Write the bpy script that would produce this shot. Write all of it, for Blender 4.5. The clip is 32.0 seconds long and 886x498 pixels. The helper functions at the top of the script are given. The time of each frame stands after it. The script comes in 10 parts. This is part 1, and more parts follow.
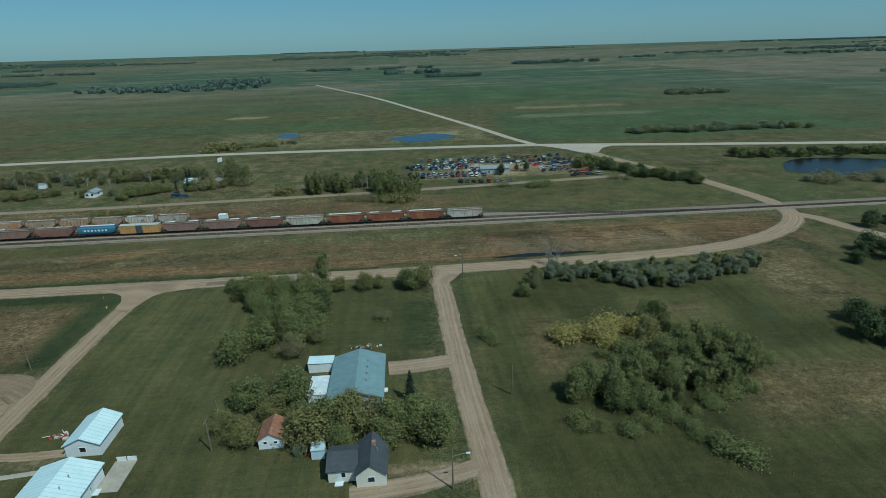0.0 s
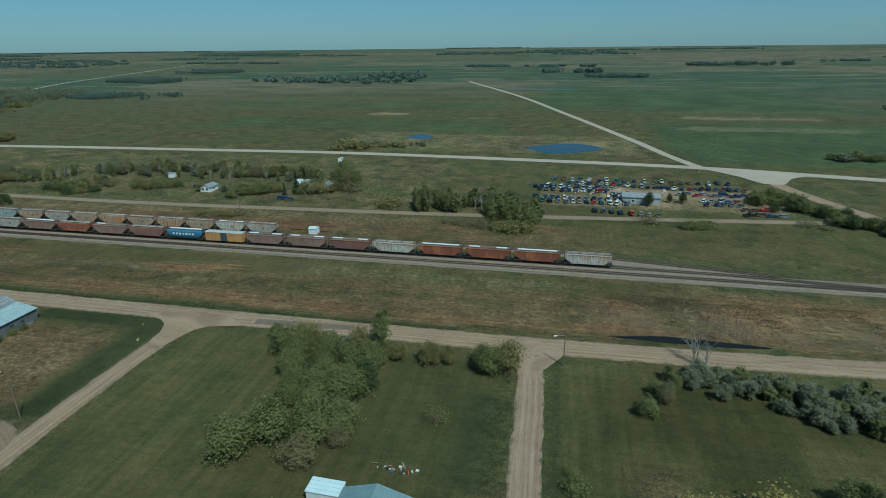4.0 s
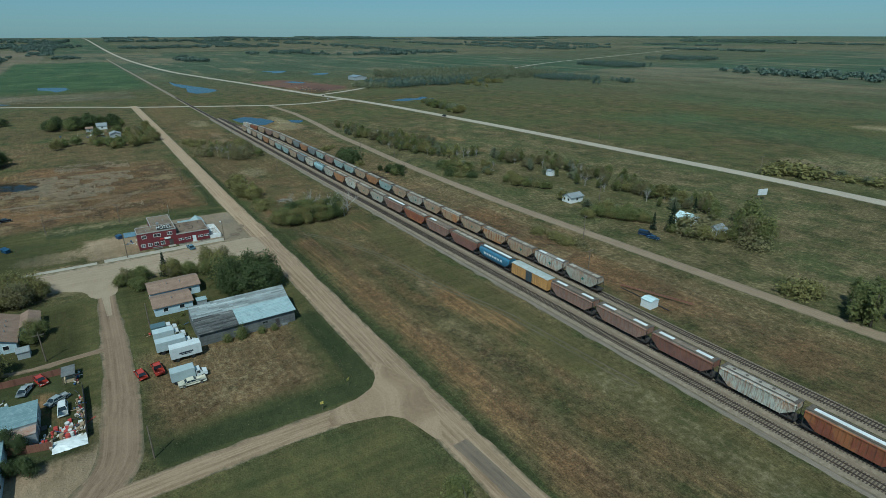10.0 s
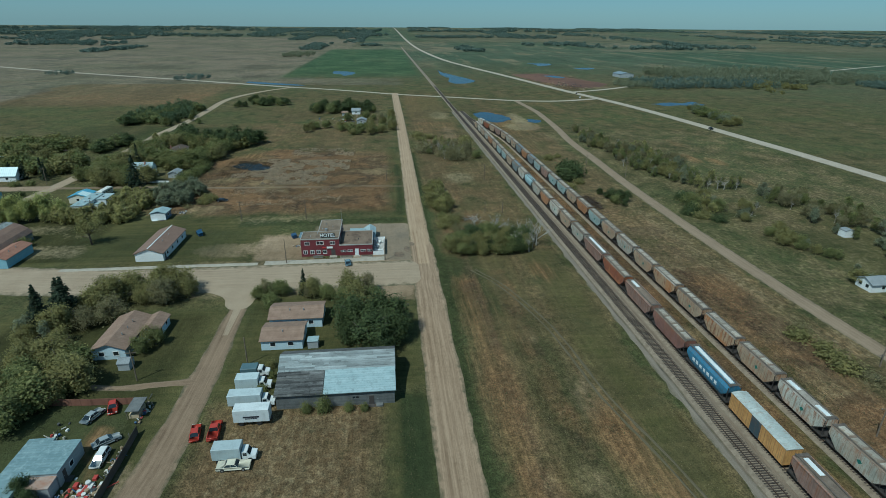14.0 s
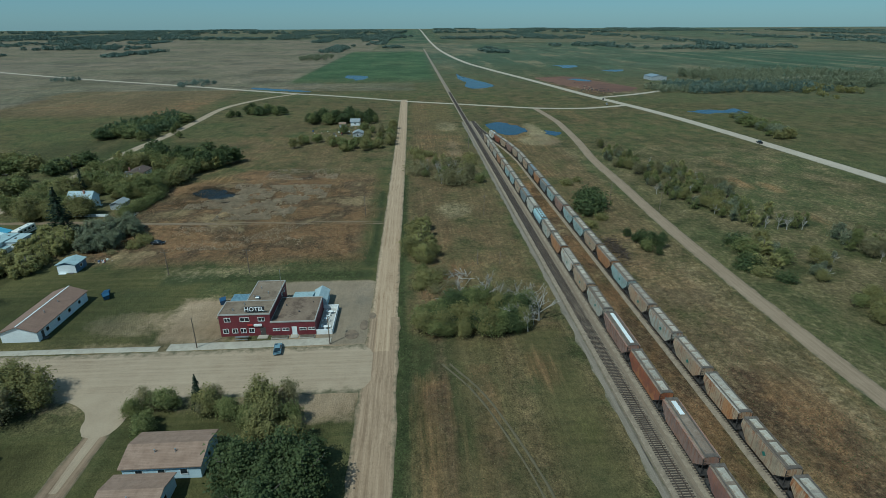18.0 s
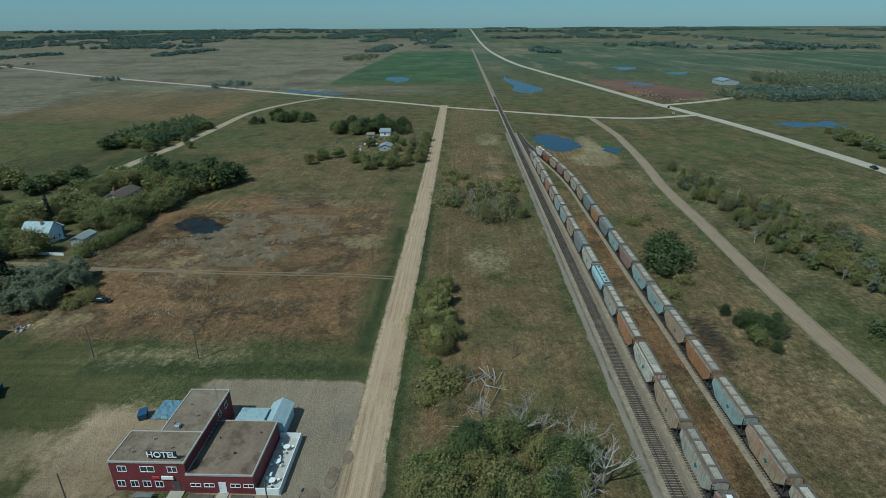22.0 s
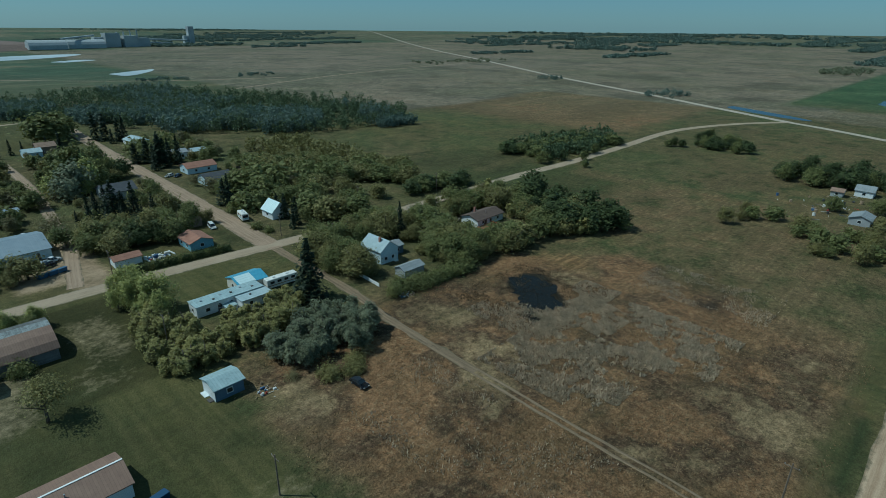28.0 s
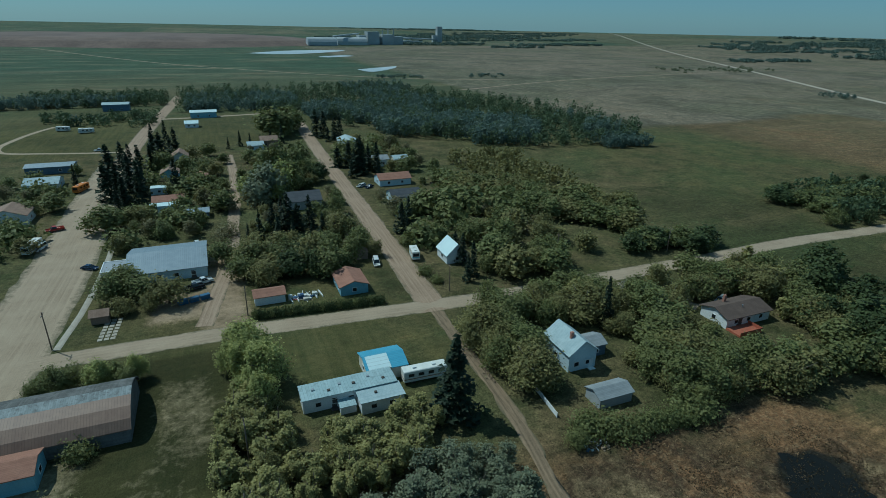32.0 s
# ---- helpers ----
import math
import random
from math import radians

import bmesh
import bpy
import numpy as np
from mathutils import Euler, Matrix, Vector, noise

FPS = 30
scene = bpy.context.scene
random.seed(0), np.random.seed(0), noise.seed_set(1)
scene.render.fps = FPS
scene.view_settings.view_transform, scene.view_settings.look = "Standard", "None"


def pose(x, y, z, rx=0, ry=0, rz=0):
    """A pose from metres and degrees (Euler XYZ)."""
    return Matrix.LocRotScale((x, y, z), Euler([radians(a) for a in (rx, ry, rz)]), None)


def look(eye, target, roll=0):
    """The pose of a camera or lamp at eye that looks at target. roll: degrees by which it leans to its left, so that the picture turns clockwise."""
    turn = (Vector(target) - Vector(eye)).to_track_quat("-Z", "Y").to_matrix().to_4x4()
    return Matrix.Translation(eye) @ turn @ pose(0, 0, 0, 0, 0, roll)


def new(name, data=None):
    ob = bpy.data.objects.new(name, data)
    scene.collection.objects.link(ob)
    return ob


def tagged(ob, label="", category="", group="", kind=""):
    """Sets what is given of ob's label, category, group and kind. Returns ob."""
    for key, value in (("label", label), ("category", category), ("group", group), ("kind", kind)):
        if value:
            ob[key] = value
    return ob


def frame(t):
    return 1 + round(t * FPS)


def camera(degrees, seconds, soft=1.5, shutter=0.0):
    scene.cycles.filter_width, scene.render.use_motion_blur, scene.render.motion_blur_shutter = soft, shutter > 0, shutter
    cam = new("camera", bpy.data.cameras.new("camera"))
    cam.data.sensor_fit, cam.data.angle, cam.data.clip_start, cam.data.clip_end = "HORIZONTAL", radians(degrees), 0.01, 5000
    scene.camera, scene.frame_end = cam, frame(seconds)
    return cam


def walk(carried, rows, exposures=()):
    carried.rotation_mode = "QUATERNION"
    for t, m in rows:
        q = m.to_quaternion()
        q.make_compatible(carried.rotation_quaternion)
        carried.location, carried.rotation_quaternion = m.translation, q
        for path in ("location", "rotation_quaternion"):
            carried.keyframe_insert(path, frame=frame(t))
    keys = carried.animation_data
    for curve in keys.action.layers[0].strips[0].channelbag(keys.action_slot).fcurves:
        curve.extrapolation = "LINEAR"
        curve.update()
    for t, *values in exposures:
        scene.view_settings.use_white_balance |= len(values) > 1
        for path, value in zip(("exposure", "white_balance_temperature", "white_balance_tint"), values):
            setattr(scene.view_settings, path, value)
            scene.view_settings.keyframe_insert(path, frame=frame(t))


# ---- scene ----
cam = camera(77.7, 32.0, 0.55)
PATH = [
    (0, (0.208, 0.849, 70.872), (0.332, 2.72, 70.176), -1.7),
    (0.5, (2.157, 6.837, 70.927), (2.28, 8.707, 70.231), -1.9),
    (1, (3.915, 12.699, 70.947), (4.037, 14.57, 70.25), -1.9),
    (1.5, (5.738, 18.697, 71.06), (5.859, 20.567, 70.362), -1.9),
    (2, (7.53, 24.559, 71.067), (7.648, 26.431, 70.371), -1.9),
    (2.5, (9.178, 30.16, 71.189), (9.251, 32.034, 70.494), -1.8),
    (3, (10.886, 35.929, 71.486), (10.785, 37.8, 70.788), -1.4),
    (3.5, (12.274, 41.975, 71.492), (11.984, 43.826, 70.794), -0.8),
    (5.5, (13.296, 68.495, 69.988), (12.761, 70.289, 69.286), -1.0),
    (6, (13.193, 75.013, 70.025), (12.507, 76.754, 69.318), -0.8),
    (6.5, (13.359, 81.725, 70.468), (12.536, 83.402, 69.753), -1.1),
    (7, (13.354, 88.063, 70.314), (12.421, 89.68, 69.597), -1.2),
    (7.5, (12.171, 94.266, 70.017), (11.141, 95.823, 69.3), -1.1),
    (8, (11.052, 100.306, 69.942), (9.859, 101.741, 69.223), -0.9),
    (8.5, (9.009, 106.267, 70.179), (7.659, 107.553, 69.455), -0.5),
    (9, (6.23, 111.981, 70.543), (4.76, 113.123, 69.812), -0.1),
    (9.5, (3.671, 117.833, 70.284), (2.131, 118.879, 69.553), -0.1),
    (10, (0.366, 123.607, 70.179), (-1.195, 124.62, 69.446), -0.1),
    (10.5, (-3.284, 128.887, 70.286), (-4.876, 129.847, 69.549), -0.1),
    (11, (-7.007, 133.733, 70.288), (-8.682, 134.538, 69.549), 0.1),
    (11.5, (-11.125, 139.096, 70.134), (-12.852, 139.779, 69.393), 0.2),
    (12, (-15.455, 143.966, 70.371), (-17.214, 144.56, 69.626), 0.2),
    (12.5, (-20.019, 148.242, 70.578), (-21.806, 148.738, 69.829), 0.3),
    (13, (-25.263, 152.782, 70.531), (-27.084, 153.127, 69.778), 0.3),
    (13.5, (-30.527, 156.62, 70.514), (-32.36, 156.886, 69.759), 0.4),
    (14, (-36.128, 160.169, 70.744), (-37.968, 160.366, 69.985), 0.4),
    (14.5, (-41.825, 163.213, 70.939), (-43.669, 163.357, 70.178), 0.4),
    (16.5, (-66.190, 173.998, 70.581), (-68.039, 174.082, 69.826), 0.05),
    (17, (-72.653, 176.369, 70.512), (-74.503, 176.451, 69.757), -0.13),
    (17.5, (-79.311, 178.293, 70.476), (-81.160, 178.383, 69.720), -0.23),
    (18, (-85.820, 179.767, 70.399), (-87.669, 179.868, 69.643), -0.29),
    (18.5, (-92.557, 181.098, 70.054), (-94.405, 181.208, 69.298), -0.34),
    (19, (-99.342, 182.152, 70.030), (-101.189, 182.276, 69.273), -0.35),
    (19.5, (-105.871, 183.630, 69.892), (-107.718, 183.761, 69.134), -0.47),
    (20, (-112.417, 184.694, 69.914), (-114.262, 184.834, 69.155), -0.53),
    (20.5, (-119.209, 185.534, 69.745), (-121.053, 185.683, 68.985), -0.58),
    (21, (-125.818, 186.428, 69.632), (-127.662, 186.572, 68.870), -0.56),
    (21.5, (-132.441, 186.941, 69.540), (-134.289, 187.018, 68.779), -0.49),
    (22, (-138.999, 187.287, 69.540), (-140.849, 187.228, 68.783), -0.34),
    (22.5, (-145.220, 187.467, 69.566), (-147.061, 187.283, 68.807), -0.32),
    (23, (-151.734, 187.179, 69.369), (-153.564, 186.903, 68.612), -0.28),
    (23.5, (-158.265, 186.386, 69.231), (-160.087, 186.054, 68.476), -0.28),
    (24, (-164.563, 185.389, 68.946), (-166.376, 185.005, 68.195), -0.28),
    (24.5, (-170.997, 184.003, 68.687), (-172.786, 183.515, 67.939), -0.18),
    (25, (-177.452, 182.189, 68.442), (-179.206, 181.582, 67.695), -0.04),
    (25.5, (-183.518, 180.239, 68.035), (-185.225, 179.511, 67.290), 0.03),
    (27.5, (-207.941, 170.385, 67.830), (-209.417, 169.262, 67.083), 0.36),
    (28, (-213.966, 167.449, 67.559), (-215.296, 166.155, 66.811), 0.53),
    (28.5, (-219.332, 163.656, 67.491), (-220.578, 162.284, 66.739), 0.8),
    (29, (-224.515, 159.283, 67.167), (-225.654, 157.821, 66.414), 1.0),
    (29.5, (-229.448, 154.491, 66.914), (-230.487, 152.958, 66.159), 1.0),
    (30, (-234.014, 149.506, 66.974), (-235.017, 147.95, 66.218), 1.0),
    (30.5, (-238.356, 144.091, 67.347), (-239.286, 142.491, 66.588), 1.0),
    (31, (-242.245, 138.074, 67.144), (-243.064, 136.415, 66.384), 1.1),
    (31.5, (-245.547, 132.232, 66.989), (-246.317, 130.547, 66.234), 1.2),
    (32, (-248.703, 125.997, 67.011), (-249.423, 124.289, 66.258), 1.2),
]
walk(cam, [(t, look(eye, target, roll)) for t, eye, target, roll in PATH], exposures=[(0.0, -0.03, 5230, -10), (3.0, -0.03, 5230, -10), (9.0, 0.03, 5330, -8), (20.0, 0.03, 5330, -8), (26.0, -0.1, 5230, -9), (28.0, -0.22, 5180, -10), (32.0, -0.25, 5110, -10.5)])

# ---- world and sun ----
SUN_AZ, SUN_EL = radians(-47), radians(54)
world = bpy.data.worlds.new("sky")
scene.world = world
world.use_nodes = True
wt = world.node_tree
for n in list(wt.nodes):
    wt.nodes.remove(n)
w_out = wt.nodes.new("ShaderNodeOutputWorld")
w_bg = wt.nodes.new("ShaderNodeBackground")
w_sky = wt.nodes.new("ShaderNodeTexSky")
w_sky.sky_type = "NISHITA"
w_sky.sun_disc = False
w_sky.sun_elevation = SUN_EL
w_sky.sun_rotation = radians(137)
w_sky.air_density = 1.0
w_sky.dust_density = 0.3
w_sky.ozone_density = 3.0
w_bg.inputs["Strength"].default_value = 0.074
# a thin even veil of high haze evens out the sky
w_veil = wt.nodes.new("ShaderNodeMix")
w_veil.data_type = "RGBA"
w_veil.inputs[0].default_value = 0.52
w_veil.inputs[7].default_value = (2.35, 3.5, 3.9, 1)
w_tint = wt.nodes.new("ShaderNodeMix")
w_tint.data_type = "RGBA"
w_tint.blend_type = "MULTIPLY"
w_tint.inputs[0].default_value = 1.0
w_tint.inputs[7].default_value = (0.64, 0.87, 1.04, 1)
wt.links.new(w_sky.outputs[0], w_tint.inputs[6])
wt.links.new(w_tint.outputs[2], w_veil.inputs[6])
wt.links.new(w_veil.outputs[2], w_bg.inputs[0])
wt.links.new(w_bg.outputs[0], w_out.inputs[0])
sun = new("sun", bpy.data.lights.new("sun", "SUN"))
sun.data.energy = 3.3
sun.data.angle = radians(0.53)
sun.data.color = (1.0, 0.93, 0.82)
sun_dir = Vector((math.cos(SUN_AZ) * math.cos(SUN_EL), math.sin(SUN_AZ) * math.cos(SUN_EL), math.sin(SUN_EL)))
sun.matrix_world = look(sun_dir * 300, (0, 0, 0))


# ---- materials ----
class Nodes:
    def __init__(self, name):
        self.m = bpy.data.materials.new(name)
        self.m.use_nodes = True
        self.t = self.m.node_tree
        self.p = self.t.nodes["Principled BSDF"]

    def add(self, kind, **props):
        n = self.t.nodes.new(kind)
        for k, v in props.items():
            if k == "operation":
                n.operation = v
            elif k == "data_type":
                n.data_type = v
            elif k == "blend_type":
                n.blend_type = v
        return n

    def link(self, a, b):
        self.t.links.new(a, b)

    def coords(self, space):
        if space == "world":
            return self.add("ShaderNodeNewGeometry").outputs["Position"]
        return self.add("ShaderNodeTexCoord").outputs["Object"]

    def scaled(self, vec, s):
        n = self.add("ShaderNodeVectorMath", operation="MULTIPLY")
        self.link(vec, n.inputs[0])
        n.inputs[1].default_value = s if isinstance(s, tuple) else (s, s, s)
        return n.outputs[0]

    def noise(self, vec, scale, detail=4.0, rough=0.6):
        n = self.add("ShaderNodeTexNoise")
        self.link(vec, n.inputs["Vector"])
        n.inputs["Scale"].default_value = scale
        n.inputs["Detail"].default_value = detail
        n.inputs["Roughness"].default_value = rough
        return n.outputs["Fac"]

    def ramp(self, fac, a, b):
        n = self.add("ShaderNodeMapRange")
        self.link(fac, n.inputs["Value"])
        n.inputs["From Min"].default_value = a
        n.inputs["From Max"].default_value = b
        return n.outputs["Result"]

    def mix(self, fac, a, b, how="MIX"):
        n = self.add("ShaderNodeMix", data_type="RGBA", blend_type=how)
        for sock, v in ((n.inputs[0], fac), (n.inputs[6], a), (n.inputs[7], b)):
            if isinstance(v, (int, float)):
                sock.default_value = v
            elif isinstance(v, tuple):
                sock.default_value = (*v[:3], 1)
            else:
                self.link(v, sock)
        return n.outputs[2]

    def math(self, op, a, b=0.0):
        n = self.add("ShaderNodeMath", operation=op)
        for sock, v in ((n.inputs[0], a), (n.inputs[1], b)):
            if isinstance(v, (int, float)):
                sock.default_value = v
            else:
                self.link(v, sock)
        return n.outputs[0]

    def bump(self, height, strength, dist):
        n = self.add("ShaderNodeBump")
        n.inputs["Strength"].default_value = strength
        n.inputs["Distance"].default_value = dist
        self.link(height, n.inputs["Height"])
        self.link(n.outputs[0], self.p.inputs["Normal"])

    def done(self, colour, rough=0.8, metal=0.0):
        if isinstance(colour, tuple):
            self.p.inputs["Base Color"].default_value = (*colour[:3], 1)
        else:
            self.link(colour, self.p.inputs["Base Color"])
        if isinstance(rough, (int, float)):
            self.p.inputs["Roughness"].default_value = rough
        else:
            self.link(rough, self.p.inputs["Roughness"])
        self.p.inputs["Metallic"].default_value = metal
        return self.m


def surface(name, a, b, scale=1.0, rough=0.75, metal=0.0, bump=0.3, dist=0.02, space="object", stain=None, amount=0.5, vary=0.0, stretch=(1, 1, 1)):
    """A worn surface: two colours mixed by fine and coarse noise, stains of a third, and relief."""
    N = Nodes(name)
    co = N.scaled(N.coords(space), stretch)
    coarse, fine = N.noise(co, 0.35 * scale, 3), N.noise(co, 6 * scale, 5)
    c = N.mix(N.ramp(N.math("ADD", N.math("MULTIPLY", coarse, 0.6), N.math("MULTIPLY", fine, 0.4)), 0.38, 0.62), a, b)
    if stain:
        c = N.mix(N.math("MULTIPLY", N.ramp(N.noise(co, 0.9 * scale, 6, 0.7), 0.5, 0.68), amount), c, stain)
    if vary:
        r = N.add("ShaderNodeObjectInfo").outputs["Random"]
        c = N.mix(1.0, c, N.mix(r, (1 - vary,) * 3, (1 + vary,) * 3), "MULTIPLY")
    N.bump(fine, bump, dist)
    return N.done(c, rough, metal)


def ribbed(name, a, b, pitch=0.3, axis=0, rough=0.4, metal=0.6, stain=None, amount=0.4, strength=0.6, depth=0.03):
    """Sheet or boards with ribs or laps every pitch metres across the axis."""
    N = Nodes(name)
    co = N.coords("object")
    sep = N.add("ShaderNodeSeparateXYZ")
    N.link(co, sep.inputs[0])
    saw = N.math("FRACT", N.math("DIVIDE", sep.outputs[axis], pitch))
    cell = N.math("FLOOR", N.math("DIVIDE", sep.outputs[axis], pitch))
    wn = N.add("ShaderNodeTexWhiteNoise")
    wn.noise_dimensions = "1D"
    N.link(cell, wn.inputs["W"])
    coarse = N.noise(co, 0.5, 4)
    fac = N.math("ADD", N.math("MULTIPLY", N.ramp(coarse, 0.35, 0.65), 0.65), N.math("MULTIPLY", wn.outputs["Value"], 0.35))
    c = N.mix(fac, a, b)
    line = N.math("LESS_THAN", saw, 0.12)
    c = N.mix(N.math("MULTIPLY", line, 0.35), c, tuple(v * 0.35 for v in a))
    if stain:
        st = N.noise(N.scaled(co, (1, 1, 0.35)), 1.1, 6, 0.72)
        c = N.mix(N.math("MULTIPLY", N.ramp(st, 0.5, 0.66), amount), c, stain)
    N.bump(saw, strength, depth)
    return N.done(c, rough, metal)


def foliage(name, a, b, c3):
    N = Nodes(name)
    geo = N.add("ShaderNodeNewGeometry")
    obj = N.add("ShaderNodeObjectInfo")
    col = N.mix(geo.outputs["Random Per Island"], a, b)
    col = N.mix(N.math("MULTIPLY", obj.outputs["Random"], 0.7), col, c3)
    mottle = N.noise(N.coords("world"), 0.35, 3, 0.6)
    col = N.mix(0.6, col, N.mix(N.ramp(mottle, 0.32, 0.68), (0.6, 0.64, 0.6), (1.35, 1.3, 1.2)), "MULTIPLY")
    N.p.inputs["Specular IOR Level"].default_value = 0.25
    N.done(col, 0.65)
    tr = N.add("ShaderNodeBsdfTranslucent")
    N.link(col, tr.inputs[0])
    ms = N.add("ShaderNodeMixShader")
    ms.inputs[0].default_value = 0.3
    N.link(N.p.outputs[0], ms.inputs[1])
    N.link(tr.outputs[0], ms.inputs[2])
    N.link(ms.outputs[0], N.t.nodes["Material Output"].inputs[0])
    return N.m


def ground_material():
    N = Nodes("prairie_ground")
    pos = N.coords("world")
    cover = N.add("ShaderNodeAttribute")
    cover.attribute_name = "cover"
    soil = N.add("ShaderNodeAttribute")
    soil.attribute_name = "soil"
    cs, ss = N.add("ShaderNodeSeparateColor"), N.add("ShaderNodeSeparateColor")
    N.link(cover.outputs["Color"], cs.inputs[0])
    N.link(soil.outputs["Color"], ss.inputs[0])
    n0 = N.noise(pos, 0.0045, 5, 0.6)
    n1 = N.noise(pos, 0.018, 5, 0.62)
    n2 = N.noise(pos, 0.075, 6, 0.68)
    n3 = N.noise(pos, 0.6, 5, 0.7)
    n4 = N.noise(pos, 2.6, 4, 0.75)
    streak = N.noise(N.scaled(pos, (0.035, 0.8, 1)), 1.0, 5, 0.65)
    streak2 = N.noise(N.scaled(pos, (0.5, 0.03, 1)), 1.0, 5, 0.6)

    def soft(a, noise_out, amount, lo, hi):
        return N.ramp(N.math("ADD", a, N.math("MULTIPLY", N.math("SUBTRACT", noise_out, 0.5), amount)), lo, hi)

    base = N.mix(N.ramp(n2, 0.36, 0.64), (0.056, 0.06, 0.027), (0.145, 0.118, 0.065))
    base = N.mix(N.math("MULTIPLY", N.ramp(n1, 0.42, 0.6), 0.75), base, (0.056, 0.068, 0.03))
    dryc = N.mix(N.ramp(n3, 0.3, 0.7), (0.1, 0.068, 0.038), (0.17, 0.12, 0.07))
    dryc = N.mix(N.math("MULTIPLY", N.ramp(n1, 0.52, 0.66), 0.6), dryc, (0.128, 0.072, 0.04))
    dryc = N.mix(N.math("MULTIPLY", N.ramp(streak, 0.46, 0.6), 0.45), dryc, (0.175, 0.132, 0.08))
    c = N.mix(soft(cs.outputs[0], n2, 1.7, 0.2, 0.85), base, dryc)
    lush = N.mix(N.ramp(n2, 0.3, 0.7), (0.05, 0.056, 0.021), (0.094, 0.088, 0.037))
    lush = N.mix(N.math("MULTIPLY", N.ramp(streak2, 0.42, 0.6), 0.6), lush, (0.116, 0.104, 0.045))
    c = N.mix(soft(cs.outputs[1], n2, 1.4, 0.25, 0.75), c, lush)
    sward = N.mix(N.ramp(n2, 0.32, 0.68), (0.027, 0.03, 0.012), (0.053, 0.05, 0.021))
    c = N.mix(N.math("MULTIPLY", N.ramp(cs.outputs[1], 0.74, 0.95), 0.85), c, sward)
    tilled = N.mix(N.ramp(streak, 0.35, 0.65), (0.118, 0.1, 0.077), (0.19, 0.163, 0.128))
    tilled = N.mix(N.math("MULTIPLY", N.ramp(n0, 0.45, 0.57), 0.62), tilled, (0.088, 0.093, 0.06))
    tilled = N.mix(N.math("MULTIPLY", N.ramp(streak2, 0.52, 0.6), 0.65), tilled, (0.27, 0.235, 0.185))
    tilled = N.mix(N.math("MULTIPLY", N.ramp(n1, 0.54, 0.64), 0.55), tilled, (0.105, 0.08, 0.058))
    tilled = N.mix(N.math("MULTIPLY", N.ramp(N.noise(pos, 0.011, 6, 0.72), 0.5, 0.6), 0.6), tilled, (0.066, 0.066, 0.05))
    c = N.mix(soft(ss.outputs[1], n1, 0.6, 0.35, 0.65), c, tilled)
    bare = N.mix(N.ramp(n2, 0.3, 0.7), (0.22, 0.158, 0.1), (0.35, 0.268, 0.185))
    c = N.mix(soft(cs.outputs[2], N.math("ADD", N.math("MULTIPLY", n3, 0.45), N.math("MULTIPLY", n2, 0.55)), 1.2, 0.32, 0.75), c, bare)
    mud = N.mix(N.ramp(n3, 0.3, 0.7), (0.044, 0.032, 0.022), (0.096, 0.062, 0.04))
    rusty = N.mix(N.ramp(n3, 0.3, 0.7), (0.12, 0.068, 0.037), (0.205, 0.128, 0.073))
    sel = N.noise(pos, 0.042, 6, 0.65)
    wet = N.mix(N.ramp(sel, 0.47, 0.53), rusty, mud)
    wet = N.mix(N.ramp(sel, 0.55, 0.62), wet, N.mix(N.ramp(n3, 0.3, 0.7), (0.15, 0.112, 0.066), (0.23, 0.178, 0.11)))
    tone = N.add("ShaderNodeAttribute")
    tone.attribute_name = "tone"
    ts = N.add("ShaderNodeSeparateColor")
    N.link(tone.outputs["Color"], ts.inputs[0])
    verge = N.mix(N.ramp(n2, 0.35, 0.65), (0.034, 0.044, 0.019), (0.058, 0.065, 0.029))
    c = N.mix(soft(ts.outputs[1], n2, 1.1, 0.3, 0.7), c, verge)
    clay = N.mix(N.ramp(streak, 0.4, 0.6), (0.135, 0.082, 0.042), (0.215, 0.135, 0.072))
    clay = N.mix(N.math("MULTIPLY", N.ramp(n3, 0.5, 0.7), 0.6), clay, (0.095, 0.078, 0.038))
    c = N.mix(soft(ts.outputs[0], N.math("ADD", N.math("MULTIPLY", streak, 0.5), N.math("MULTIPLY", n2, 0.5)), 1.5, 0.3, 0.8), c, clay)
    straw = N.mix(N.ramp(n3, 0.3, 0.7), (0.16, 0.135, 0.082), (0.27, 0.225, 0.145))
    c = N.mix(soft(ts.outputs[2], N.math("ADD", N.math("MULTIPLY", n3, 0.5), N.math("MULTIPLY", n2, 0.5)), 1.6, 0.3, 0.8), c, straw)
    gravel = N.mix(N.ramp(n2, 0.3, 0.7), (0.2, 0.16, 0.117), (0.27, 0.218, 0.16))
    gravel = N.mix(N.math("MULTIPLY", N.ramp(n2, 0.52, 0.64), 0.6), gravel, (0.16, 0.138, 0.112))
    c = N.mix(soft(tone.outputs["Alpha"], N.math("ADD", N.math("MULTIPLY", n3, 0.4), N.math("MULTIPLY", n2, 0.6)), 0.8, 0.35, 0.65), c, gravel)
    wetf = soft(ss.outputs[0], n2, 1.5, 0.25, 0.85)
    c = N.mix(wetf, c, wet)
    thatch = N.math("MULTIPLY", N.ramp(N.noise(pos, 0.9, 5, 0.75), 0.5, 0.62), N.math("MULTIPLY", wetf, 0.7))
    c = N.mix(thatch, c, (0.195, 0.142, 0.088))
    field = N.add("ShaderNodeAttribute")
    field.attribute_name = "field"
    cell = N.add("ShaderNodeVectorMath", operation="FLOOR")
    N.link(N.scaled(pos, (1 / 800, 1 / 400, 0)), cell.inputs[0])
    wn = N.add("ShaderNodeTexWhiteNoise")
    wn.noise_dimensions = "3D"
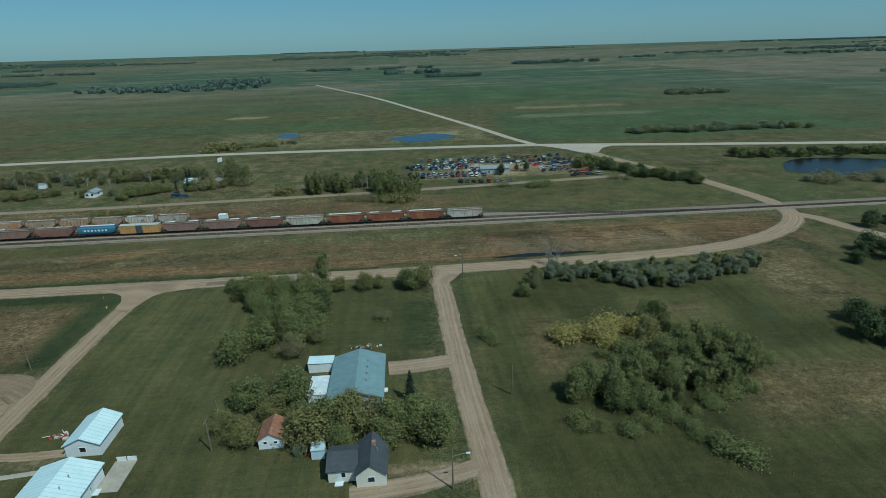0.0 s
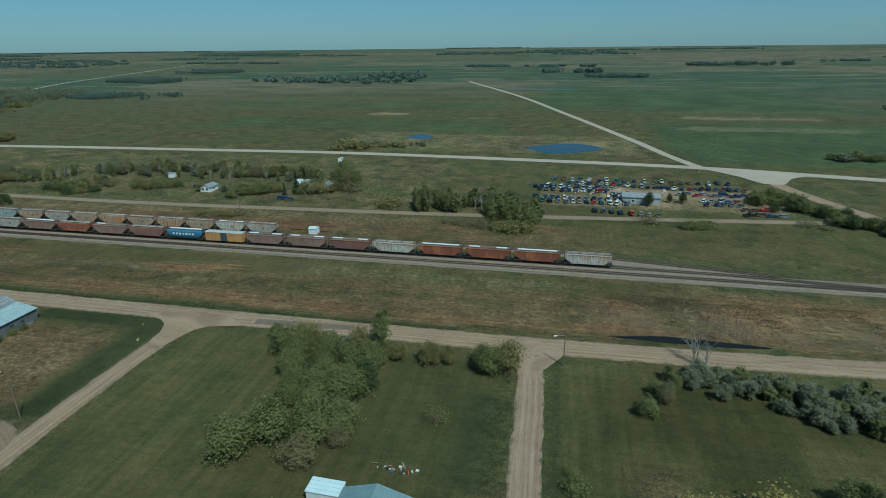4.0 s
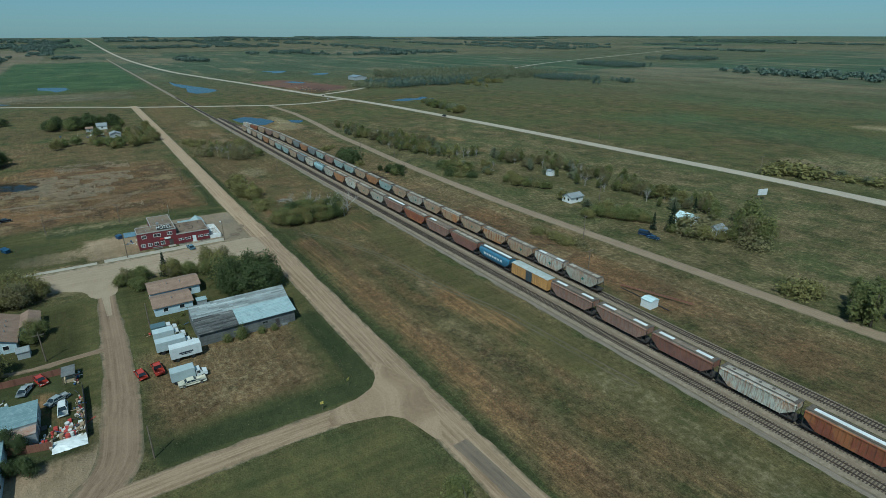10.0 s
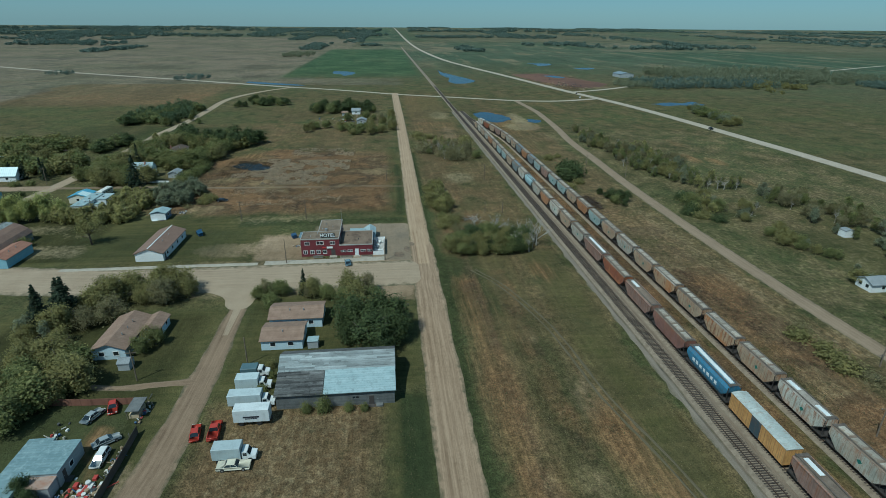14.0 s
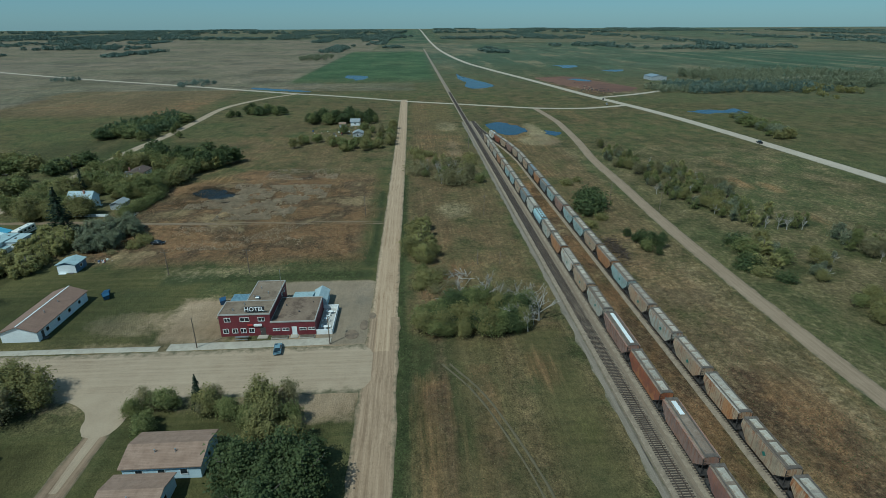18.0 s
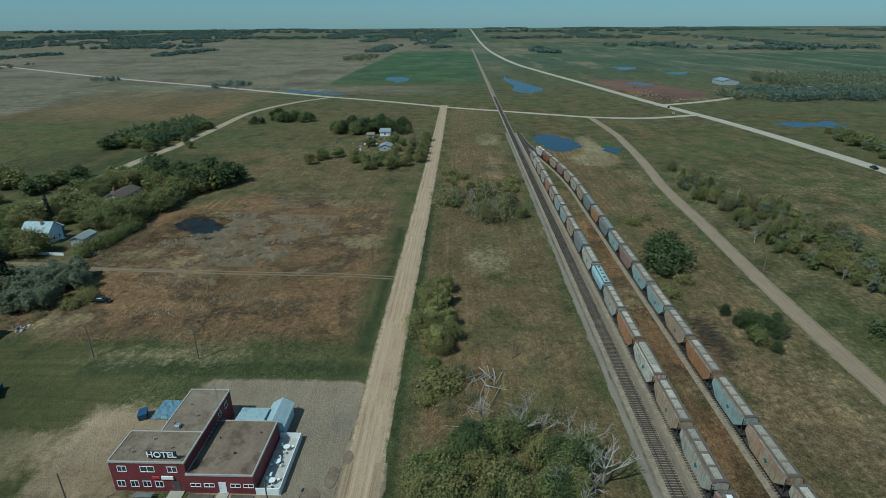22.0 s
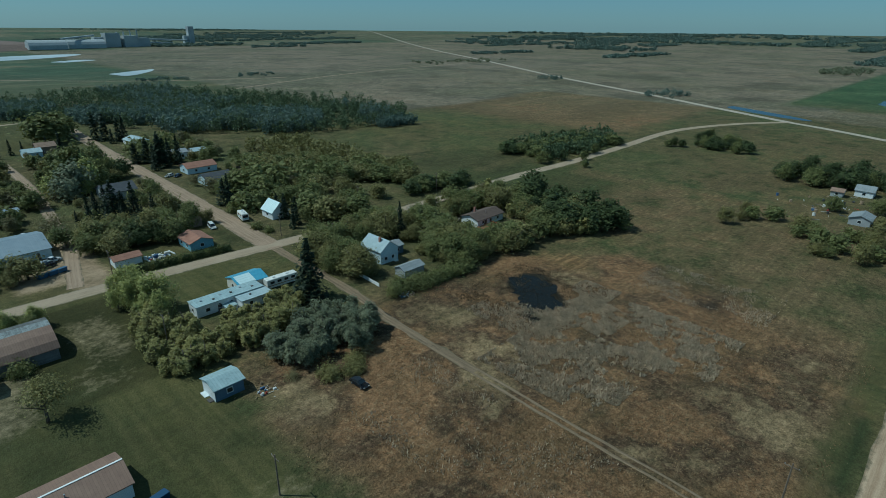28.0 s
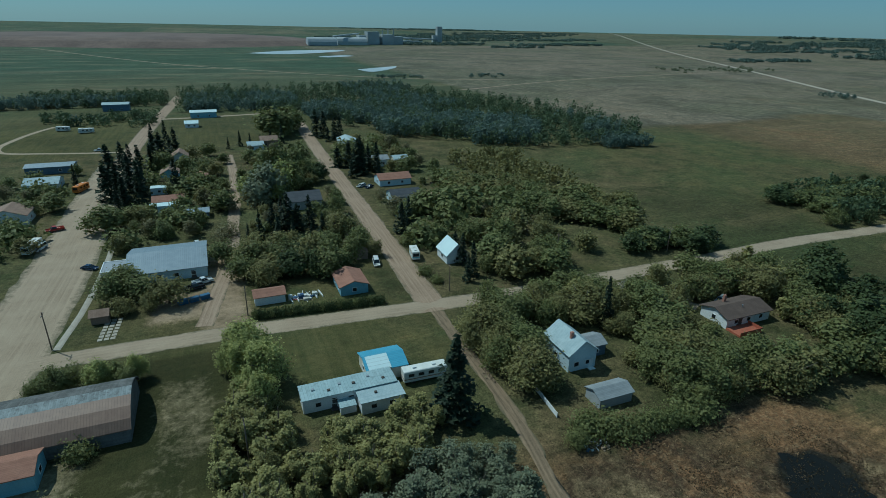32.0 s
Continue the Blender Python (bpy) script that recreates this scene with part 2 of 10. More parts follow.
    N.link(cell.outputs[0], wn.inputs["Vector"])
    fr = N.noise(N.scaled(pos, (0.0022, 0.0045, 1)), 1.0, 6, 0.66)
    # far field patchwork; its greens are shifted to blue-green in place of haze
    hazed_quilt = N.mix(N.ramp(wn.outputs["Value"], 0.62, 0.64), N.mix(N.ramp(wn.outputs["Value"], 0.3, 0.32), (0.05, 0.088, 0.062), (0.075, 0.1, 0.072)), (0.135, 0.13, 0.098))
    hazed_quilt = N.mix(N.math("MULTIPLY", N.ramp(fr, 0.47, 0.56), 0.8), hazed_quilt, (0.054, 0.088, 0.062))
    hazed_quilt = N.mix(N.math("MULTIPLY", N.ramp(fr, 0.42, 0.35), 0.7), hazed_quilt, (0.18, 0.15, 0.108))
    band = N.noise(N.scaled(pos, (0.0035, 0.02, 1)), 1.0, 6, 0.7)
    hazed_quilt = N.mix(N.math("MULTIPLY", N.ramp(band, 0.53, 0.63), 0.75), hazed_quilt, (0.2, 0.17, 0.12))
    hazed_quilt = N.mix(N.math("MULTIPLY", N.ramp(band, 0.46, 0.38), 0.6), hazed_quilt, (0.04, 0.066, 0.046))
    c = N.mix(N.math("MULTIPLY", field.outputs["Fac"], 0.85), c, hazed_quilt)
    crop = N.mix(N.ramp(n1, 0.35, 0.65), (0.04, 0.082, 0.042), (0.062, 0.1, 0.052))
    c = N.mix(N.math("MULTIPLY", ss.outputs[2], 0.8), c, crop)
    deep = N.ramp(N.math("ADD", ss.outputs[0], N.math("MULTIPLY", N.math("SUBTRACT", n2, 0.5), 0.6)), 0.92, 1.1)
    c = N.mix(deep, c, (0.022, 0.021, 0.018))
    patch = N.mix(N.ramp(N.noise(pos, 0.17, 6, 0.7), 0.34, 0.66), (0.7, 0.72, 0.7), (1.34, 1.3, 1.26))
    smooth = N.math("MAXIMUM", N.math("MULTIPLY", N.ramp(cs.outputs[1], 0.3, 0.65), 0.62), N.math("MAXIMUM", N.math("MULTIPLY", N.ramp(cs.outputs[2], 0.3, 0.8), 0.8), N.math("MULTIPLY", tone.outputs["Alpha"], 0.85)))
    rough = N.math("SUBTRACT", 1.0, smooth)
    c = N.mix(N.math("MULTIPLY", rough, 0.8), c, patch, "MULTIPLY")
    c = N.mix(0.7, c, N.mix(N.ramp(n1, 0.36, 0.64), (0.74, 0.75, 0.74), (1.28, 1.25, 1.22)), "MULTIPLY")
    clod = N.mix(N.ramp(N.noise(pos, 0.75, 3, 0.6), 0.36, 0.64), (0.7, 0.7, 0.68), (1.34, 1.32, 1.28))
    c = N.mix(N.math("MULTIPLY", rough, 0.78), c, clod, "MULTIPLY")
    grain = N.mix(N.ramp(n4, 0.28, 0.72), (0.32, 0.32, 0.31), (1.75, 1.72, 1.64))
    c = N.mix(N.math("MULTIPLY", N.math("ADD", rough, 0.08), 0.9), c, grain, "MULTIPLY")
    mid = N.mix(N.ramp(streak, 0.3, 0.7), (0.78, 0.78, 0.78), (1.24, 1.22, 1.18))
    c = N.mix(0.4, c, mid, "MULTIPLY")
    speck = N.ramp(N.noise(pos, 0.42, 6, 0.78), 0.56, 0.68)
    c = N.mix(N.math("MULTIPLY", N.math("MULTIPLY", speck, rough), 0.72), c, (0.03, 0.034, 0.017))
    fleck = N.ramp(N.noise(pos, 0.9, 5, 0.8), 0.6, 0.72)
    c = N.mix(N.math("MULTIPLY", N.math("MULTIPLY", fleck, rough), N.math("MULTIPLY", N.ramp(n1, 0.4, 0.62), 0.55)), c, (0.22, 0.18, 0.115))
    N.p.inputs["Specular IOR Level"].default_value = 0.1
    N.bump(N.math("ADD", n4, N.math("MULTIPLY", n3, 1.5)), 0.8, 0.3)
    return N.done(c, 0.95)


def road_material(name, a, b, track, worn=0.8):
    """Gravel: wheel paths follow the strip's own 'across' attribute."""
    N = Nodes(name)
    pos = N.coords("world")
    at = N.add("ShaderNodeAttribute")
    at.attribute_name = "across"
    s = at.outputs["Fac"]
    n2, n3, n4 = N.noise(pos, 0.12, 4), N.noise(pos, 1.1, 5, 0.7), N.noise(pos, 7.0, 3, 0.7)
    c = N.mix(N.ramp(n2, 0.35, 0.65), a, b)
    lane = N.add("ShaderNodeCombineXYZ")
    N.link(N.math("MULTIPLY", s, 5.0), lane.inputs[0])
    N.link(N.math("MULTIPLY", N.noise(pos, 0.018, 2), 7.0), lane.inputs[1])
    ruts = N.noise(lane.outputs[0], 1.0, 5, 0.75)
    c = N.mix(N.math("MULTIPLY", N.ramp(N.math("ADD", ruts, N.math("MULTIPLY", N.math("SUBTRACT", n3, 0.5), 0.35)), 0.38, 0.62), worn), c, track)
    c = N.mix(N.math("MULTIPLY", N.ramp(n3, 0.55, 0.75), 0.4), c, tuple(v * 0.6 for v in a))
    verge = N.add("ShaderNodeAttribute")
    verge.attribute_name = "edge"
    green = N.mix(n3, (0.06, 0.062, 0.028), (0.13, 0.105, 0.058))
    fringe = N.ramp(N.math("ADD", verge.outputs["Fac"], N.math("MULTIPLY", N.math("SUBTRACT", N.noise(pos, 0.5, 6, 0.7), 0.5), 0.9)), 0.78, 1.04)
    c = N.mix(fringe, c, green)
    c = N.mix(0.7, c, N.mix(N.ramp(n4, 0.3, 0.7), (0.75, 0.75, 0.75), (1.22, 1.22, 1.22)), "MULTIPLY")
    N.bump(n3, 0.4, 0.08)
    return N.done(c, 0.92)


def water_material(name, tint):
    N = Nodes(name)
    N.bump(N.noise(N.coords("world"), 0.8, 3), 0.08, 0.05)
    N.p.inputs["Specular IOR Level"].default_value = 0.22
    return N.done(tint, 0.2)


def plain(name, c, rough=0.6, metal=0.0, vary=0.0):
    return surface(name, tuple(v * 0.88 for v in c), tuple(min(1, v * 1.1) for v in c), 1.5, rough, metal, 0.08, 0.01, vary=vary)


GROUND = ground_material()
GRAVEL = road_material("gravel_road", (0.185, 0.122, 0.072), (0.25, 0.17, 0.105), (0.37, 0.265, 0.172), 0.9)
FRONTAGE = road_material("worn_grey_gravel", (0.19, 0.134, 0.084), (0.245, 0.178, 0.115), (0.32, 0.24, 0.162), 0.6)
PALE_GRAVEL = road_material("pale_gravel_road", (0.26, 0.172, 0.1), (0.33, 0.228, 0.14), (0.45, 0.33, 0.215), 0.9)
CLAY = road_material("clay_road", (0.195, 0.13, 0.08), (0.27, 0.188, 0.122), (0.39, 0.285, 0.195), 0.75)
STREET = road_material("street_gravel", (0.255, 0.188, 0.122), (0.335, 0.258, 0.175), (0.41, 0.32, 0.222), 0.55)
ASPHALT = road_material("highway_surface", (0.33, 0.28, 0.215), (0.4, 0.34, 0.265), (0.47, 0.4, 0.315), 0.5)
FEEDSOIL = surface("feedlot_soil", (0.085, 0.04, 0.025), (0.17, 0.085, 0.052), 0.05, 0.95, space="world", stain=(0.06, 0.032, 0.022), amount=0.6)
FAINT = road_material("faint_track", (0.08, 0.07, 0.036), (0.11, 0.09, 0.05), (0.15, 0.115, 0.068), 0.6)
MUD = road_material("muddy_lane", (0.138, 0.09, 0.053), (0.2, 0.136, 0.084), (0.285, 0.2, 0.13), 0.8)
WHEELTRACK = road_material("grass_track", (0.105, 0.076, 0.043), (0.14, 0.1, 0.058), (0.27, 0.19, 0.118), 0.9)
DARKPATCH = surface("damp_gravel", (0.12, 0.088, 0.06), (0.19, 0.138, 0.092), 1.0, 0.9, space="world", stain=(0.27, 0.195, 0.128), amount=0.7)
DARKTAR = road_material("dark_tar", (0.115, 0.088, 0.064), (0.155, 0.118, 0.085), (0.21, 0.16, 0.112), 0.7)
CONCRETE = surface("concrete", (0.31, 0.275, 0.22), (0.41, 0.365, 0.295), 1.0, 0.9, stain=(0.22, 0.19, 0.15), amount=0.5, space="world")
BALLAST = surface("ballast", (0.17, 0.132, 0.094), (0.29, 0.232, 0.168), 3.0, 0.95, bump=0.9, dist=0.08, space="world", stain=(0.16, 0.125, 0.09), amount=0.5)
BALLAST_BED = road_material("ballast_bed_gravel", (0.135, 0.1, 0.07), (0.195, 0.15, 0.106), (0.25, 0.195, 0.142), 0.6)
PALE_SHOULDER = road_material("pale_ballast_shoulder", (0.135, 0.11, 0.082), (0.2, 0.165, 0.125), (0.27, 0.228, 0.176), 0.6)
SLEEPER = surface("sleeper_wood", (0.035, 0.027, 0.022), (0.085, 0.066, 0.052), 2.0, 0.9, vary=0.3)
RAIL = surface("rail_steel", (0.09, 0.06, 0.045), (0.16, 0.12, 0.1), 2.0, 0.5, 0.6)
WATER = water_material("pond_water", (0.008, 0.026, 0.048))
WATER_DARK = water_material("slough_water", (0.012, 0.013, 0.012))
WATER_DARK.node_tree.nodes["Principled BSDF"].inputs["Specular IOR Level"].default_value = 0.1
WATER_PALE = surface("salt_flat_water", (0.32, 0.37, 0.39), (0.5, 0.55, 0.57), 0.03, 0.4, space="world")
TRUNK = surface("bark", (0.07, 0.055, 0.042), (0.15, 0.125, 0.1), 2.0, 0.9, bump=0.6)
GREYTWIG = surface("grey_twigs", (0.24, 0.22, 0.19), (0.4, 0.37, 0.325), 2.0, 0.9)
LEAF_GREEN = foliage("leaf_green", (0.1, 0.12, 0.041), (0.228, 0.238, 0.09), (0.17, 0.174, 0.064))
LEAF_FRESH = foliage("leaf_fresh", (0.225, 0.25, 0.075), (0.45, 0.44, 0.165), (0.33, 0.335, 0.115))
LEAF_OLIVE = foliage("leaf_olive", (0.145, 0.138, 0.05), (0.275, 0.252, 0.1), (0.208, 0.188, 0.072))
LEAF_OSIER = foliage("leaf_osier", (0.21, 0.2, 0.074), (0.385, 0.355, 0.142), (0.29, 0.265, 0.1))
LEAF_DARK = foliage("leaf_dark", (0.045, 0.065, 0.026), (0.108, 0.134, 0.052), (0.074, 0.094, 0.034))
LEAF_GREY = foliage("leaf_grey", (0.128, 0.143, 0.09), (0.26, 0.278, 0.18), (0.186, 0.2, 0.124))
LEAF_BROWN = foliage("leaf_budding", (0.145, 0.13, 0.068), (0.27, 0.24, 0.128), (0.2, 0.18, 0.085))
LEAF_YELLOW = foliage("leaf_yellow", (0.26, 0.215, 0.065), (0.46, 0.385, 0.15), (0.35, 0.295, 0.1))
NEEDLE = foliage("needles", (0.016, 0.028, 0.016), (0.045, 0.065, 0.036), (0.026, 0.04, 0.022))
CATTAIL = foliage("dry_reeds", (0.34, 0.265, 0.182), (0.6, 0.485, 0.355), (0.47, 0.372, 0.265))
STRAW = foliage("dry_grass_blades", (0.1, 0.085, 0.045), (0.2, 0.165, 0.095), (0.15, 0.12, 0.065))
# leaf colour of far woods, with the blue-green of distance haze painted in
LEAF_FAR_HAZE = foliage("leaf_far_haze", (0.085, 0.125, 0.105), (0.17, 0.22, 0.185), (0.125, 0.168, 0.14))
LEAF_WOOD = foliage("leaf_wood", (0.06, 0.088, 0.045), (0.13, 0.165, 0.085), (0.095, 0.125, 0.062))
SHRUB = foliage("low_shrub", (0.055, 0.065, 0.028), (0.105, 0.11, 0.05), (0.08, 0.085, 0.035))


# ---- geometry helpers ----
def mesh_from(name, verts, faces, mat=None, smooth=False):
    me = bpy.data.meshes.new(name)
    me.from_pydata([tuple(v) for v in verts], [], faces)
    if mat:
        me.materials.append(mat)
    if smooth:
        for p in me.polygons:
            p.use_smooth = True
    return me


class Geo:
    """Collects simple solids into one mesh."""
    def __init__(self):
        self.v, self.f = [], []

    def poly(self, verts, faces):
        o = len(self.v)
        self.v += [tuple(v) for v in verts]
        self.f += [tuple(i + o for i in f) for f in faces]
        return self

    def box(self, x0, y0, z0, x1, y1, z1):
        return self.poly([(x0, y0, z0), (x1, y0, z0), (x1, y1, z0), (x0, y1, z0), (x0, y0, z1), (x1, y0, z1), (x1, y1, z1), (x0, y1, z1)],
                         [(3, 2, 1, 0), (4, 5, 6, 7), (0, 1, 5, 4), (1, 2, 6, 5), (2, 3, 7, 6), (3, 0, 4, 7)])

    def cbox(self, x0, y0, z0, x1, y1, z1, b=0.05):
        """A box with bevelled upper edges."""
        v = [(x0, y0, z0), (x1, y0, z0), (x1, y1, z0), (x0, y1, z0), (x0, y0, z1 - b), (x1, y0, z1 - b), (x1, y1, z1 - b), (x0, y1, z1 - b),
             (x0 + b, y0 + b, z1), (x1 - b, y0 + b, z1), (x1 - b, y1 - b, z1), (x0 + b, y1 - b, z1)]
        return self.poly(v, [(3, 2, 1, 0), (8, 9, 10, 11)] + [q for i in range(4) for q in ((i, (i + 1) % 4, (i + 1) % 4 + 4, i + 4), (i + 4, (i + 1) % 4 + 4, (i + 1) % 4 + 8, i + 8))])

    def beam(self, a, b, r, n=6, r2=None):
        a, b = Vector(a), Vector(b)
        d = (b - a).normalized()
        u = d.orthogonal().normalized()
        w = d.cross(u)
        r2 = r if r2 is None else r2
        v = []
        for p, q in ((a, r), (b, r2)):
            for i in range(n):
                t = 2 * math.pi * i / n
                v.append(p + u * math.cos(t) * q + w * math.sin(t) * q)
        return self.poly(v, [(i, (i + 1) % n, (i + 1) % n + n, i + n) for i in range(n)] + [tuple(range(n - 1, -1, -1)), tuple(range(n, 2 * n))])

    def loft(self, rings, cap=True):
        n = len(rings[0])
        v = [p for r in rings for p in r]
        f = [(k * n + i, k * n + (i + 1) % n, (k + 1) * n + (i + 1) % n, (k + 1) * n + i) for k in range(len(rings) - 1) for i in range(n)]
        if cap:
            f += [tuple(range(n - 1, -1, -1)), tuple(range((len(rings) - 1) * n, len(rings) * n))]
        return self.poly(v, f)

    def mesh(self, name, mat, smooth=False):
        return mesh_from(name, self.v, self.f, mat, smooth)


def part(name, geo, material, parent, label="", smooth=False):
    me = geo if isinstance(geo, bpy.types.Mesh) else geo.mesh(name, material, smooth)
    ob = new(name, me)
    ob.parent = parent
    if label:
        tagged(ob, label)
    return ob


def thing(name, x, y, z=0.0, turn=0.0, label="", category="", group="", kind=""):
    ob = new(name)
    ob.empty_display_size = 0.3
    ob.matrix_world = pose(x, y, z, 0, 0, turn)
    return tagged(ob, label, category, group, kind)


def at(x, y, z=0.0, turn=0.0, s=1.0, sz=None):
    return pose(x, y, z, 0, 0, turn) @ Matrix.Diagonal((s, s, sz if sz else s, 1))


def catmull(pts, step):
    p = [np.array(q, float) for q in pts]
    p = [2 * p[0] - p[1]] + p + [2 * p[-1] - p[-2]]
    out = []
    for i in range(1, len(p) - 2):
        a, b, c, d = p[i - 1:i + 3]
        n = max(2, int(np.linalg.norm(c - b) / step))
        for k in range(n):
            t = k / n
            out.append(0.5 * (2 * b + (c - a) * t + (2 * a - 5 * b + 4 * c - d) * t * t + (3 * b - a - 3 * c + d) * t ** 3))
    out.append(p[-2])
    return np.array(out)


FAR_RISE = 34.0


def land_z(x, y):
    """The plain, which rises very gently towards its far edge."""
    r = np.hypot(np.asarray(x, float) + 150, np.asarray(y, float) - 100)
    t = np.clip((r - 1600) / 3200, 0, 1)
    return FAR_RISE * t * t * (3 - 2 * t)


def strip(name, pts, width, material, label, lift=0.06, rag=0.35, step=3.0, category="road", end_width=None, kind="structure"):
    """A road laid along a line, crowned, with ragged edges that dip into the ground."""
    line = catmull(pts, step)
    tang = np.gradient(line, axis=0)
    tang /= np.linalg.norm(tang, axis=1)[:, None] + 1e-9
    side = np.stack([tang[:, 1], -tang[:, 0]], 1)
    cross = [-1.0, -0.82, -0.45, 0.0, 0.45, 0.82, 1.0]
    hgt = [-0.05, 0.55, 0.9, 1.0, 0.9, 0.55, -0.05]
    verts, acr, edge = [], [], []
    for i, (p, s) in enumerate(zip(line, side)):
        w = width if end_width is None else width + (end_width - width) * i / (len(line) - 1)
        for c, h in zip(cross, hgt):
            j = 0.0
            if abs(c) > 0.95:
                j = rag * noise.noise((p[0] * 0.22, p[1] * 0.22, 7 * c + len(name))) + 0.5 * rag * noise.noise((p[0] * 0.9, p[1] * 0.9, 3 * c))
            q = p + s * (c * w / 2 + j)
            verts.append((q[0], q[1], float(land_z(q[0], q[1])) + lift * h))
            acr.append((c * w / 2 + j) / 4.0)
            edge.append(abs(c))
    k = len(cross)
    faces = [(i * k + j, i * k + j + 1, (i + 1) * k + j + 1, (i + 1) * k + j) for i in range(len(line) - 1) for j in range(k - 1)]
    me = mesh_from(name, verts, faces, material, True)
    layer = me.attributes.new("across", "FLOAT", "POINT")
    layer.data.foreach_set("value", acr)
    layer = me.attributes.new("edge", "FLOAT", "POINT")
    layer.data.foreach_set("value", edge)
    return tagged(new(name, me), label, category, kind=kind)


def blob(name, pts, material, label, z=0.04, category="pond", rag=1.2, kind="structure", fray=0.3):
    """A flat sheet with a rounded, uneven outline (water, yards)."""
    loop = catmull(list(pts) + [pts[0]], 1.2 if fray > 0.5 else 2.5)[:-1]
    c = loop.mean(0)
    verts = [(c[0], c[1], z + float(land_z(*c)))]
    for p in loop:
        d = (p - c) / (np.linalg.norm(p - c) + 1e-6)
        q = p + d * rag * (noise.noise((p[0] * 0.15, p[1] * 0.15, 2.0)) + fray * noise.noise((p[0] * 0.7, p[1] * 0.7, 5.0)))
        verts.append((q[0], q[1], z + float(land_z(q[0], q[1]))))
    n = len(loop)
    faces = [(0, 1 + i, 1 + (i + 1) % n) for i in range(n)]
    return tagged(new(name, mesh_from(name, verts, faces, material)), label, category, kind=kind)


# ---- ground ----
def axis_lines(lo, hi, step, far, out):
    a = list(np.arange(lo, hi + 0.1, step))
    d, x = step, hi
    while x < far:
        d = min(d * 1.16, out)
        x += d
        a.append(x)
    d, x = step, lo
    while x > -far:
        d = min(d * 1.16, out)
        x -= d
        a.insert(0, x)
    return np.array(a)


def soft_rect(X, Y, x0, y0, x1, y1, s):
    return np.clip(np.minimum.reduce([X - x0, x1 - X, Y - y0, y1 - Y]) / s + 0.5, 0, 1)


def soft_disc(X, Y, cx, cy, rx, ry, s):
    return np.clip((1 - np.hypot((X - cx) / rx, (Y - cy) / ry)) * min(rx, ry) / s + 0.5, 0, 1)
gx, gy = axis_lines(-560, 240, 3.2, 5600, 90), axis_lines(-330, 480, 3.2, 5600, 90)
GX, GY = np.meshgrid(gx, gy)
R_ = lambda *a: soft_rect(GX, GY, *a)
D_ = lambda *a: soft_disc(GX, GY, *a)
dry = np.zeros_like(GX)
lush, bare, wet, till, crop = dry.copy(), dry.copy(), dry.copy(), dry.copy(), dry.copy()
# dry and brown grass
for a, w in (((-640, 176, 150, 217, 14), 0.55), ((-640, 195, 150, 218, 8), 0.35), ((20, 176, 110, 212, 20), 0.5), ((-129, 124, -97, 157, 7), 0.95), ((-620, 243, 120, 268, 14), 0.5),
             ((18, 60, 160, 165, 30), 0.42), ((-640, 60, -245, 167, 20), 0.4), ((-640, 285, 60, 395, 20), 0.25), ((-368, 84, -248, 164, 12), 0.85), ((-300, 60, -255, 100, 10), 0.6), ((-640, 178, 30, 196, 6), 0.7), ((-330, 198, 40, 218, 6), 0.55), ((-420, 242, 40, 272, 6), 0.6), ((-260, -10, -232, 60, 8), 0.35), ((-150, 122, -92, 135, 6), 0.25),
             ((-250, 60, -236, 110, 8), 0.4), ((-1500, 20, -560, 400, 60), 0.25), ((150, 280, 1500, 620, 100), 0.1), ((-470, 20, -380, 160, 20), 0.55)):
    dry = np.maximum(dry, R_(*a) * w)
dry = np.maximum(dry, D_(-160, 255, 60, 12, 10) * 0.7)
dry = np.maximum(dry, R_(-990, -430, -570, -12, 25) * 0.8)
# lawns and lush pasture
for a, w in (((-83, 55, 4, 166, 8), 0.66), ((-100, 122, -90, 165, 5), 0.6), ((-205, 45, -140, 118, 8), 0.35), ((-250, 44, -203, 120, 6), 0.72), ((-255, 100, -206, 132, 6), 0.3),
             ((-300, -60, -205, 45, 10), 0.45), ((-280, 8, -250, 34, 5), 0.7), ((-205, -400, -110, -205, 15), 0.75), ((-330, -330, -205, -215, 12), 0.65), ((-355, 0, -325, 20, 5), 0.7),
             ((-600, -190, -430, 20, 40), 0.3), ((14, 40, 260, 168, 20), 0.86), ((20, 243, 160, 288, 10), 0.5), ((-205, 203, 40, 216, 5), 0.6), ((-131, 159, -90, 167, 3), 0.8), ((-96, 122, -88, 166, 3), 0.8), ((-131, 119, -96, 124, 3), 0.6), ((-205, 176, -140, 200, 10), 0.5), ((-370, 160, -205, 168, 3), 0.6), ((-245, 84, -205, 118, 6), 0.7), ((-620, 175, -480, 215, 10), 0.35), ((15, 125, 35, 165, 10), 0.35), ((-620, 405, 2600, 1100, 60), 0.12), ((100, 430, 3000, 1500, 120), 0.4), ((-260, 545, -90, 900, 40), 0.35),
             ((-180, 180, -100, 200, 10), 0.3), ((-330, 262, -190, 300, 20), 0.35), ((-215, 300, -150, 345, 12), 0.6), ((-20, 288, 110, 350, 10), 0.5), ((-1400, -1800, 400, -420, 80), 0.5), ((-340, 168, -205, 178, 3), 0.4)):
    lush = np.maximum(lush, R_(*a) * w)
for a, w in (((-172, 62, -92, 117, 7), 0.92), ((-256, 8, -204, 62, 6), 0.95), ((-178, 120, -132, 168, 6), 0.8)):
    lush = np.maximum(lush, R_(*a) * w)
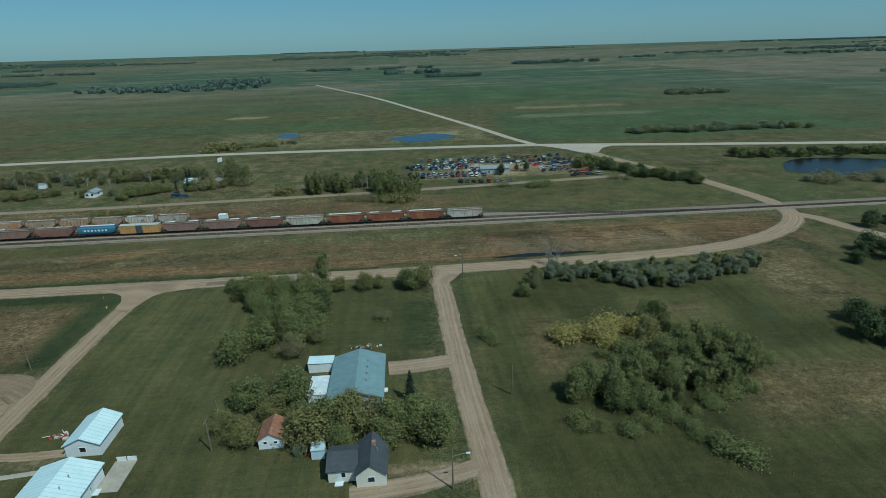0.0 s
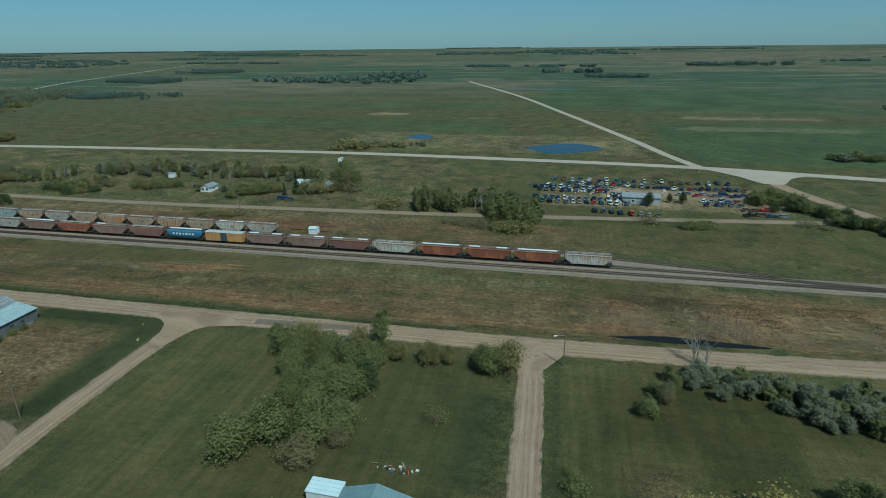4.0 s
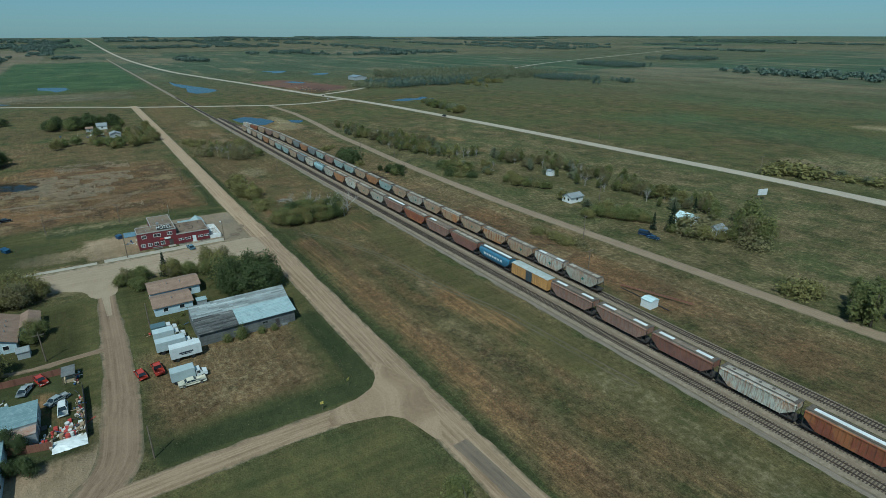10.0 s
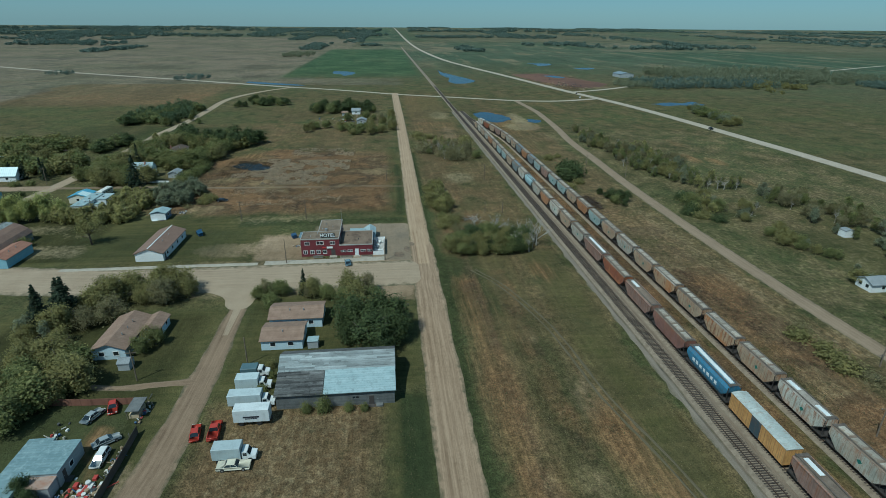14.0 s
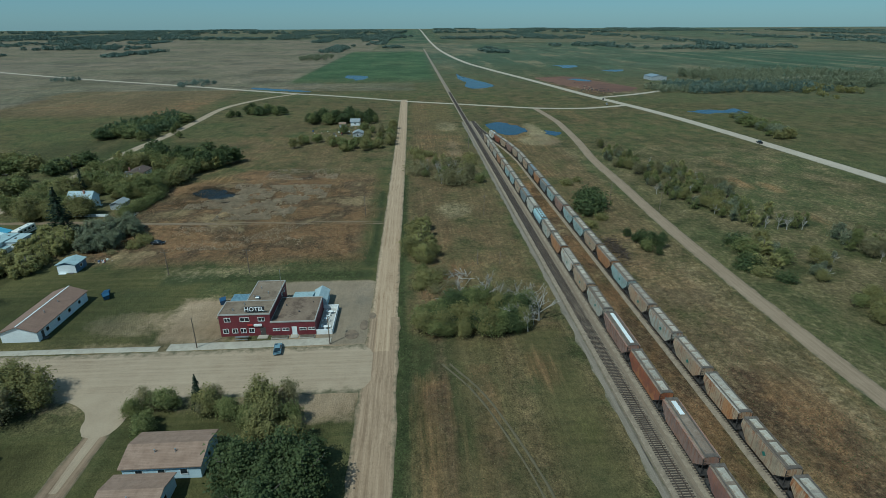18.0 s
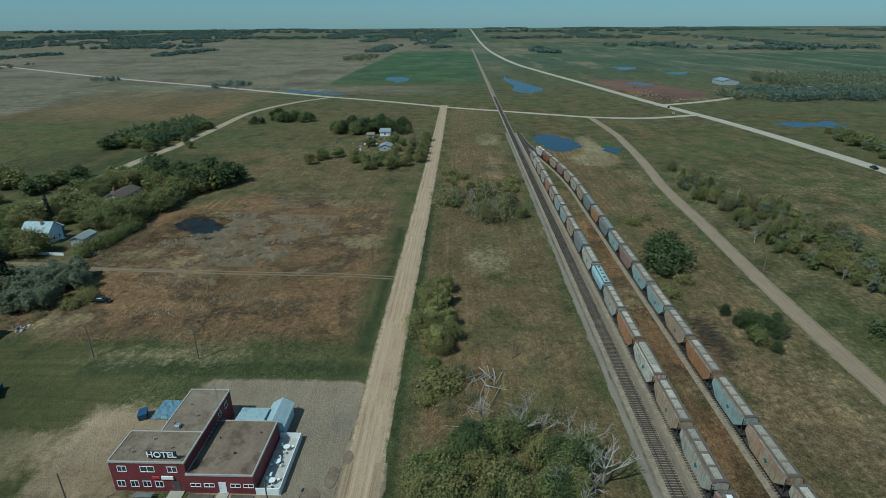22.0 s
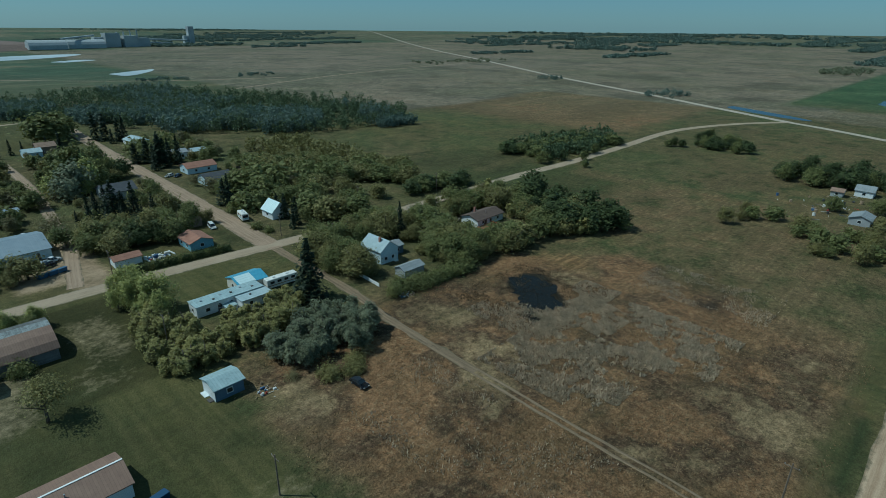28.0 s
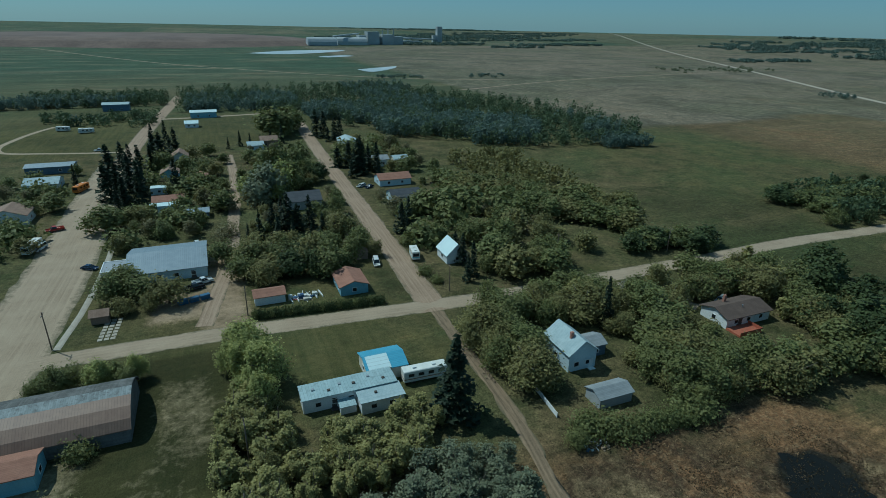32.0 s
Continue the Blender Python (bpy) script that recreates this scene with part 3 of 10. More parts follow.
# worn dry patches in the pasture
for a in ((27, 104, 40, 134, 9), (104, 128, 140, 172, 14), (66, 82, 112, 106, 12), (62, 128, 84, 140, 9), (42, 100, 62, 118, 8)):
    lush = lush * (1 - R_(*a) * 0.62)
    dry = np.maximum(dry, R_(*a) * 0.62)
# tilled and stubble fields
for a, w in (((-2700, -1750, -760, 70, 25), 0.95), ((-1500, -1700, -520, -210, 40), 0.85), ((-720, -420, -520, -190, 30), 0.7), ((-5000, -2500, -1900, 100, 60), 0.5), ((700, 900, 2600, 1900, 90), 0.85), ((-2200, 1300, -900, 2200, 120), 0.45), ((300, 2300, 1900, 3400, 120), 0.6), ((-1500, 2500, -200, 3600, 140), 0.5),
             ((-900, 60, -740, 190, 20), 0.55), ((-4800, 300, -2300, 1500, 120), 0.5), ((-3300, 1800, -1900, 3200, 140), 0.55), ((-3000, -3900, -1500, -2400, 120), 0.5)):
    till = np.maximum(till, R_(*a) * w)
till *= 1 - R_(-1700, 20, -860, 218, 10)
crop = np.maximum.reduce([R_(90, 415, 400, 600, 14) * 0.75, R_(-20, 700, 330, 1050, 30) * 0.7, R_(-330, 520, -30, 600, 25) * 0.55, R_(-420, 680, -60, 780, 30) * 0.5])
crop = np.maximum(crop, np.maximum(R_(-1700, 20, -870, 215, 14), R_(1500, 1200, 2600, 1700, 30) * 0.6))
# bare dirt
for a, w in (((-232, 120, -203, 160, 9), 0.36), ((-204, 98, -176, 172, 4), 0.5), ((-206, 154, -172, 168, 4), 0.9), ((-228, 145, -203, 171, 4), 0.95), ((-226, 116, -202, 134, 6), 0.9), ((-204, 90, -201, 118, 2), 0.5), ((-108, 70, -92, 118, 6), 0.35), ((-60, 160, -20, 168, 4), 0.3), ((4, 300, 118, 348, 10), 0.5), ((36, 322, 122, 340, 5), 0.9), ((-131, 98, -104, 112, 3), 0.4), ((-101, 98, -85, 119, 4), 0.85), ((-116, 112, -96, 121, 3), 0.5), ((-250, -22, -228, -4, 4), 0.75), ((-252, -46, -240, 4, 4), 0.75), ((-262, 84, -252, 105, 5), 0.4),
             ((-215, 150, -196, 166, 4), 0.6), ((-340, -89, -330, -72, 1.5), 0.9), ((-88, 86, -66, 92, 2), 0.45), ((-12, 76, 10, 82, 3), 0.6), ((-760, 390, -690, 440, 15), 0.55), ((110, 310, 150, 395, 12), 0.25)):
    bare = np.maximum(bare, R_(*a) * w)
for a, w in (((-248, 112, 10, 5, 5), 0.4), ((-213, 108, 7, 14, 5), 0.6), ((-180, 178, 5, 4, 3), 0.6), ((-445, 268, 26, 9, 6), 0.6), ((-420, 205, 30, 6, 6), 0.5), ((90, 202, 30, 4, 5), 0.45), ((-125, 200, 10, 6, 6), 0.5), ((-150, 470, 20, 10, 8), 0.45), ((188, 568, 95, 20, 12), 0.6), ((-60, 620, 50, 8, 8), 0.4), ((-250, 560, 60, 10, 8), 0.4), ((-420, 520, 70, 10, 8), 0.35), ((-13, 124, 5, 3, 2), 0.35)):
    bare = np.maximum(bare, D_(*a) * w)
for a, w in (((-352, 66, -252, 162, 12), 0.8), ((-270, 243, -15, 262, 7), 0.42), ((-900, 352, -705, 440, 14), 0.95), ((-205, 182, -30, 187, 3), 0.62), ((-190, 191, -50, 196, 3), 0.55), ((-120, 198, 10, 202, 3), 0.4)):
    wet = np.maximum(wet, R_(*a) * w)
# marsh and feedlot soil
for a, w in (((-306, 122, 56, 42, 24), 0.66), ((-362, 102, 12, 12, 8), 0.85), ((-350, 128, 10, 14, 7), 0.95), ((-326, 114, 8, 9, 6), 0.9), ((-284, 106, 9, 16, 8), 0.75), ((-333, 86, 9, 8, 6), 1.3), ((-327, 95, 8, 9, 6), 1.3), ((-321, 99, 8, 7, 6), 1.25), ((-352, 128, 16, 9, 9), 0.95), ((-355, 125, 22, 16, 12), 0.5), ((-285, 108, 20, 18, 14), 0.55), ((-268, 100, 10, 16, 8), 0.4), ((45, 184, 36, 5, 4), 0.7), ((48, 197, 42, 10, 8), 0.62), ((122, 189, 34, 7, 5), 0.6), ((-730, 385, 55, 22, 10), 0.9), ((-174, 248, 14, 6, 5), 0.95), ((-100, 250, 30, 8, 8), 0.4), ((-250, 234.5, 150, 4.0, 3), 0.8), ((-100, 252, 40, 9, 8), 0.7), ((-150, 254, 34, 8, 7), 0.75), ((-310, 130, 40, 20, 20), 0.6), ((-270, 130, 18, 26, 14), 0.5), ((-488, 250, 34, 16, 8), 0.5), ((-450, 264, 14, 8, 5), 0.4), ((120, 197, 24, 4, 4), 0.6)):
    wet = np.maximum(wet, D_(*a) * w)
# clay-coloured strips, green verges and pale straw
rust, verge, straw = dry * 0, dry * 0, dry * 0
for a, w in (((-186, 178.5, -30, 187, 9), 0.72), ((-30, 178, 36, 184, 4), 0.55), ((-60, 193, 30, 203, 8), 0.45), ((-180, 244, -70, 263, 9), 0.6), ((-340, 231, -95, 236.5, 3), 0.75), ((-370, 176, -205, 181, 4), 0.3), ((60, 186, 150, 212, 10), 0.6), ((-110, 190, -100, 196, 5), 0.3),
             ((-470, 178, -380, 216, 14), 0.4), ((-205, 264, -130, 272, 5), 0.4), ((-280, 94, -252, 134, 12), 0.6), ((-345, 100, -330, 122, 8), 0.5), ((-590, 292, -470, 330, 16), 0.35)):
    rust = np.maximum(rust, R_(*a) * w)
for a, w in (((-114, 202, 14, 4.5, 6), 0.9), ((-97, 206, 9, 4, 5), 0.8), ((-187, 207, 9, 4, 5), 0.7), ((-450, 250, 44, 30, 16), 0.5), ((-310, 106, 12, 10, 8), 0.7), ((-336, 78, 22, 9, 8), 0.75), ((-352, 86, 10, 8, 6), 0.7), ((-150, 192, 12, 4, 5), 0.5), ((-122, 106, 4, 2.5, 2), 0.8), ((-114, 107.5, 3, 2, 2), 0.6), ((-332, 334, 14, 5, 5), 0.7), ((-322, 345, 12, 4, 5), 0.7), ((-279, 335, 12, 4, 5), 0.6), ((-374, 346, 14, 4, 5), 0.6)):
    rust = np.maximum(rust, D_(*a) * w)
for a, w in (((-360, 175, -10, 177.8, 1.6), 0.95), ((-10, 176, 60, 179.5, 2), 0.6), ((-150, 188, -45, 200, 8), 0.62), ((-204, 176, -160, 190, 8), 0.7), ((-131, 161, -92, 166.8, 3), 1.0), ((-96, 122, -89, 166, 3), 1.0), ((-131, 119, -96, 124, 3), 0.7), ((-134, 82, -100, 113, 4), 0.6), ((-24, 122, -3, 164, 5), 0.42), ((-243, 104, -236, 168, 3), 0.8), ((-262, 140, -244, 167, 8), 0.55),
             ((-30, 204, 20, 216, 6), 0.5), ((-180, 176, -60, 179, 2), 0.5), ((-330, 164, -244, 168, 2), 0.8), ((-235, 50, -206, 112, 8), 0.45), ((-320, 284, -150, 300, 9), 0.28), ((-560, 340, 60, 400, 18), 0.12), ((-395, 180, -340, 214, 14), 0.4), ((12.5, 120, 18, 168, 2), 0.6), ((46, 130, 62, 142, 7), 0.45), ((86, 108, 102, 136, 8), 0.5), ((18, 100, 28, 128, 5), 0.4), ((-4, 120, 7, 150, 4), 0.75), ((20, 276, 70, 292, 8), 0.5), ((-460, -14, -380, 60, 20), 0.6), ((-470, -60, -400, -14, 20), 0.5), ((-760, 20, -470, 165, 25), 0.28)):
    verge = np.maximum(verge, R_(*a) * w)
for a, w in (((-129, 126, -98, 156, 8), 0.35), ((-270, 243, -50, 271, 8), 0.4), ((-330, 243, -270, 270, 10), 0.25), ((-70, 203, 30, 215, 7), 0.4), ((20, 186, 110, 204, 9), 0.5), ((-222, 36, -210, 60, 5), 0.6), ((-243, 20, -232, 46, 5), 0.5), ((-240, 46, -228, 56, 4), 0.35), ((-250, 100, -238, 140, 8), 0.45), ((-340, 135, -298, 160, 14), 0.45), ((-300, 72, -280, 100, 8), 0.5), ((-60, 186, 20, 196, 8), 0.3), ((-420, 284, -330, 292, 6), 0.3), ((-160, 425, 80, 520, 30), 0.45), ((106, 130, 130, 170, 9), 0.36), ((62, 80, 110, 108, 9), 0.26), ((130, 60, 240, 150, 30), 0.2), ((-420, 262, -40, 400, 15), 0.32), ((-195, 636, -148, 652, 8), 0.8), ((130, 630, 260, 668, 12), 0.75), ((15, 460, 50, 490, 8), 0.7), ((-300, 412, -160, 430, 8), 0.3)):
    straw = np.maximum(straw, R_(*a) * w)
for a, w in (((-470, 266, 40, 8, 6), 0.8), ((-440, 258, 18, 10, 8), 0.7), ((-500, 206, 26, 10, 10), 0.6), ((-300, 196, 12, 8, 8), 0.7)):
    straw = np.maximum(straw, D_(*a) * w)
lot = np.maximum.reduce([R_(-235, 134, -224, 169, 3), R_(-235, 156, -200, 169, 3), R_(-205, 158, -199, 169, 2)])
GZ = land_z(GX, GY)
nx, ny = len(gx), len(gy)
gverts = np.stack([GX.ravel(), GY.ravel(), GZ.ravel()], 1)
idx = np.arange(nx * ny).reshape(ny, nx)
gfaces = np.stack([idx[:-1, :-1], idx[:-1, 1:], idx[1:, 1:], idx[1:, :-1]], -1).reshape(-1, 4)
gm = bpy.data.meshes.new("ground")
gm.vertices.add(len(gverts))
gm.vertices.foreach_set("co", gverts.ravel())
gm.loops.add(gfaces.size)
gm.loops.foreach_set("vertex_index", gfaces.ravel())
gm.polygons.add(len(gfaces))
gm.polygons.foreach_set("loop_start", np.arange(0, gfaces.size, 4))
gm.update(calc_edges=True)
gm.validate()
one = np.ones_like(dry)
for key, chans in (("cover", (dry, lush, bare, one)), ("soil", (wet, till, crop, one)), ("tone", (rust, verge, straw, lot))):
    layer = gm.color_attributes.new(key, "FLOAT_COLOR", "POINT")
    layer.data.foreach_set("color", np.stack([c.ravel() for c in chans], 1).ravel())
fl = gm.attributes.new("field", "FLOAT", "POINT")
fl.data.foreach_set("value", np.clip((np.hypot(GX + 150, (GY - 200) * 1.15) - 520) / 600, 0, 1).ravel() * (1 - till.ravel()))
gm.materials.append(GROUND)
tagged(new("ground", gm), "flat prairie ground of dry and green grass", "ground", kind="structure")

# ---- roads ----
strip("road", [(-660, 172.5), (-500, 172.5), (-330, 171.8), (-250, 171.3), (-196, 171.3)], 7.2, PALE_GRAVEL, "pale tan gravel road beside the railway", rag=0.35, lift=0.064)
strip("road", [(-212, 171.3), (-180, 171.3), (-80, 171), (0, 171.5), (60, 173.5), (100, 176.5), (128, 184), (150, 197), (162, 212), (165, 232), (160, 260), (152, 291), (138, 325), (127, 362), (126, 388)],
      8.2, GRAVEL, "tan gravel road running beside the railway", rag=0.6)
strip("road", [(160, 214), (168, 205), (172, 192), (182, 172), (205, 150), (260, 120)], 7, GRAVEL, "gravel road branching off the curve")
strip("road", [(22, -330), (19, -150), (14, 40), (13, 72), (11.6, 98), (10.6, 125), (10.2, 150), (9, 168)], 6.2, CLAY, "rutted clay road between houses and pasture", rag=0.5, lift=0.065)
blob("road", [(2, 169), (9, 158), (18, 169), (10, 174)], CLAY, "worn clay road junction", 0.07, "road")
strip("driveway", [(-6, 113), (2, 113.6), (11, 115)], 6, CLAY, "clay driveway of a house", 0.05, category="driveway")
strip("driveway", [(-12, 74.5), (0, 76), (9, 78.5), (14, 80)], 4.5, CLAY, "clay driveway of a small house", 0.05, category="driveway")
strip("road", [(-80, -330), (-82, -150), (-84, 20), (-84.5, 60), (-84.8, 95), (-85.2, 120), (-85.4, 140), (-85, 156), (-84.5, 170)], 5.9, GRAVEL, "gravel side road", rag=0.5, lift=0.065)
strip("road", [(-187, 119.8), (-176, 119.7), (-166, 119.7), (-157, 119.8)], 4.3, STREET, "pale upper end of the back lane", rag=1.0, lift=0.066, end_width=2.2)
strip("road", [(-138.5, 118.5), (-138, 110), (-137.5, 103), (-139, 96)], 2.6, MUD, "short dirt drive off the back lane", rag=0.7, lift=0.05, end_width=1.6)
blob("road", [(-183, 105), (-178.5, 113), (-171, 117.4), (-171, 122), (-178, 124.5), (-183, 134)], STREET, "worn mouth of a lane at the street", 0.074, "road", rag=0.6, fray=0.8)
for dx, dy, rx, ry in ((-204, 163.6, 2.2, 1.6), (-208.5, 166.4, 2.4, 1.1), (-213, 168.2, 1.6, 0.8)):
    blob("damp_patch", [(dx + rx * math.cos(a * 0.785), dy + ry * math.sin(a * 0.785)) for a in range(8)], DARKPATCH, "damp dark patch in the gravel", 0.085, "patch", rag=0.5)
blob("road", [(-100, 168.4), (-92.5, 166.2), (-89, 161.5), (-87.4, 154), (-83, 153), (-81, 160), (-77, 165), (-68, 168), (-84, 172.5)], GRAVEL, "worn gravel junction", 0.075, "road")
strip("road", [(-172, 119.7), (-140, 119.8), (-120, 119.4), (-104, 118.4), (-94, 117), (-86, 112)], 4.4, MUD, "muddy clay back lane", rag=0.7, lift=0.055, end_width=8.5)
strip("street", [(-190, 169.5), (-190, 150), (-190, 120), (-190.5, 80), (-196, 40), (-201, 5), (-203, -45), (-203, -90), (-203, -135), (-204, -180)], 18.5, STREET, "wide pale gravel main street", 0.07, rag=0.7, category="street")
strip("street", [(-204, -170), (-205.5, -200), (-210, -290), (-218, -390), (-224, -470)], 9, CLAY, "gravel street leading out of town", 0.06, category="street")

strip("street", [(-196, 4.5), (-222, 4.6), (-246, 5.2), (-272, 7), (-300, 9), (-330, 10), (-392, 9.5), (-430, 8.5), (-475, 10.5), (-535, 9.5), (-600, 7), (-640, 13), (-685, 30), (-722, 54)], 6.6, STREET, "pale gravel cross street", 0.065, rag=0.4)
strip("street", [(-307, -285), (-304, -220), (-301.3, -154), (-298.7, -75), (-296.5, -18), (-295.2, 12)], 8, CLAY, "rutted residential gravel street", 0.06, rag=0.8)
strip("lane", [(-295.2, 12), (-294.6, 40), (-293.5, 58), (-291.2, 74), (-290, 93), (-289.6, 104)], 3.2, WHEELTRACK, "two-rut dirt lane through dry grass", 0.045, rag=1.0, end_width=2.4, category="lane")
for off in (-0.85, 0.85):
    strip("lane", [(-289.6 + off, 101), (-288.6 + off, 127), (-288 + off, 150), (-286 + off, 169)], 0.75, WHEELTRACK, "worn wheel rut through the marsh", 0.035, rag=0.35, end_width=0.6, category="lane")
strip("lane", [(-255, -190), (-255, -134), (-251.5, -75), (-249, -40), (-245, -20), (-241, 0)], 4.4, CLAY, "dirt back alley", 0.05, rag=0.7, category="lane")
strip("lane", [(-205, -213), (-185, -216), (-165, -221), (-146, -227), (-139, -243), (-141, -266), (-146, -290), (-153, -310)], 3.4, STREET, "pale loop lane in a park", 0.05, category="lane")
strip("lane", [(-205, -326), (-240, -328), (-300, -338), (-330, -345)], 5, STREET, "pale lane beside the woods", 0.05, category="lane")
strip("driveway", [(-325, 18), (-340, 12), (-352, 19), (-360, 34)], 4.5, STREET, "pale gravel driveway", 0.05, category="driveway")
strip("driveway", [(-88, 92), (-76, 90.6), (-66, 91)], 2.6, GRAVEL, "gravel driveway to a white garage", 0.05, category="driveway")
strip("highway", [(900, 255), (600, 300), (420, 335), (330, 355), (195, 380), (95, 400), (0, 408), (-130, 414), (-240, 410), (-372, 404), (-537, 391), (-685, 366), (-867, 340), (-1050, 312), (-1250, 288), (-1600, 272), (-2070, 265), (-3000, 262), (-5200, 260)], 10, ASPHALT, "pale straight two-lane highway", 0.1, rag=0.3, step=12)
strip("road", [(150, 296), (120, 293.5), (55, 287), (-34, 279.5), (-120, 275.4), (-172, 273.4), (-218, 273.2), (-252, 273.8), (-290, 275.2), (-336, 278), (-386, 280.6), (-432, 286), (-480, 290), (-518, 292.4), (-585, 291)], 5.6, FRONTAGE, "narrow frontage road north of the railway", rag=0.4)
strip("road", [(98, 398), (84, 440), (68, 500), (20, 660), (-50, 882), (-160, 1165), (-170, 1200)], 7, ASPHALT, "straight gravel section road", rag=0.4, step=8)
blob("road", [(86, 403), (102, 392), (113, 377), (121, 363), (131, 363), (138, 376), (150, 388), (128, 397), (105, 402)], ASPHALT, "wide gravel junction", 0.16, "road")
strip("road", [(-722, 54), (-706, 86), (-675, 135), (-648, 174), (-625, 219), (-600, 268), (-588, 295), (-584, 335), (-600, 380)], 7.5, ASPHALT, "gravel road crossing the railway", rag=0.4)
strip("road", [(-722, 54), (-770, -22), (-822, -102), (-960, -325), (-1200, -670), (-1600, -1270), (-2300, -2300), (-3400, -3900)], 9, ASPHALT, "long straight gravel road", rag=0.5, step=12, lift=0.12)
strip("road", [(-655, 366), (-697, 440), (-806, 578), (-905, 844), (-1083, 1176), (-1340, 1854), (-1500, 2400)], 7.5, ASPHALT, "gravel road running north", rag=0.4, step=10)
strip("road", [(-640, -560), (-480, -620), (-330, -760), (-160, -980), (120, -1500)], 5, CLAY, "distant field lane", rag=0.5, step=10)
strip("road", [(-500, -455), (-760, -560), (-1150, -640)], 4, CLAY, "distant field edge track", rag=0.5, step=10)
strip("pavement", [(-200.4, 60), (-200.6, 90), (-200.4, 119)], 2.2, CONCRETE, "weathered concrete sidewalk", 0.16, 0.03, category="pavement")
strip("pavement", [(-200.8, 121), (-201, 140), (-201.4, 159)], 3.2, CONCRETE, "weathered concrete sidewalk before a hotel", 0.16, 0.03, category="pavement")
strip("pavement", [(-211.2, 0), (-213.6, -20), (-214.8, -48), (-214.6, -72)], 1.6, CONCRETE, "broken concrete sidewalk along a street", 0.14, 0.05, category="pavement")
strip("pavement", [(-66.5, 86.4), (-74, 85.4), (-82, 84.6)], 1.3, CONCRETE, "narrow concrete path", 0.08, 0.03, category="pavement")

for off in (-0.8, 0.8):
    strip("wheel_track", [(-190, 186 + off), (-177, 193 + off), (-153, 200 + off), (-125, 203.5 + off), (-99, 209 + off), (-60, 212 + off)], 0.5, FAINT, "faint wheel rut through grass", 0.03, rag=0.3, category="track")
strip("road_patch", [(-66, 170.4), (-58, 170.8), (-48, 171.2), (-38, 171.6)], 4.2, DARKTAR, "dark tarred patch on the gravel road", 0.085, rag=0.9, category="patch")
# ---- water ----
blob("pond", [(-506, 235), (-515, 248), (-497, 257), (-479, 263), (-468, 257), (-461, 244), (-478, 238)], WATER, "dark blue pond beside the railway", rag=3.0)
blob("pond", [(-476, 274), (-469, 284), (-460, 281), (-455, 276), (-464, 273)], WATER, "small dark blue pond beside a road", rag=2.5)
blob("pond", [(-972, 250), (-930, 253), (-873, 266), (-800, 282), (-768, 274), (-756, 255), (-784, 246), (-835, 252), (-890, 246)], WATER, "long blue pond beside the highway", rag=7.0)
blob("pond", [(-13, 455), (6, 433), (28, 440), (44, 458), (26, 476), (5, 468)], WATER, "blue prairie pond")
blob("pond", [(-110, 484), (-92, 480), (-90, 496), (-104, 508)], WATER, "small blue prairie pond")
blob("pond", [(210, 285), (235, 272), (262, 281), (284, 302), (255, 316), (228, 311)], WATER_DARK, "grey pond among bushes")
blob("pond", [(-332, 80), (-338, 83), (-337, 91), (-331.5, 97), (-326, 103.5), (-318, 102), (-319, 94.5), (-325, 87)], WATER_DARK, "black slough in the marsh", rag=2.4, fray=1.1)
blob("pond", [(28, 179.6), (45, 179), (58, 179.4), (68, 181), (56, 182), (42, 182.2)], WATER_DARK, "dark water in a roadside ditch", rag=0.7, fray=1.2)
blob("pond", [(-1138, 437), (-1129, 480), (-1085, 468), (-1066, 441), (-1100, 447)], WATER, "distant blue dugout", rag=6.0)
blob("pond", [(-1015, 491), (-1021, 526), (-992, 520), (-985, 497)], WATER, "distant blue dugout", rag=5.0)
blob("pond", [(-795, -12), (-775, -8), (-745, 44), (-742, 66), (-758, 50)], WATER, "blue roadside slough")
blob("pond", [(-958, 84), (-945, 112), (-905, 118), (-874, 106), (-900, 98), (-915, 86)], WATER, "small blue field pond", rag=4.0)
blob("pond", [(-556, 417), (-542, 426), (-546, 440), (-538, 456), (-558, 467), (-571, 465), (-560, 450), (-567, 438)], WATER, "small blue pond by the highway", rag=4.0)
blob("pond", [(-100, 1004), (20, 994), (40, 1002), (-60, 1014)], WATER, "far blue slough")
blob("salt_pond", [(-340, -1270), (-450, -1400), (-600, -1450), (-560, -1345), (-430, -1235)], WATER_PALE, "wide pale alkali flat", category="pond")
blob("salt_pond", [(-495, -1101), (-560, -1150), (-540, -1180), (-480, -1130)], WATER_PALE, "pale alkali pond", category="pond")
blob("salt_pond", [(-472, -770), (-554, -830), (-530, -775), (-484, -722)], WATER_PALE, "pale alkali pond", category="pond")
blob("feedlot", [(-885, 353), (-835, 360), (-780, 369), (-704, 399), (-740, 444), (-800, 432), (-850, 420), (-904, 402)], FEEDSOIL, "trampled reddish-brown feedlot soil", 0.08, "feedlot", rag=6.0)
blob("pond", [(-862, 393), (-828, 407), (-836, 420), (-868, 410)], WATER, "small dugout inside the feedlot", 0.14, rag=3.0)

# ---- railway ----
MAIN_Y, SIDE_Y, FAR_Y = 222.2, 227.2, 239.0


def side_line(x):
    """The inner siding, which joins the main line at its east end."""
    t = min(1.0, max(0.0, (x - 62) / 70))
    return SIDE_Y - (SIDE_Y - MAIN_Y - 0.4) * t * t * (3 - 2 * t)


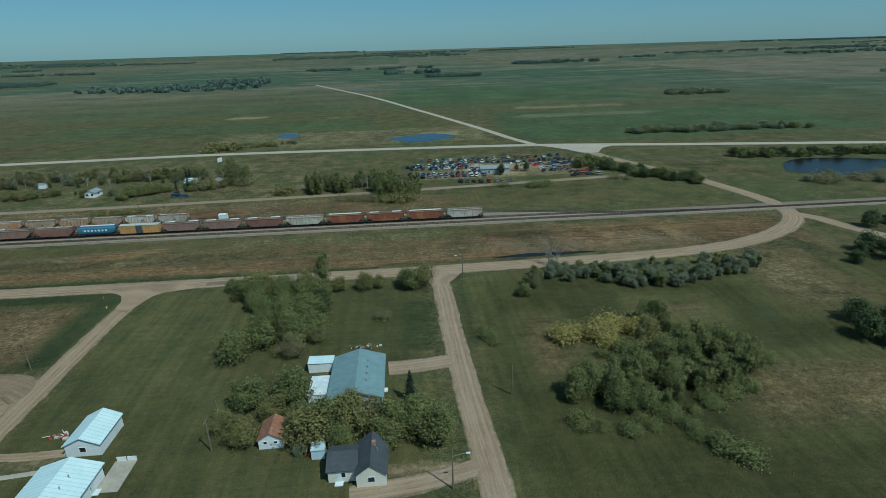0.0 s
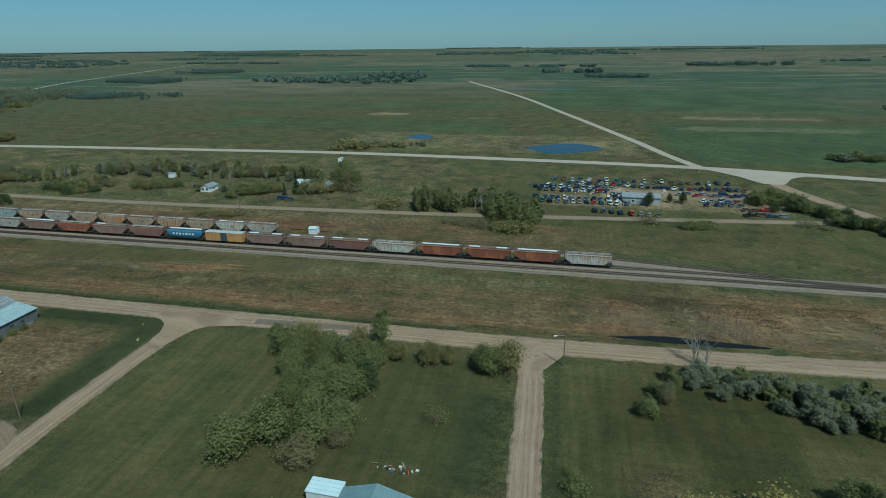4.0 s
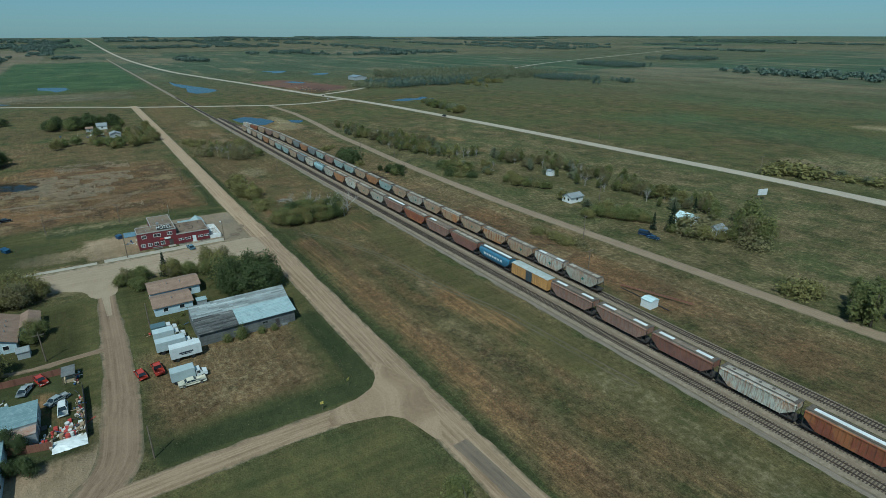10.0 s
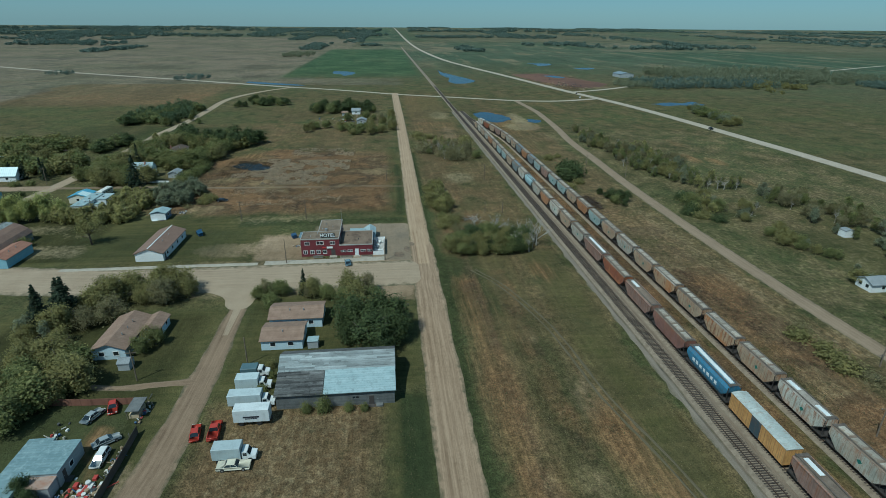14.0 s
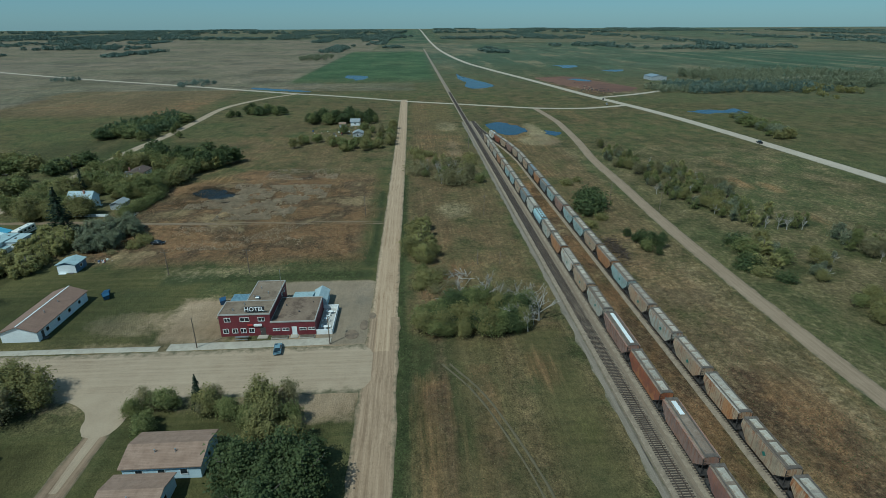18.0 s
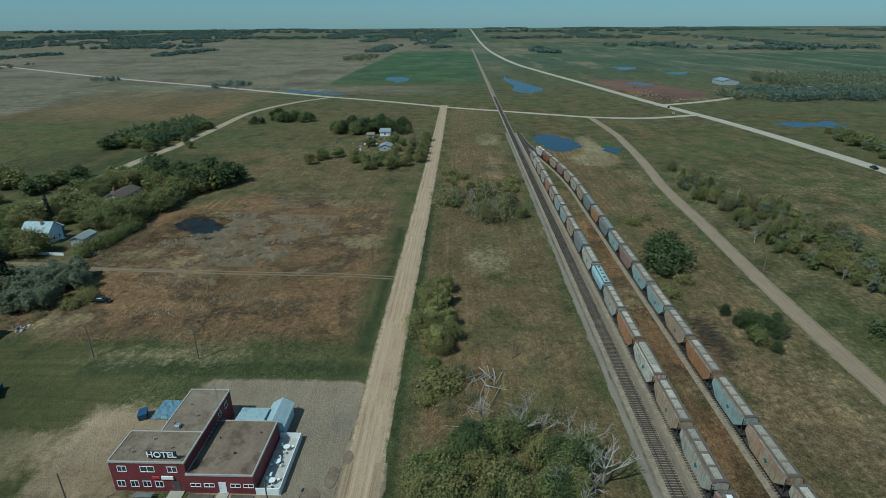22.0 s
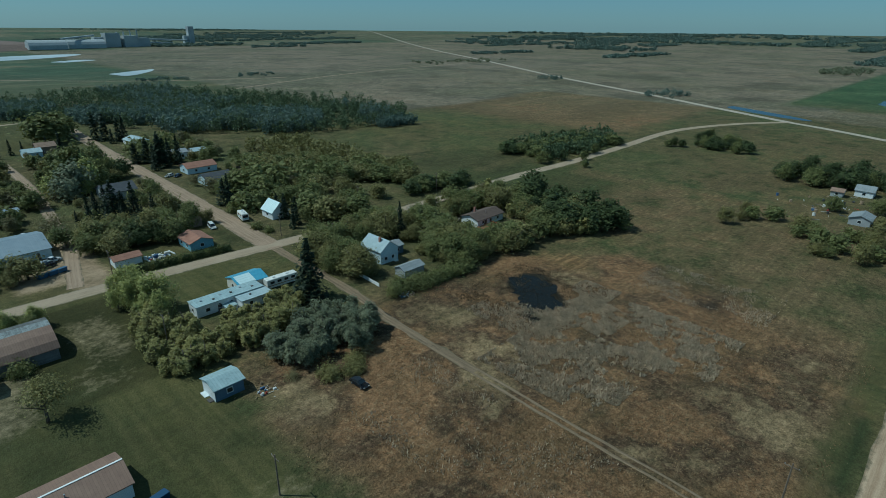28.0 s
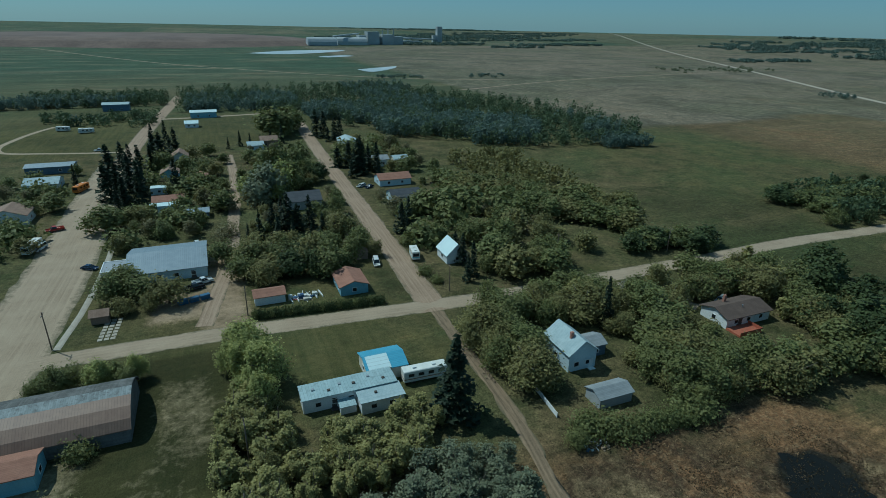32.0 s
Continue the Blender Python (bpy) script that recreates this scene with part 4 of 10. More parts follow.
def far_line(x):
    """The outer siding, bent in towards the others at both ends."""
    t = min(1.0, max(0.0, (-375 - x) / 135))
    u = min(1.0, max(0.0, (x - 8) / 84))
    return FAR_Y - (FAR_Y - SIDE_Y - 0.5) * t * t * (3 - 2 * t) - (FAR_Y - SIDE_Y - 0.3) * u


def track(name, x0, x1, line, label, near=None, dx=0.6):
    tr = thing(name, 0, 0, 0, 0, label, "railway track", kind="structure")
    xs = np.arange(x0, x1 + 0.1, 8 if x1 - x0 < 1500 else 24)
    g = Geo()
    rows = [[(x, line(x) - 2.3, -0.02), (x, line(x) - 1.45, 0.34), (x, line(x) + 1.45, 0.34), (x, line(x) + 2.3, -0.02)] for x in xs]
    for a, b in zip(rows[:-1], rows[1:]):
        g.poly(a + b, [(0, 4, 5, 1), (1, 5, 6, 2), (2, 6, 7, 3)])
    part("ballast_bed", g, BALLAST, tr, "grey crushed-stone ballast")
    for s in (-0.72, 0.72):
        g = Geo()
        for xa, xb in zip(xs[:-1], xs[1:]):
            ya, yb = line(xa) + s, line(xb) + s
            g.poly([(xa, ya - 0.05, 0.42), (xa, ya + 0.05, 0.42), (xa, ya + 0.05, 0.58), (xa, ya - 0.05, 0.58), (xb, yb - 0.05, 0.42), (xb, yb + 0.05, 0.42), (xb, yb + 0.05, 0.58), (xb, yb - 0.05, 0.58)],
                   [(0, 4, 5, 1), (1, 5, 6, 2), (2, 6, 7, 3), (3, 7, 4, 0)])
        part("rail", g, RAIL, tr)
    tie = Geo().cbox(-0.12, -1.3, 0.28, 0.12, 1.3, 0.46, 0.02).mesh("sleeper", SLEEPER)
    rest = Geo()
    rr = random.Random(5)
    for x in np.arange(x0, x1, dx):
        y = line(x) + rr.uniform(-0.06, 0.06)
        if near and near[0] <= x <= near[1]:
            o = part("sleeper", tie, SLEEPER, tr)
            o.location = (x, y, rr.uniform(-0.015, 0.01))
        elif x > -720:
            rest.box(x - 0.12, y - 1.3, 0.28, x + 0.12, y + 1.3, 0.455)
    tagged(part("sleeper_row", rest, SLEEPER, tr), kind="stuff")
    return tr


track("railway_track", -5200, 420, lambda x: MAIN_Y, "empty main railway track on grey ballast", (-205, -65), 0.55)
track("railway_track", -520, 132, side_line, "siding track under standing hopper cars", None, 0.6)
track("railway_track", -510, 84, far_line, "outer siding track with brownish sleepers", (-95, 20), 0.6)
strip("ballast_field", [(-520, 224), (-300, 224), (-150, 224), (0, 224), (200, 224.2), (420, 224.4)], 10.0, BALLAST_BED, "tan crushed-stone bed under the tracks", 0.05, rag=0.5, category="track bed")
strip("ballast_fan", [(20, 233.5), (45, 231.5), (75, 229.2)], 5.0, PALE_SHOULDER, "pale crushed stone between joining tracks", 0.06, rag=0.8, category="track bed", end_width=2.0)
strip("ballast_shoulder", [(-520, 218.9), (-300, 218.9), (-100, 218.9), (120, 219), (300, 219.2)], 1.5, PALE_SHOULDER, "pale grey ballast shoulder along the main track", 0.07, rag=1.2, category="track bed")

# ---- plants ----
def leaf_cards(rs, centres, normals, size, jitter=0.68):
    """One ragged three-cornered leaf spray at every centre."""
    n = len(centres)
    d = normals + rs.normal(0, jitter, (n, 3))
    d /= np.linalg.norm(d, axis=1)[:, None] + 1e-9
    ref = rs.normal(0, 1, (n, 3))
    u = np.cross(d, ref)
    u /= np.linalg.norm(u, axis=1)[:, None] + 1e-9
    w = np.cross(d, u)
    s = (size * 0.9 * rs.uniform(0.55, 1.25, n))[:, None]
    v = np.stack([centres - u * s * 1.1 - w * s * 0.5, centres + u * s * rs.uniform(0.6, 1.2, (n, 1)) - w * s * 0.6, centres + w * s * 1.2 - d * s * 0.3], 1).reshape(-1, 3)
    return v, np.arange(3 * n).reshape(-1, 3)


def fast_mesh(name, verts, faces, mat):
    me = bpy.data.meshes.new(name)
    k = faces.shape[1]
    me.vertices.add(len(verts))
    me.vertices.foreach_set("co", np.asarray(verts, float).ravel())
    me.loops.add(faces.size)
    me.loops.foreach_set("vertex_index", faces.ravel())
    me.polygons.add(len(faces))
    me.polygons.foreach_set("loop_start", np.arange(0, faces.size, k))
    me.update(calc_edges=True)
    me.materials.append(mat)
    return me


def crown_points(rs, lobes, per, low=0.0, heart=(0, 0, 2)):
    """Leaf places scattered softly about many branch ends (cx, cy, cz, r), facing out from the heart of the crown."""
    cs = []
    for cx, cy, cz, r in lobes:
        q = np.clip(rs.normal(0, 0.6, (per, 3)), -1.3, 1.3)
        cs.append(np.array([cx, cy, cz]) + q * r * np.array([1.2, 1.2, 1.55]))
    cs = np.concatenate(cs)
    cs = cs[cs[:, 2] > low]
    ns = cs - np.array(heart)
    ns /= np.linalg.norm(ns, axis=1)[:, None] + 1e-9
    ns[:, 2] += 0.38
    return cs, ns


def limbs(rs, h, r, reach, n, base=0.22):
    g = Geo()
    lean = rs.uniform(-0.04, 0.04, 2) * h
    g.beam((0, 0, -0.2), (lean[0], lean[1], h * 0.45), r, 7, r * 0.6)
    g.beam((lean[0], lean[1], h * 0.43), (lean[0] * 1.6, lean[1] * 1.6, h * 0.82), r * 0.6, 6, r * 0.2)
    for i in range(n):
        t = 2 * math.pi * (i + rs.uniform(0, 0.6)) / n
        z0 = h * rs.uniform(base, 0.5)
        z1 = z0 + h * rs.uniform(0.15, 0.38)
        q = reach * rs.uniform(0.5, 0.9)
        mid = (lean[0] + math.cos(t) * q * 0.5, lean[1] + math.sin(t) * q * 0.5, (z0 + z1) / 2 - 0.1)
        g.beam((lean[0] * 0.7, lean[1] * 0.7, z0), mid, r * 0.4, 5, r * 0.27)
        g.beam(mid, (math.cos(t) * q, math.sin(t) * q, z1), r * 0.27, 5, r * 0.1)
    return g


def broadleaf(seed, h, rad, mat, leaf=0.2, lobes=150, per=36, name="tree", low=0.08):
    """Unit tree: trunk with limbs and a lobed leafy crown."""
    rs = np.random.RandomState(seed)
    L = []
    leaders = [(rs.uniform(0, 2 * math.pi), rad * rs.uniform(0.2, 0.62), rs.uniform(0.62, 1.0), rs.uniform(0.45, 0.8)) for _ in range(6)] + [(0, 0, 1.0, 0.7)]
    for i in range(lobes):
        la, lq, top, spread = leaders[i % len(leaders)]
        z = rs.uniform(0.0, 1.0) ** 0.8
        env = math.sqrt(max(0.05, 1 - (2 * z - 0.7) ** 2 / 1.75)) * rad * spread
        t = rs.uniform(0, 2 * math.pi)
        q = env * math.sqrt(rs.uniform(0.05, 1)) * 0.9
        L.append((math.cos(la) * lq + math.cos(t) * q, math.sin(la) * lq + math.sin(t) * q, h * (low + 0.1 + (0.88 - low) * z * 0.88 * top), rad * rs.uniform(0.1, 0.28)))
    c, n = crown_points(rs, L, per, h * low * 0.6, (0, 0, h * 0.42))
    crown = fast_mesh("crown", *leaf_cards(rs, c, n, leaf), mat)
    return limbs(rs, h, 0.05 * h ** 0.8, rad, 6).mesh("trunk", TRUNK, True), crown


def bush_meshes(seed, h, rad, mat, leaf=0.175, lobes=50, per=50):
    rs = np.random.RandomState(seed)
    L = []
    for i in range(lobes):
        t, q = rs.uniform(0, 2 * math.pi), rad * math.sqrt(rs.uniform(0, 1)) * 0.75
        L.append((math.cos(t) * q, math.sin(t) * q, h * rs.uniform(0.25, 0.72) * (1 - 0.35 * q / rad), min(rad, h) * rs.uniform(0.3, 0.5)))
    c, n = crown_points(rs, L, per, 0.0, (0, 0, h * 0.2))
    g = Geo()
    for i in range(6):
        t = rs.uniform(0, 6.28)
        g.beam((rs.uniform(-.2, .2), rs.uniform(-.2, .2), -0.1), (math.cos(t) * rad * 0.5, math.sin(t) * rad * 0.5, h * 0.6), 0.05, 5, 0.02)
    return g.mesh("stem", TRUNK), fast_mesh("crown", *leaf_cards(rs, c, n, leaf), mat)


def spruce_meshes(seed, h, rad, tiers=18, per=84):
    rs = np.random.RandomState(seed)
    cs, ns = [], []
    for k in range(tiers):
        z = 0.06 + 0.93 * k / tiers
        R = rad * (1 - z) ** 0.8 * rs.uniform(0.85, 1.1)
        m = int(per * (0.35 + (1 - z)))
        t = rs.uniform(0, 2 * math.pi, m)
        spoke = np.floor(t / (2 * math.pi) * 9)
        q = R * (0.25 + 0.75 * np.sqrt(rs.uniform(0, 1, m))) * (0.75 + 0.3 * np.sin(spoke * 2.4 + k))
        cs.append(np.stack([np.cos(t) * q, np.sin(t) * q, h * z - q * 0.28 + rs.uniform(-0.15, 0.15, m)], 1))
        ns.append(np.stack([np.cos(t) * 0.5, np.sin(t) * 0.5, np.ones(m)], 1))
    cs.append(np.stack([rs.normal(0, 0.08, 14), rs.normal(0, 0.08, 14), rs.uniform(h * 0.92, h * 1.03, 14)], 1))
    ns.append(rs.normal(0, 1, (14, 3)))
    c, n = np.concatenate(cs), np.concatenate(ns)
    g = Geo().beam((0, 0, -0.2), (0, 0, h * 0.95), 0.17 + 0.008 * h, 7, 0.03)
    return g.mesh("trunk", TRUNK, True), fast_mesh("crown", *leaf_cards(rs, c, n, 0.36, 0.45), NEEDLE)


def bare_meshes(seed, h, rad):
    rs = np.random.RandomState(seed)
    g = Geo()

    def grow(p, d, ln, r, depth):
        q = p + d * ln
        g.beam(p, q, r, 5 if depth < 2 else 3, r * 0.62)
        if depth < 4:
            for _ in range(3 if depth else 4):
                nd = (d + Vector(rs.normal(0, 0.42, 3)) + Vector((0, 0, 0.12))).normalized()
                grow(q - d * ln * rs.uniform(0, 0.4), nd, ln * rs.uniform(0.55, 0.8), r * 0.55, depth + 1)
    grow(Vector((0, 0, -0.1)), Vector((0.05, 0.03, 1)).normalized(), h * 0.34, 0.17, 0)
    return g.mesh("trunk", GREYTWIG), None


PLANTS = {}


def kind_of_plant(key, maker, name, label, category, variants):
    PLANTS[key] = ([maker(i) for i in range(variants)], name, label, category)


kind_of_plant("green", lambda i: broadleaf(10 + i, 8.0, 3.6, LEAF_GREEN), "green_tree", "leafy green broadleaf tree with a rounded crown", "tree", 4)
kind_of_plant("olive", lambda i: broadleaf(30 + i, 8.0, 3.7, LEAF_OLIVE, 0.19, 150, 36), "olive_tree", "olive-yellow tree in thin spring leaf", "tree", 4)
kind_of_plant("fresh", lambda i: broadleaf(40 + i, 8.0, 2.9, LEAF_FRESH, 0.16, 150, 44), "fresh_tree", "tree in pale fresh green leaf", "tree", 2)
kind_of_plant("dark", lambda i: broadleaf(50 + i, 9.0, 3.6, LEAF_DARK, 0.2, 150, 38), "dark_tree", "dense dark green tree", "tree", 3)
kind_of_plant("grey", lambda i: broadleaf(60 + i, 6.0, 3.4, LEAF_GREY, 0.16, 150, 38, low=0.02), "silver_willow", "grey-green leafy willow thicket", "tree", 2)
kind_of_plant("poplar", lambda i: broadleaf(70 + i, 11.0, 2.6, LEAF_GREEN, 0.19, 140, 34), "poplar_tree", "tall slender poplar in light green leaf", "tree", 3)
kind_of_plant("sapling", lambda i: broadleaf(76 + i, 7.0, 1.6, LEAF_GREEN, 0.18, 50, 40, low=0.03), "sapling", "slender young tree in fresh green leaf", "tree", 4)
kind_of_plant("airy", lambda i: broadleaf(200 + i, 8.0, 4.0, LEAF_OLIVE, 0.17, 80, 30, low=0.36), "spreading_tree", "spreading tree in thin olive leaf above a bare trunk", "tree", 2)
kind_of_plant("osier", lambda i: broadleaf(210 + i, 6.0, 1.7, LEAF_OSIER, 0.17, 56, 36, low=0.02), "willow_bush", "upright willow in fresh olive-green leaf", "tree", 3)
kind_of_plant("sallow", lambda i: broadleaf(220 + i, 6.0, 1.6, LEAF_GREY, 0.14, 56, 38, low=0.02), "grey_willow", "upright grey-leaved willow stem", "tree", 3)
kind_of_plant("yellow", lambda i: bush_meshes(96 + i, 3.4, 2.2, LEAF_YELLOW), "yellow_bush", "yellow-green bush coming into leaf", "bush", 2)
kind_of_plant("budding", lambda i: broadleaf(80 + i, 8.0, 3.3, LEAF_BROWN, 0.155, 140, 32), "budding_tree", "brownish tree just coming into bud", "tree", 2)
kind_of_plant("bush", lambda i: bush_meshes(90 + i, 2.6, 2.4, LEAF_GREEN), "bush", "low green bush in rough grass", "bush", 3)
kind_of_plant("shrub", lambda i: bush_meshes(100 + i, 2.2, 2.4, LEAF_OLIVE), "olive_bush", "low olive-coloured bush in dry grass", "bush", 3)
kind_of_plant("twiggy", lambda i: bush_meshes(110 + i, 2.2, 2.3, LEAF_BROWN, 0.11, 36, 50), "twiggy_bush", "brown twiggy bush with few leaves", "bush", 2)
kind_of_plant("darkbush", lambda i: bush_meshes(120 + i, 2.6, 2.6, LEAF_DARK), "dark_bush", "dense dark green leafy bush", "bush", 2)
kind_of_plant("spruce", lambda i: spruce_meshes(130 + i, 14.0, 3.4), "spruce_tree", "dark green pointed spruce tree", "tree", 3)
kind_of_plant("bare", lambda i: bare_meshes(140 + i, 8.0, 3.0), "bare_tree", "leafless grey tree with bare branches", "tree", 2)
NATURAL = {"green": (8, 3.6), "olive": (8, 3.7), "fresh": (8, 2.9), "dark": (9, 3.6), "grey": (6, 3.4), "poplar": (11, 2.6), "sapling": (7, 1.6), "airy": (8, 4.0), "osier": (6, 1.7), "sallow": (6, 1.6), "yellow": (3.4, 2.2), "budding": (8, 3.3), "bush": (2.6, 2.4), "shrub": (2.2, 2.4), "twiggy": (2.2, 2.3), "darkbush": (2.6, 2.6), "spruce": (14, 3.4), "bare": (8, 3)}
prand = random.Random(11)


THIN = {}


def thinned(me):
    """A lighter crown for trees that stand far off."""
    if me.name not in THIN:
        a = np.empty(len(me.vertices) * 3)
        me.vertices.foreach_get("co", a)
        tri = a.reshape(-1, 3, 3)[::2]
        mid = tri.mean(1, keepdims=True)
        v = (mid + (tri - mid) * 1.3).reshape(-1, 3)
        THIN[me.name] = fast_mesh("crown", v, np.arange(len(v)).reshape(-1, 3), me.materials[0])
    return THIN[me.name]


def plant(key, x, y, h, wide=1.0, group=""):
    sets, name, label, category = PLANTS[key]
    trunk, crown = sets[prand.randrange(len(sets))]
    if crown and (y < 0 or x < -340 or y > 240):
        crown = thinned(crown)
    ob = new(name)
    ob.empty_display_size = 0.3
    s = h / NATURAL[key][0]
    ob.matrix_world = pose(x, y, 0, 0, 0, prand.uniform(0, 360)) @ Matrix.Diagonal((s * wide, s * wide, s, 1))
    tagged(ob, label, category, group)
    part("trunk" if category == "tree" else "stem", trunk, None, ob)
    if crown:
        part("crown", crown, None, ob)
    return ob


def joined(stems, name="tree_belt", label="belt of mixed trees and bushes"):
    """Trees that stand too close and far to be told apart, in one mesh for each leaf colour."""
    by = {}
    for key, x, y, h, wide in stems:
        trunk, crown = PLANTS[key][0][prand.randrange(len(PLANTS[key][0]))]
        me = crown or trunk
        if me.name not in VERTS:
            a = np.empty(len(me.vertices) * 3)
            me.vertices.foreach_get("co", a)
            VERTS[me.name] = a.reshape(-1, 3)
        s, t = h / NATURAL[key][0], prand.uniform(0, 6.28)
        v = VERTS[me.name] * np.array([s * wide, s * wide, s])
        v = v @ np.array([[math.cos(t), math.sin(t), 0], [-math.sin(t), math.cos(t), 0], [0, 0, 1]]) + np.array([x, y, 0])
        if crown:
            close = x > -270 and y < 320 and y > 40
            tri = v[: len(v) // 3 * 3].reshape(-1, 3, 3)[::2 if close else 4]
            mid = tri.mean(1, keepdims=True)
            by.setdefault(me.materials[0].name, []).append((mid + (tri - mid) * (1.3 if close else 1.9)).reshape(-1, 3))
    for k, vs in by.items():
        v = np.concatenate(vs)
        tagged(new(name, fast_mesh(name, v, np.arange(len(v)).reshape(-1, 3), bpy.data.materials[k])), label, "trees", kind="stuff")


VERTS = {}


def grove(keys, pts, h, wide=1.0, group="", far=False, label="clump of mixed trees"):
    """Trees at the given stems; far: joined into one clump."""
    stems = []
    for x, y in pts:
        stems.append((prand.choice(keys), x + prand.uniform(-0.4, 0.4), y + prand.uniform(-0.4, 0.4), h * prand.uniform(0.72, 1.35), wide * prand.uniform(0.9, 1.25)))
    if far:
        joined(stems, "tree_clump", label)
    else:
        for key, x, y, hh, ww in stems:
            plant(key, x, y, hh, ww, group)


def thicket(keys, x0, y0, x1, y1, n, h, wide=1.0, group=""):
    """A belt of n trees along the line from one end to the other."""
    ln = math.hypot(x1 - x0, y1 - y0)
    px, py = -(y1 - y0) / ln, (x1 - x0) / ln
    stems = []
    for i in range(n):
        t, q = (i + prand.uniform(0.1, 0.9)) / n, prand.gauss(0, min(4.5, ln / 10))
        stems.append((prand.choice(keys), x0 + (x1 - x0) * t + px * q, y0 + (y1 - y0) * t + py * q, h * prand.uniform(0.7, 1.3), wide * prand.uniform(1.1, 1.55)))
    joined(stems, "tree_belt", group.replace("trees", "belt of trees").replace("bushes", "belt of bushes") or "belt of mixed trees and bushes")

# trees of the first block: grove between the two roads, house trees, pasture clumps
G_GROVE, G_YARD, G_CLUMP, G_BELT = "trees of the roadside grove", "trees round the blue-roofed house", "trees of the pasture clump", "bushes of the pasture belt"
grove(["green"], [(-43, 122), (-38, 127), (-30, 128), (-26, 133), (-39, 137), (-33, 134), (-35, 141), (-28, 142), (-45, 148), (-37, 150), (-30, 150), (-41, 143)], 7.0, 1.2, G_GROVE)
grove(["budding"], [(-30, 122), (-25, 128)], 4.6, 1.3, G_GROVE)
grove(["green", "olive"], [(-45, 157), (-38, 156), (-48, 160), (-28, 157)], 7.2, 1.1, G_GROVE)
grove(["olive"], [(-22, 159), (-33, 160)], 7.0, 1.0, G_GROVE)
grove(["olive", "budding"], [(-14, 158), (-9, 159)], 5.6, 1.0, G_GROVE)
grove(["poplar"], [(-27, 162)], 9.0, 1.1, G_GROVE)
plant("bare", -35, 158, 8.5)
grove(["green", "olive"], [(0, 157), (3, 159), (-2, 160)], 7.4, 1.05, G_GROVE)
plant("twiggy", -8, 138, 2.6, 0.9)
grove(["green", "olive"], [(-33, 90), (-38, 94), (-36, 101), (-29, 97), (-23, 96), (-26, 102), (-18, 93), (-13, 92), (-20, 88), (-14, 87), (-24, 91)], 6.6, 1.15, G_YARD)
grove(["budding"], [(-9, 93), (-15, 97)], 6.0, 1.1, G_YARD)
grove(["green"], [(-3, 90), (1, 88), (4, 86), (0, 92), (-5, 87)], 6.4, 1.15, G_YARD)
plant("spruce", -1, 100, 7.5, 1.1, G_YARD)
plant("grey", -22, 86, 3.0, 0.9, G_YARD)
CLUMP_EDGE = [(29, 92), (40, 88), (56, 92), (72, 99), (81, 106), (74, 112), (60, 112), (46, 106), (34, 101)]


def inside(poly, x, y):
    k, hit = len(poly) - 1, False
    for q in range(len(poly)):
        (xa, ya), (xb, yb) = poly[q], poly[k]
        if (ya > y) != (yb > y) and x < (xb - xa) * (y - ya) / (yb - ya) + xa:
            hit = not hit
        k = q
    return hit


def fill(keys, poly, n, h, wide, group):
    """Young trees standing close together inside an outline."""
    xs, ys = [p[0] for p in poly], [p[1] for p in poly]
    put = 0
    while put < n:
        x, y = prand.uniform(min(xs), max(xs)), prand.uniform(min(ys), max(ys))
        if inside(poly, x, y):
            plant(prand.choice(keys), x, y, h * prand.uniform(0.75, 1.3), wide * prand.uniform(0.9, 1.3), group)
            put += 1


fill(["green", "green", "dark"], [(-50, 153), (-57, 163), (-46, 164), (-28, 152), (-23, 137), (-30, 129), (-40, 137), (-46, 146)], 16, 6.2, 1.15, G_GROVE)
fill(["sapling", "sapling", "sapling", "green"], CLUMP_EDGE, 84, 6.2, 0.92, G_CLUMP)
grove(["bush"], [(32, 88), (36, 86), (41, 85), (46, 86), (51, 88), (56, 89), (61, 91), (66, 94), (53, 82), (56, 79), (59, 76), (71, 96)], 1.6, 1.3, G_CLUMP)
grove(["yellow"], [(38, 121), (42, 122), (46, 121), (50, 124), (54, 125), (57, 123), (48, 118)], 4.0, 1.15, G_CLUMP)
grove(["olive", "green"], [(61, 126), (65, 126), (60, 122), (66, 122), (63, 129)], 5.2, 1.0, G_CLUMP)
grove(["sapling"], [(66, 117), (70, 118), (74, 114), (62, 117), (56, 117)], 4.6, 1.2, G_CLUMP)
grove(["shrub", "bush"], [(40, 108), (45, 112), (51, 113), (56, 115), (50, 109), (62, 114)], 2.2, 1.2, G_CLUMP)
grove(["bush"], [(53, 85), (56, 81), (50, 89), (19, 124), (18.5, 128), (20, 121), (78, 104), (82, 106), (44, 88), (52, 91), (60, 93), (70, 98), (36, 87)], 1.5, 1.2)
grove(["green", "budding"], [(34, 148), (38, 153), (41, 158), (36, 156)], 4.4, 1.0, G_BELT)
grove(["bare"], [(47, 170.5), (49.5, 168)], 8.5)
grove(["dark"], [(146, 158), (152, 163), (160, 160), (158, 168), (168, 166), (112, 113), (116, 109), (120, 116), (117, 121), (180, 192), (188, 194), (194, 188), (200, 197)], 6.4, 1.25, "", True)
# north of the railway
G_NORTH = "trees beside the frontage road"
fill(["sallow", "sallow", "sallow", "sapling"], [(38, 162), (40, 158), (54, 155), (68, 148.5), (79, 147.5), (96, 152), (113, 156), (117, 166), (91, 163), (60, 163), (45, 165)], 140, 4.0, 1.45, "willows in the pasture")
fill(["sapling", "sapling", "poplar"], [(-52, 280), (-30, 282), (-26, 290), (-34, 298), (-52, 294)], 22, 9.0, 0.85, G_NORTH)
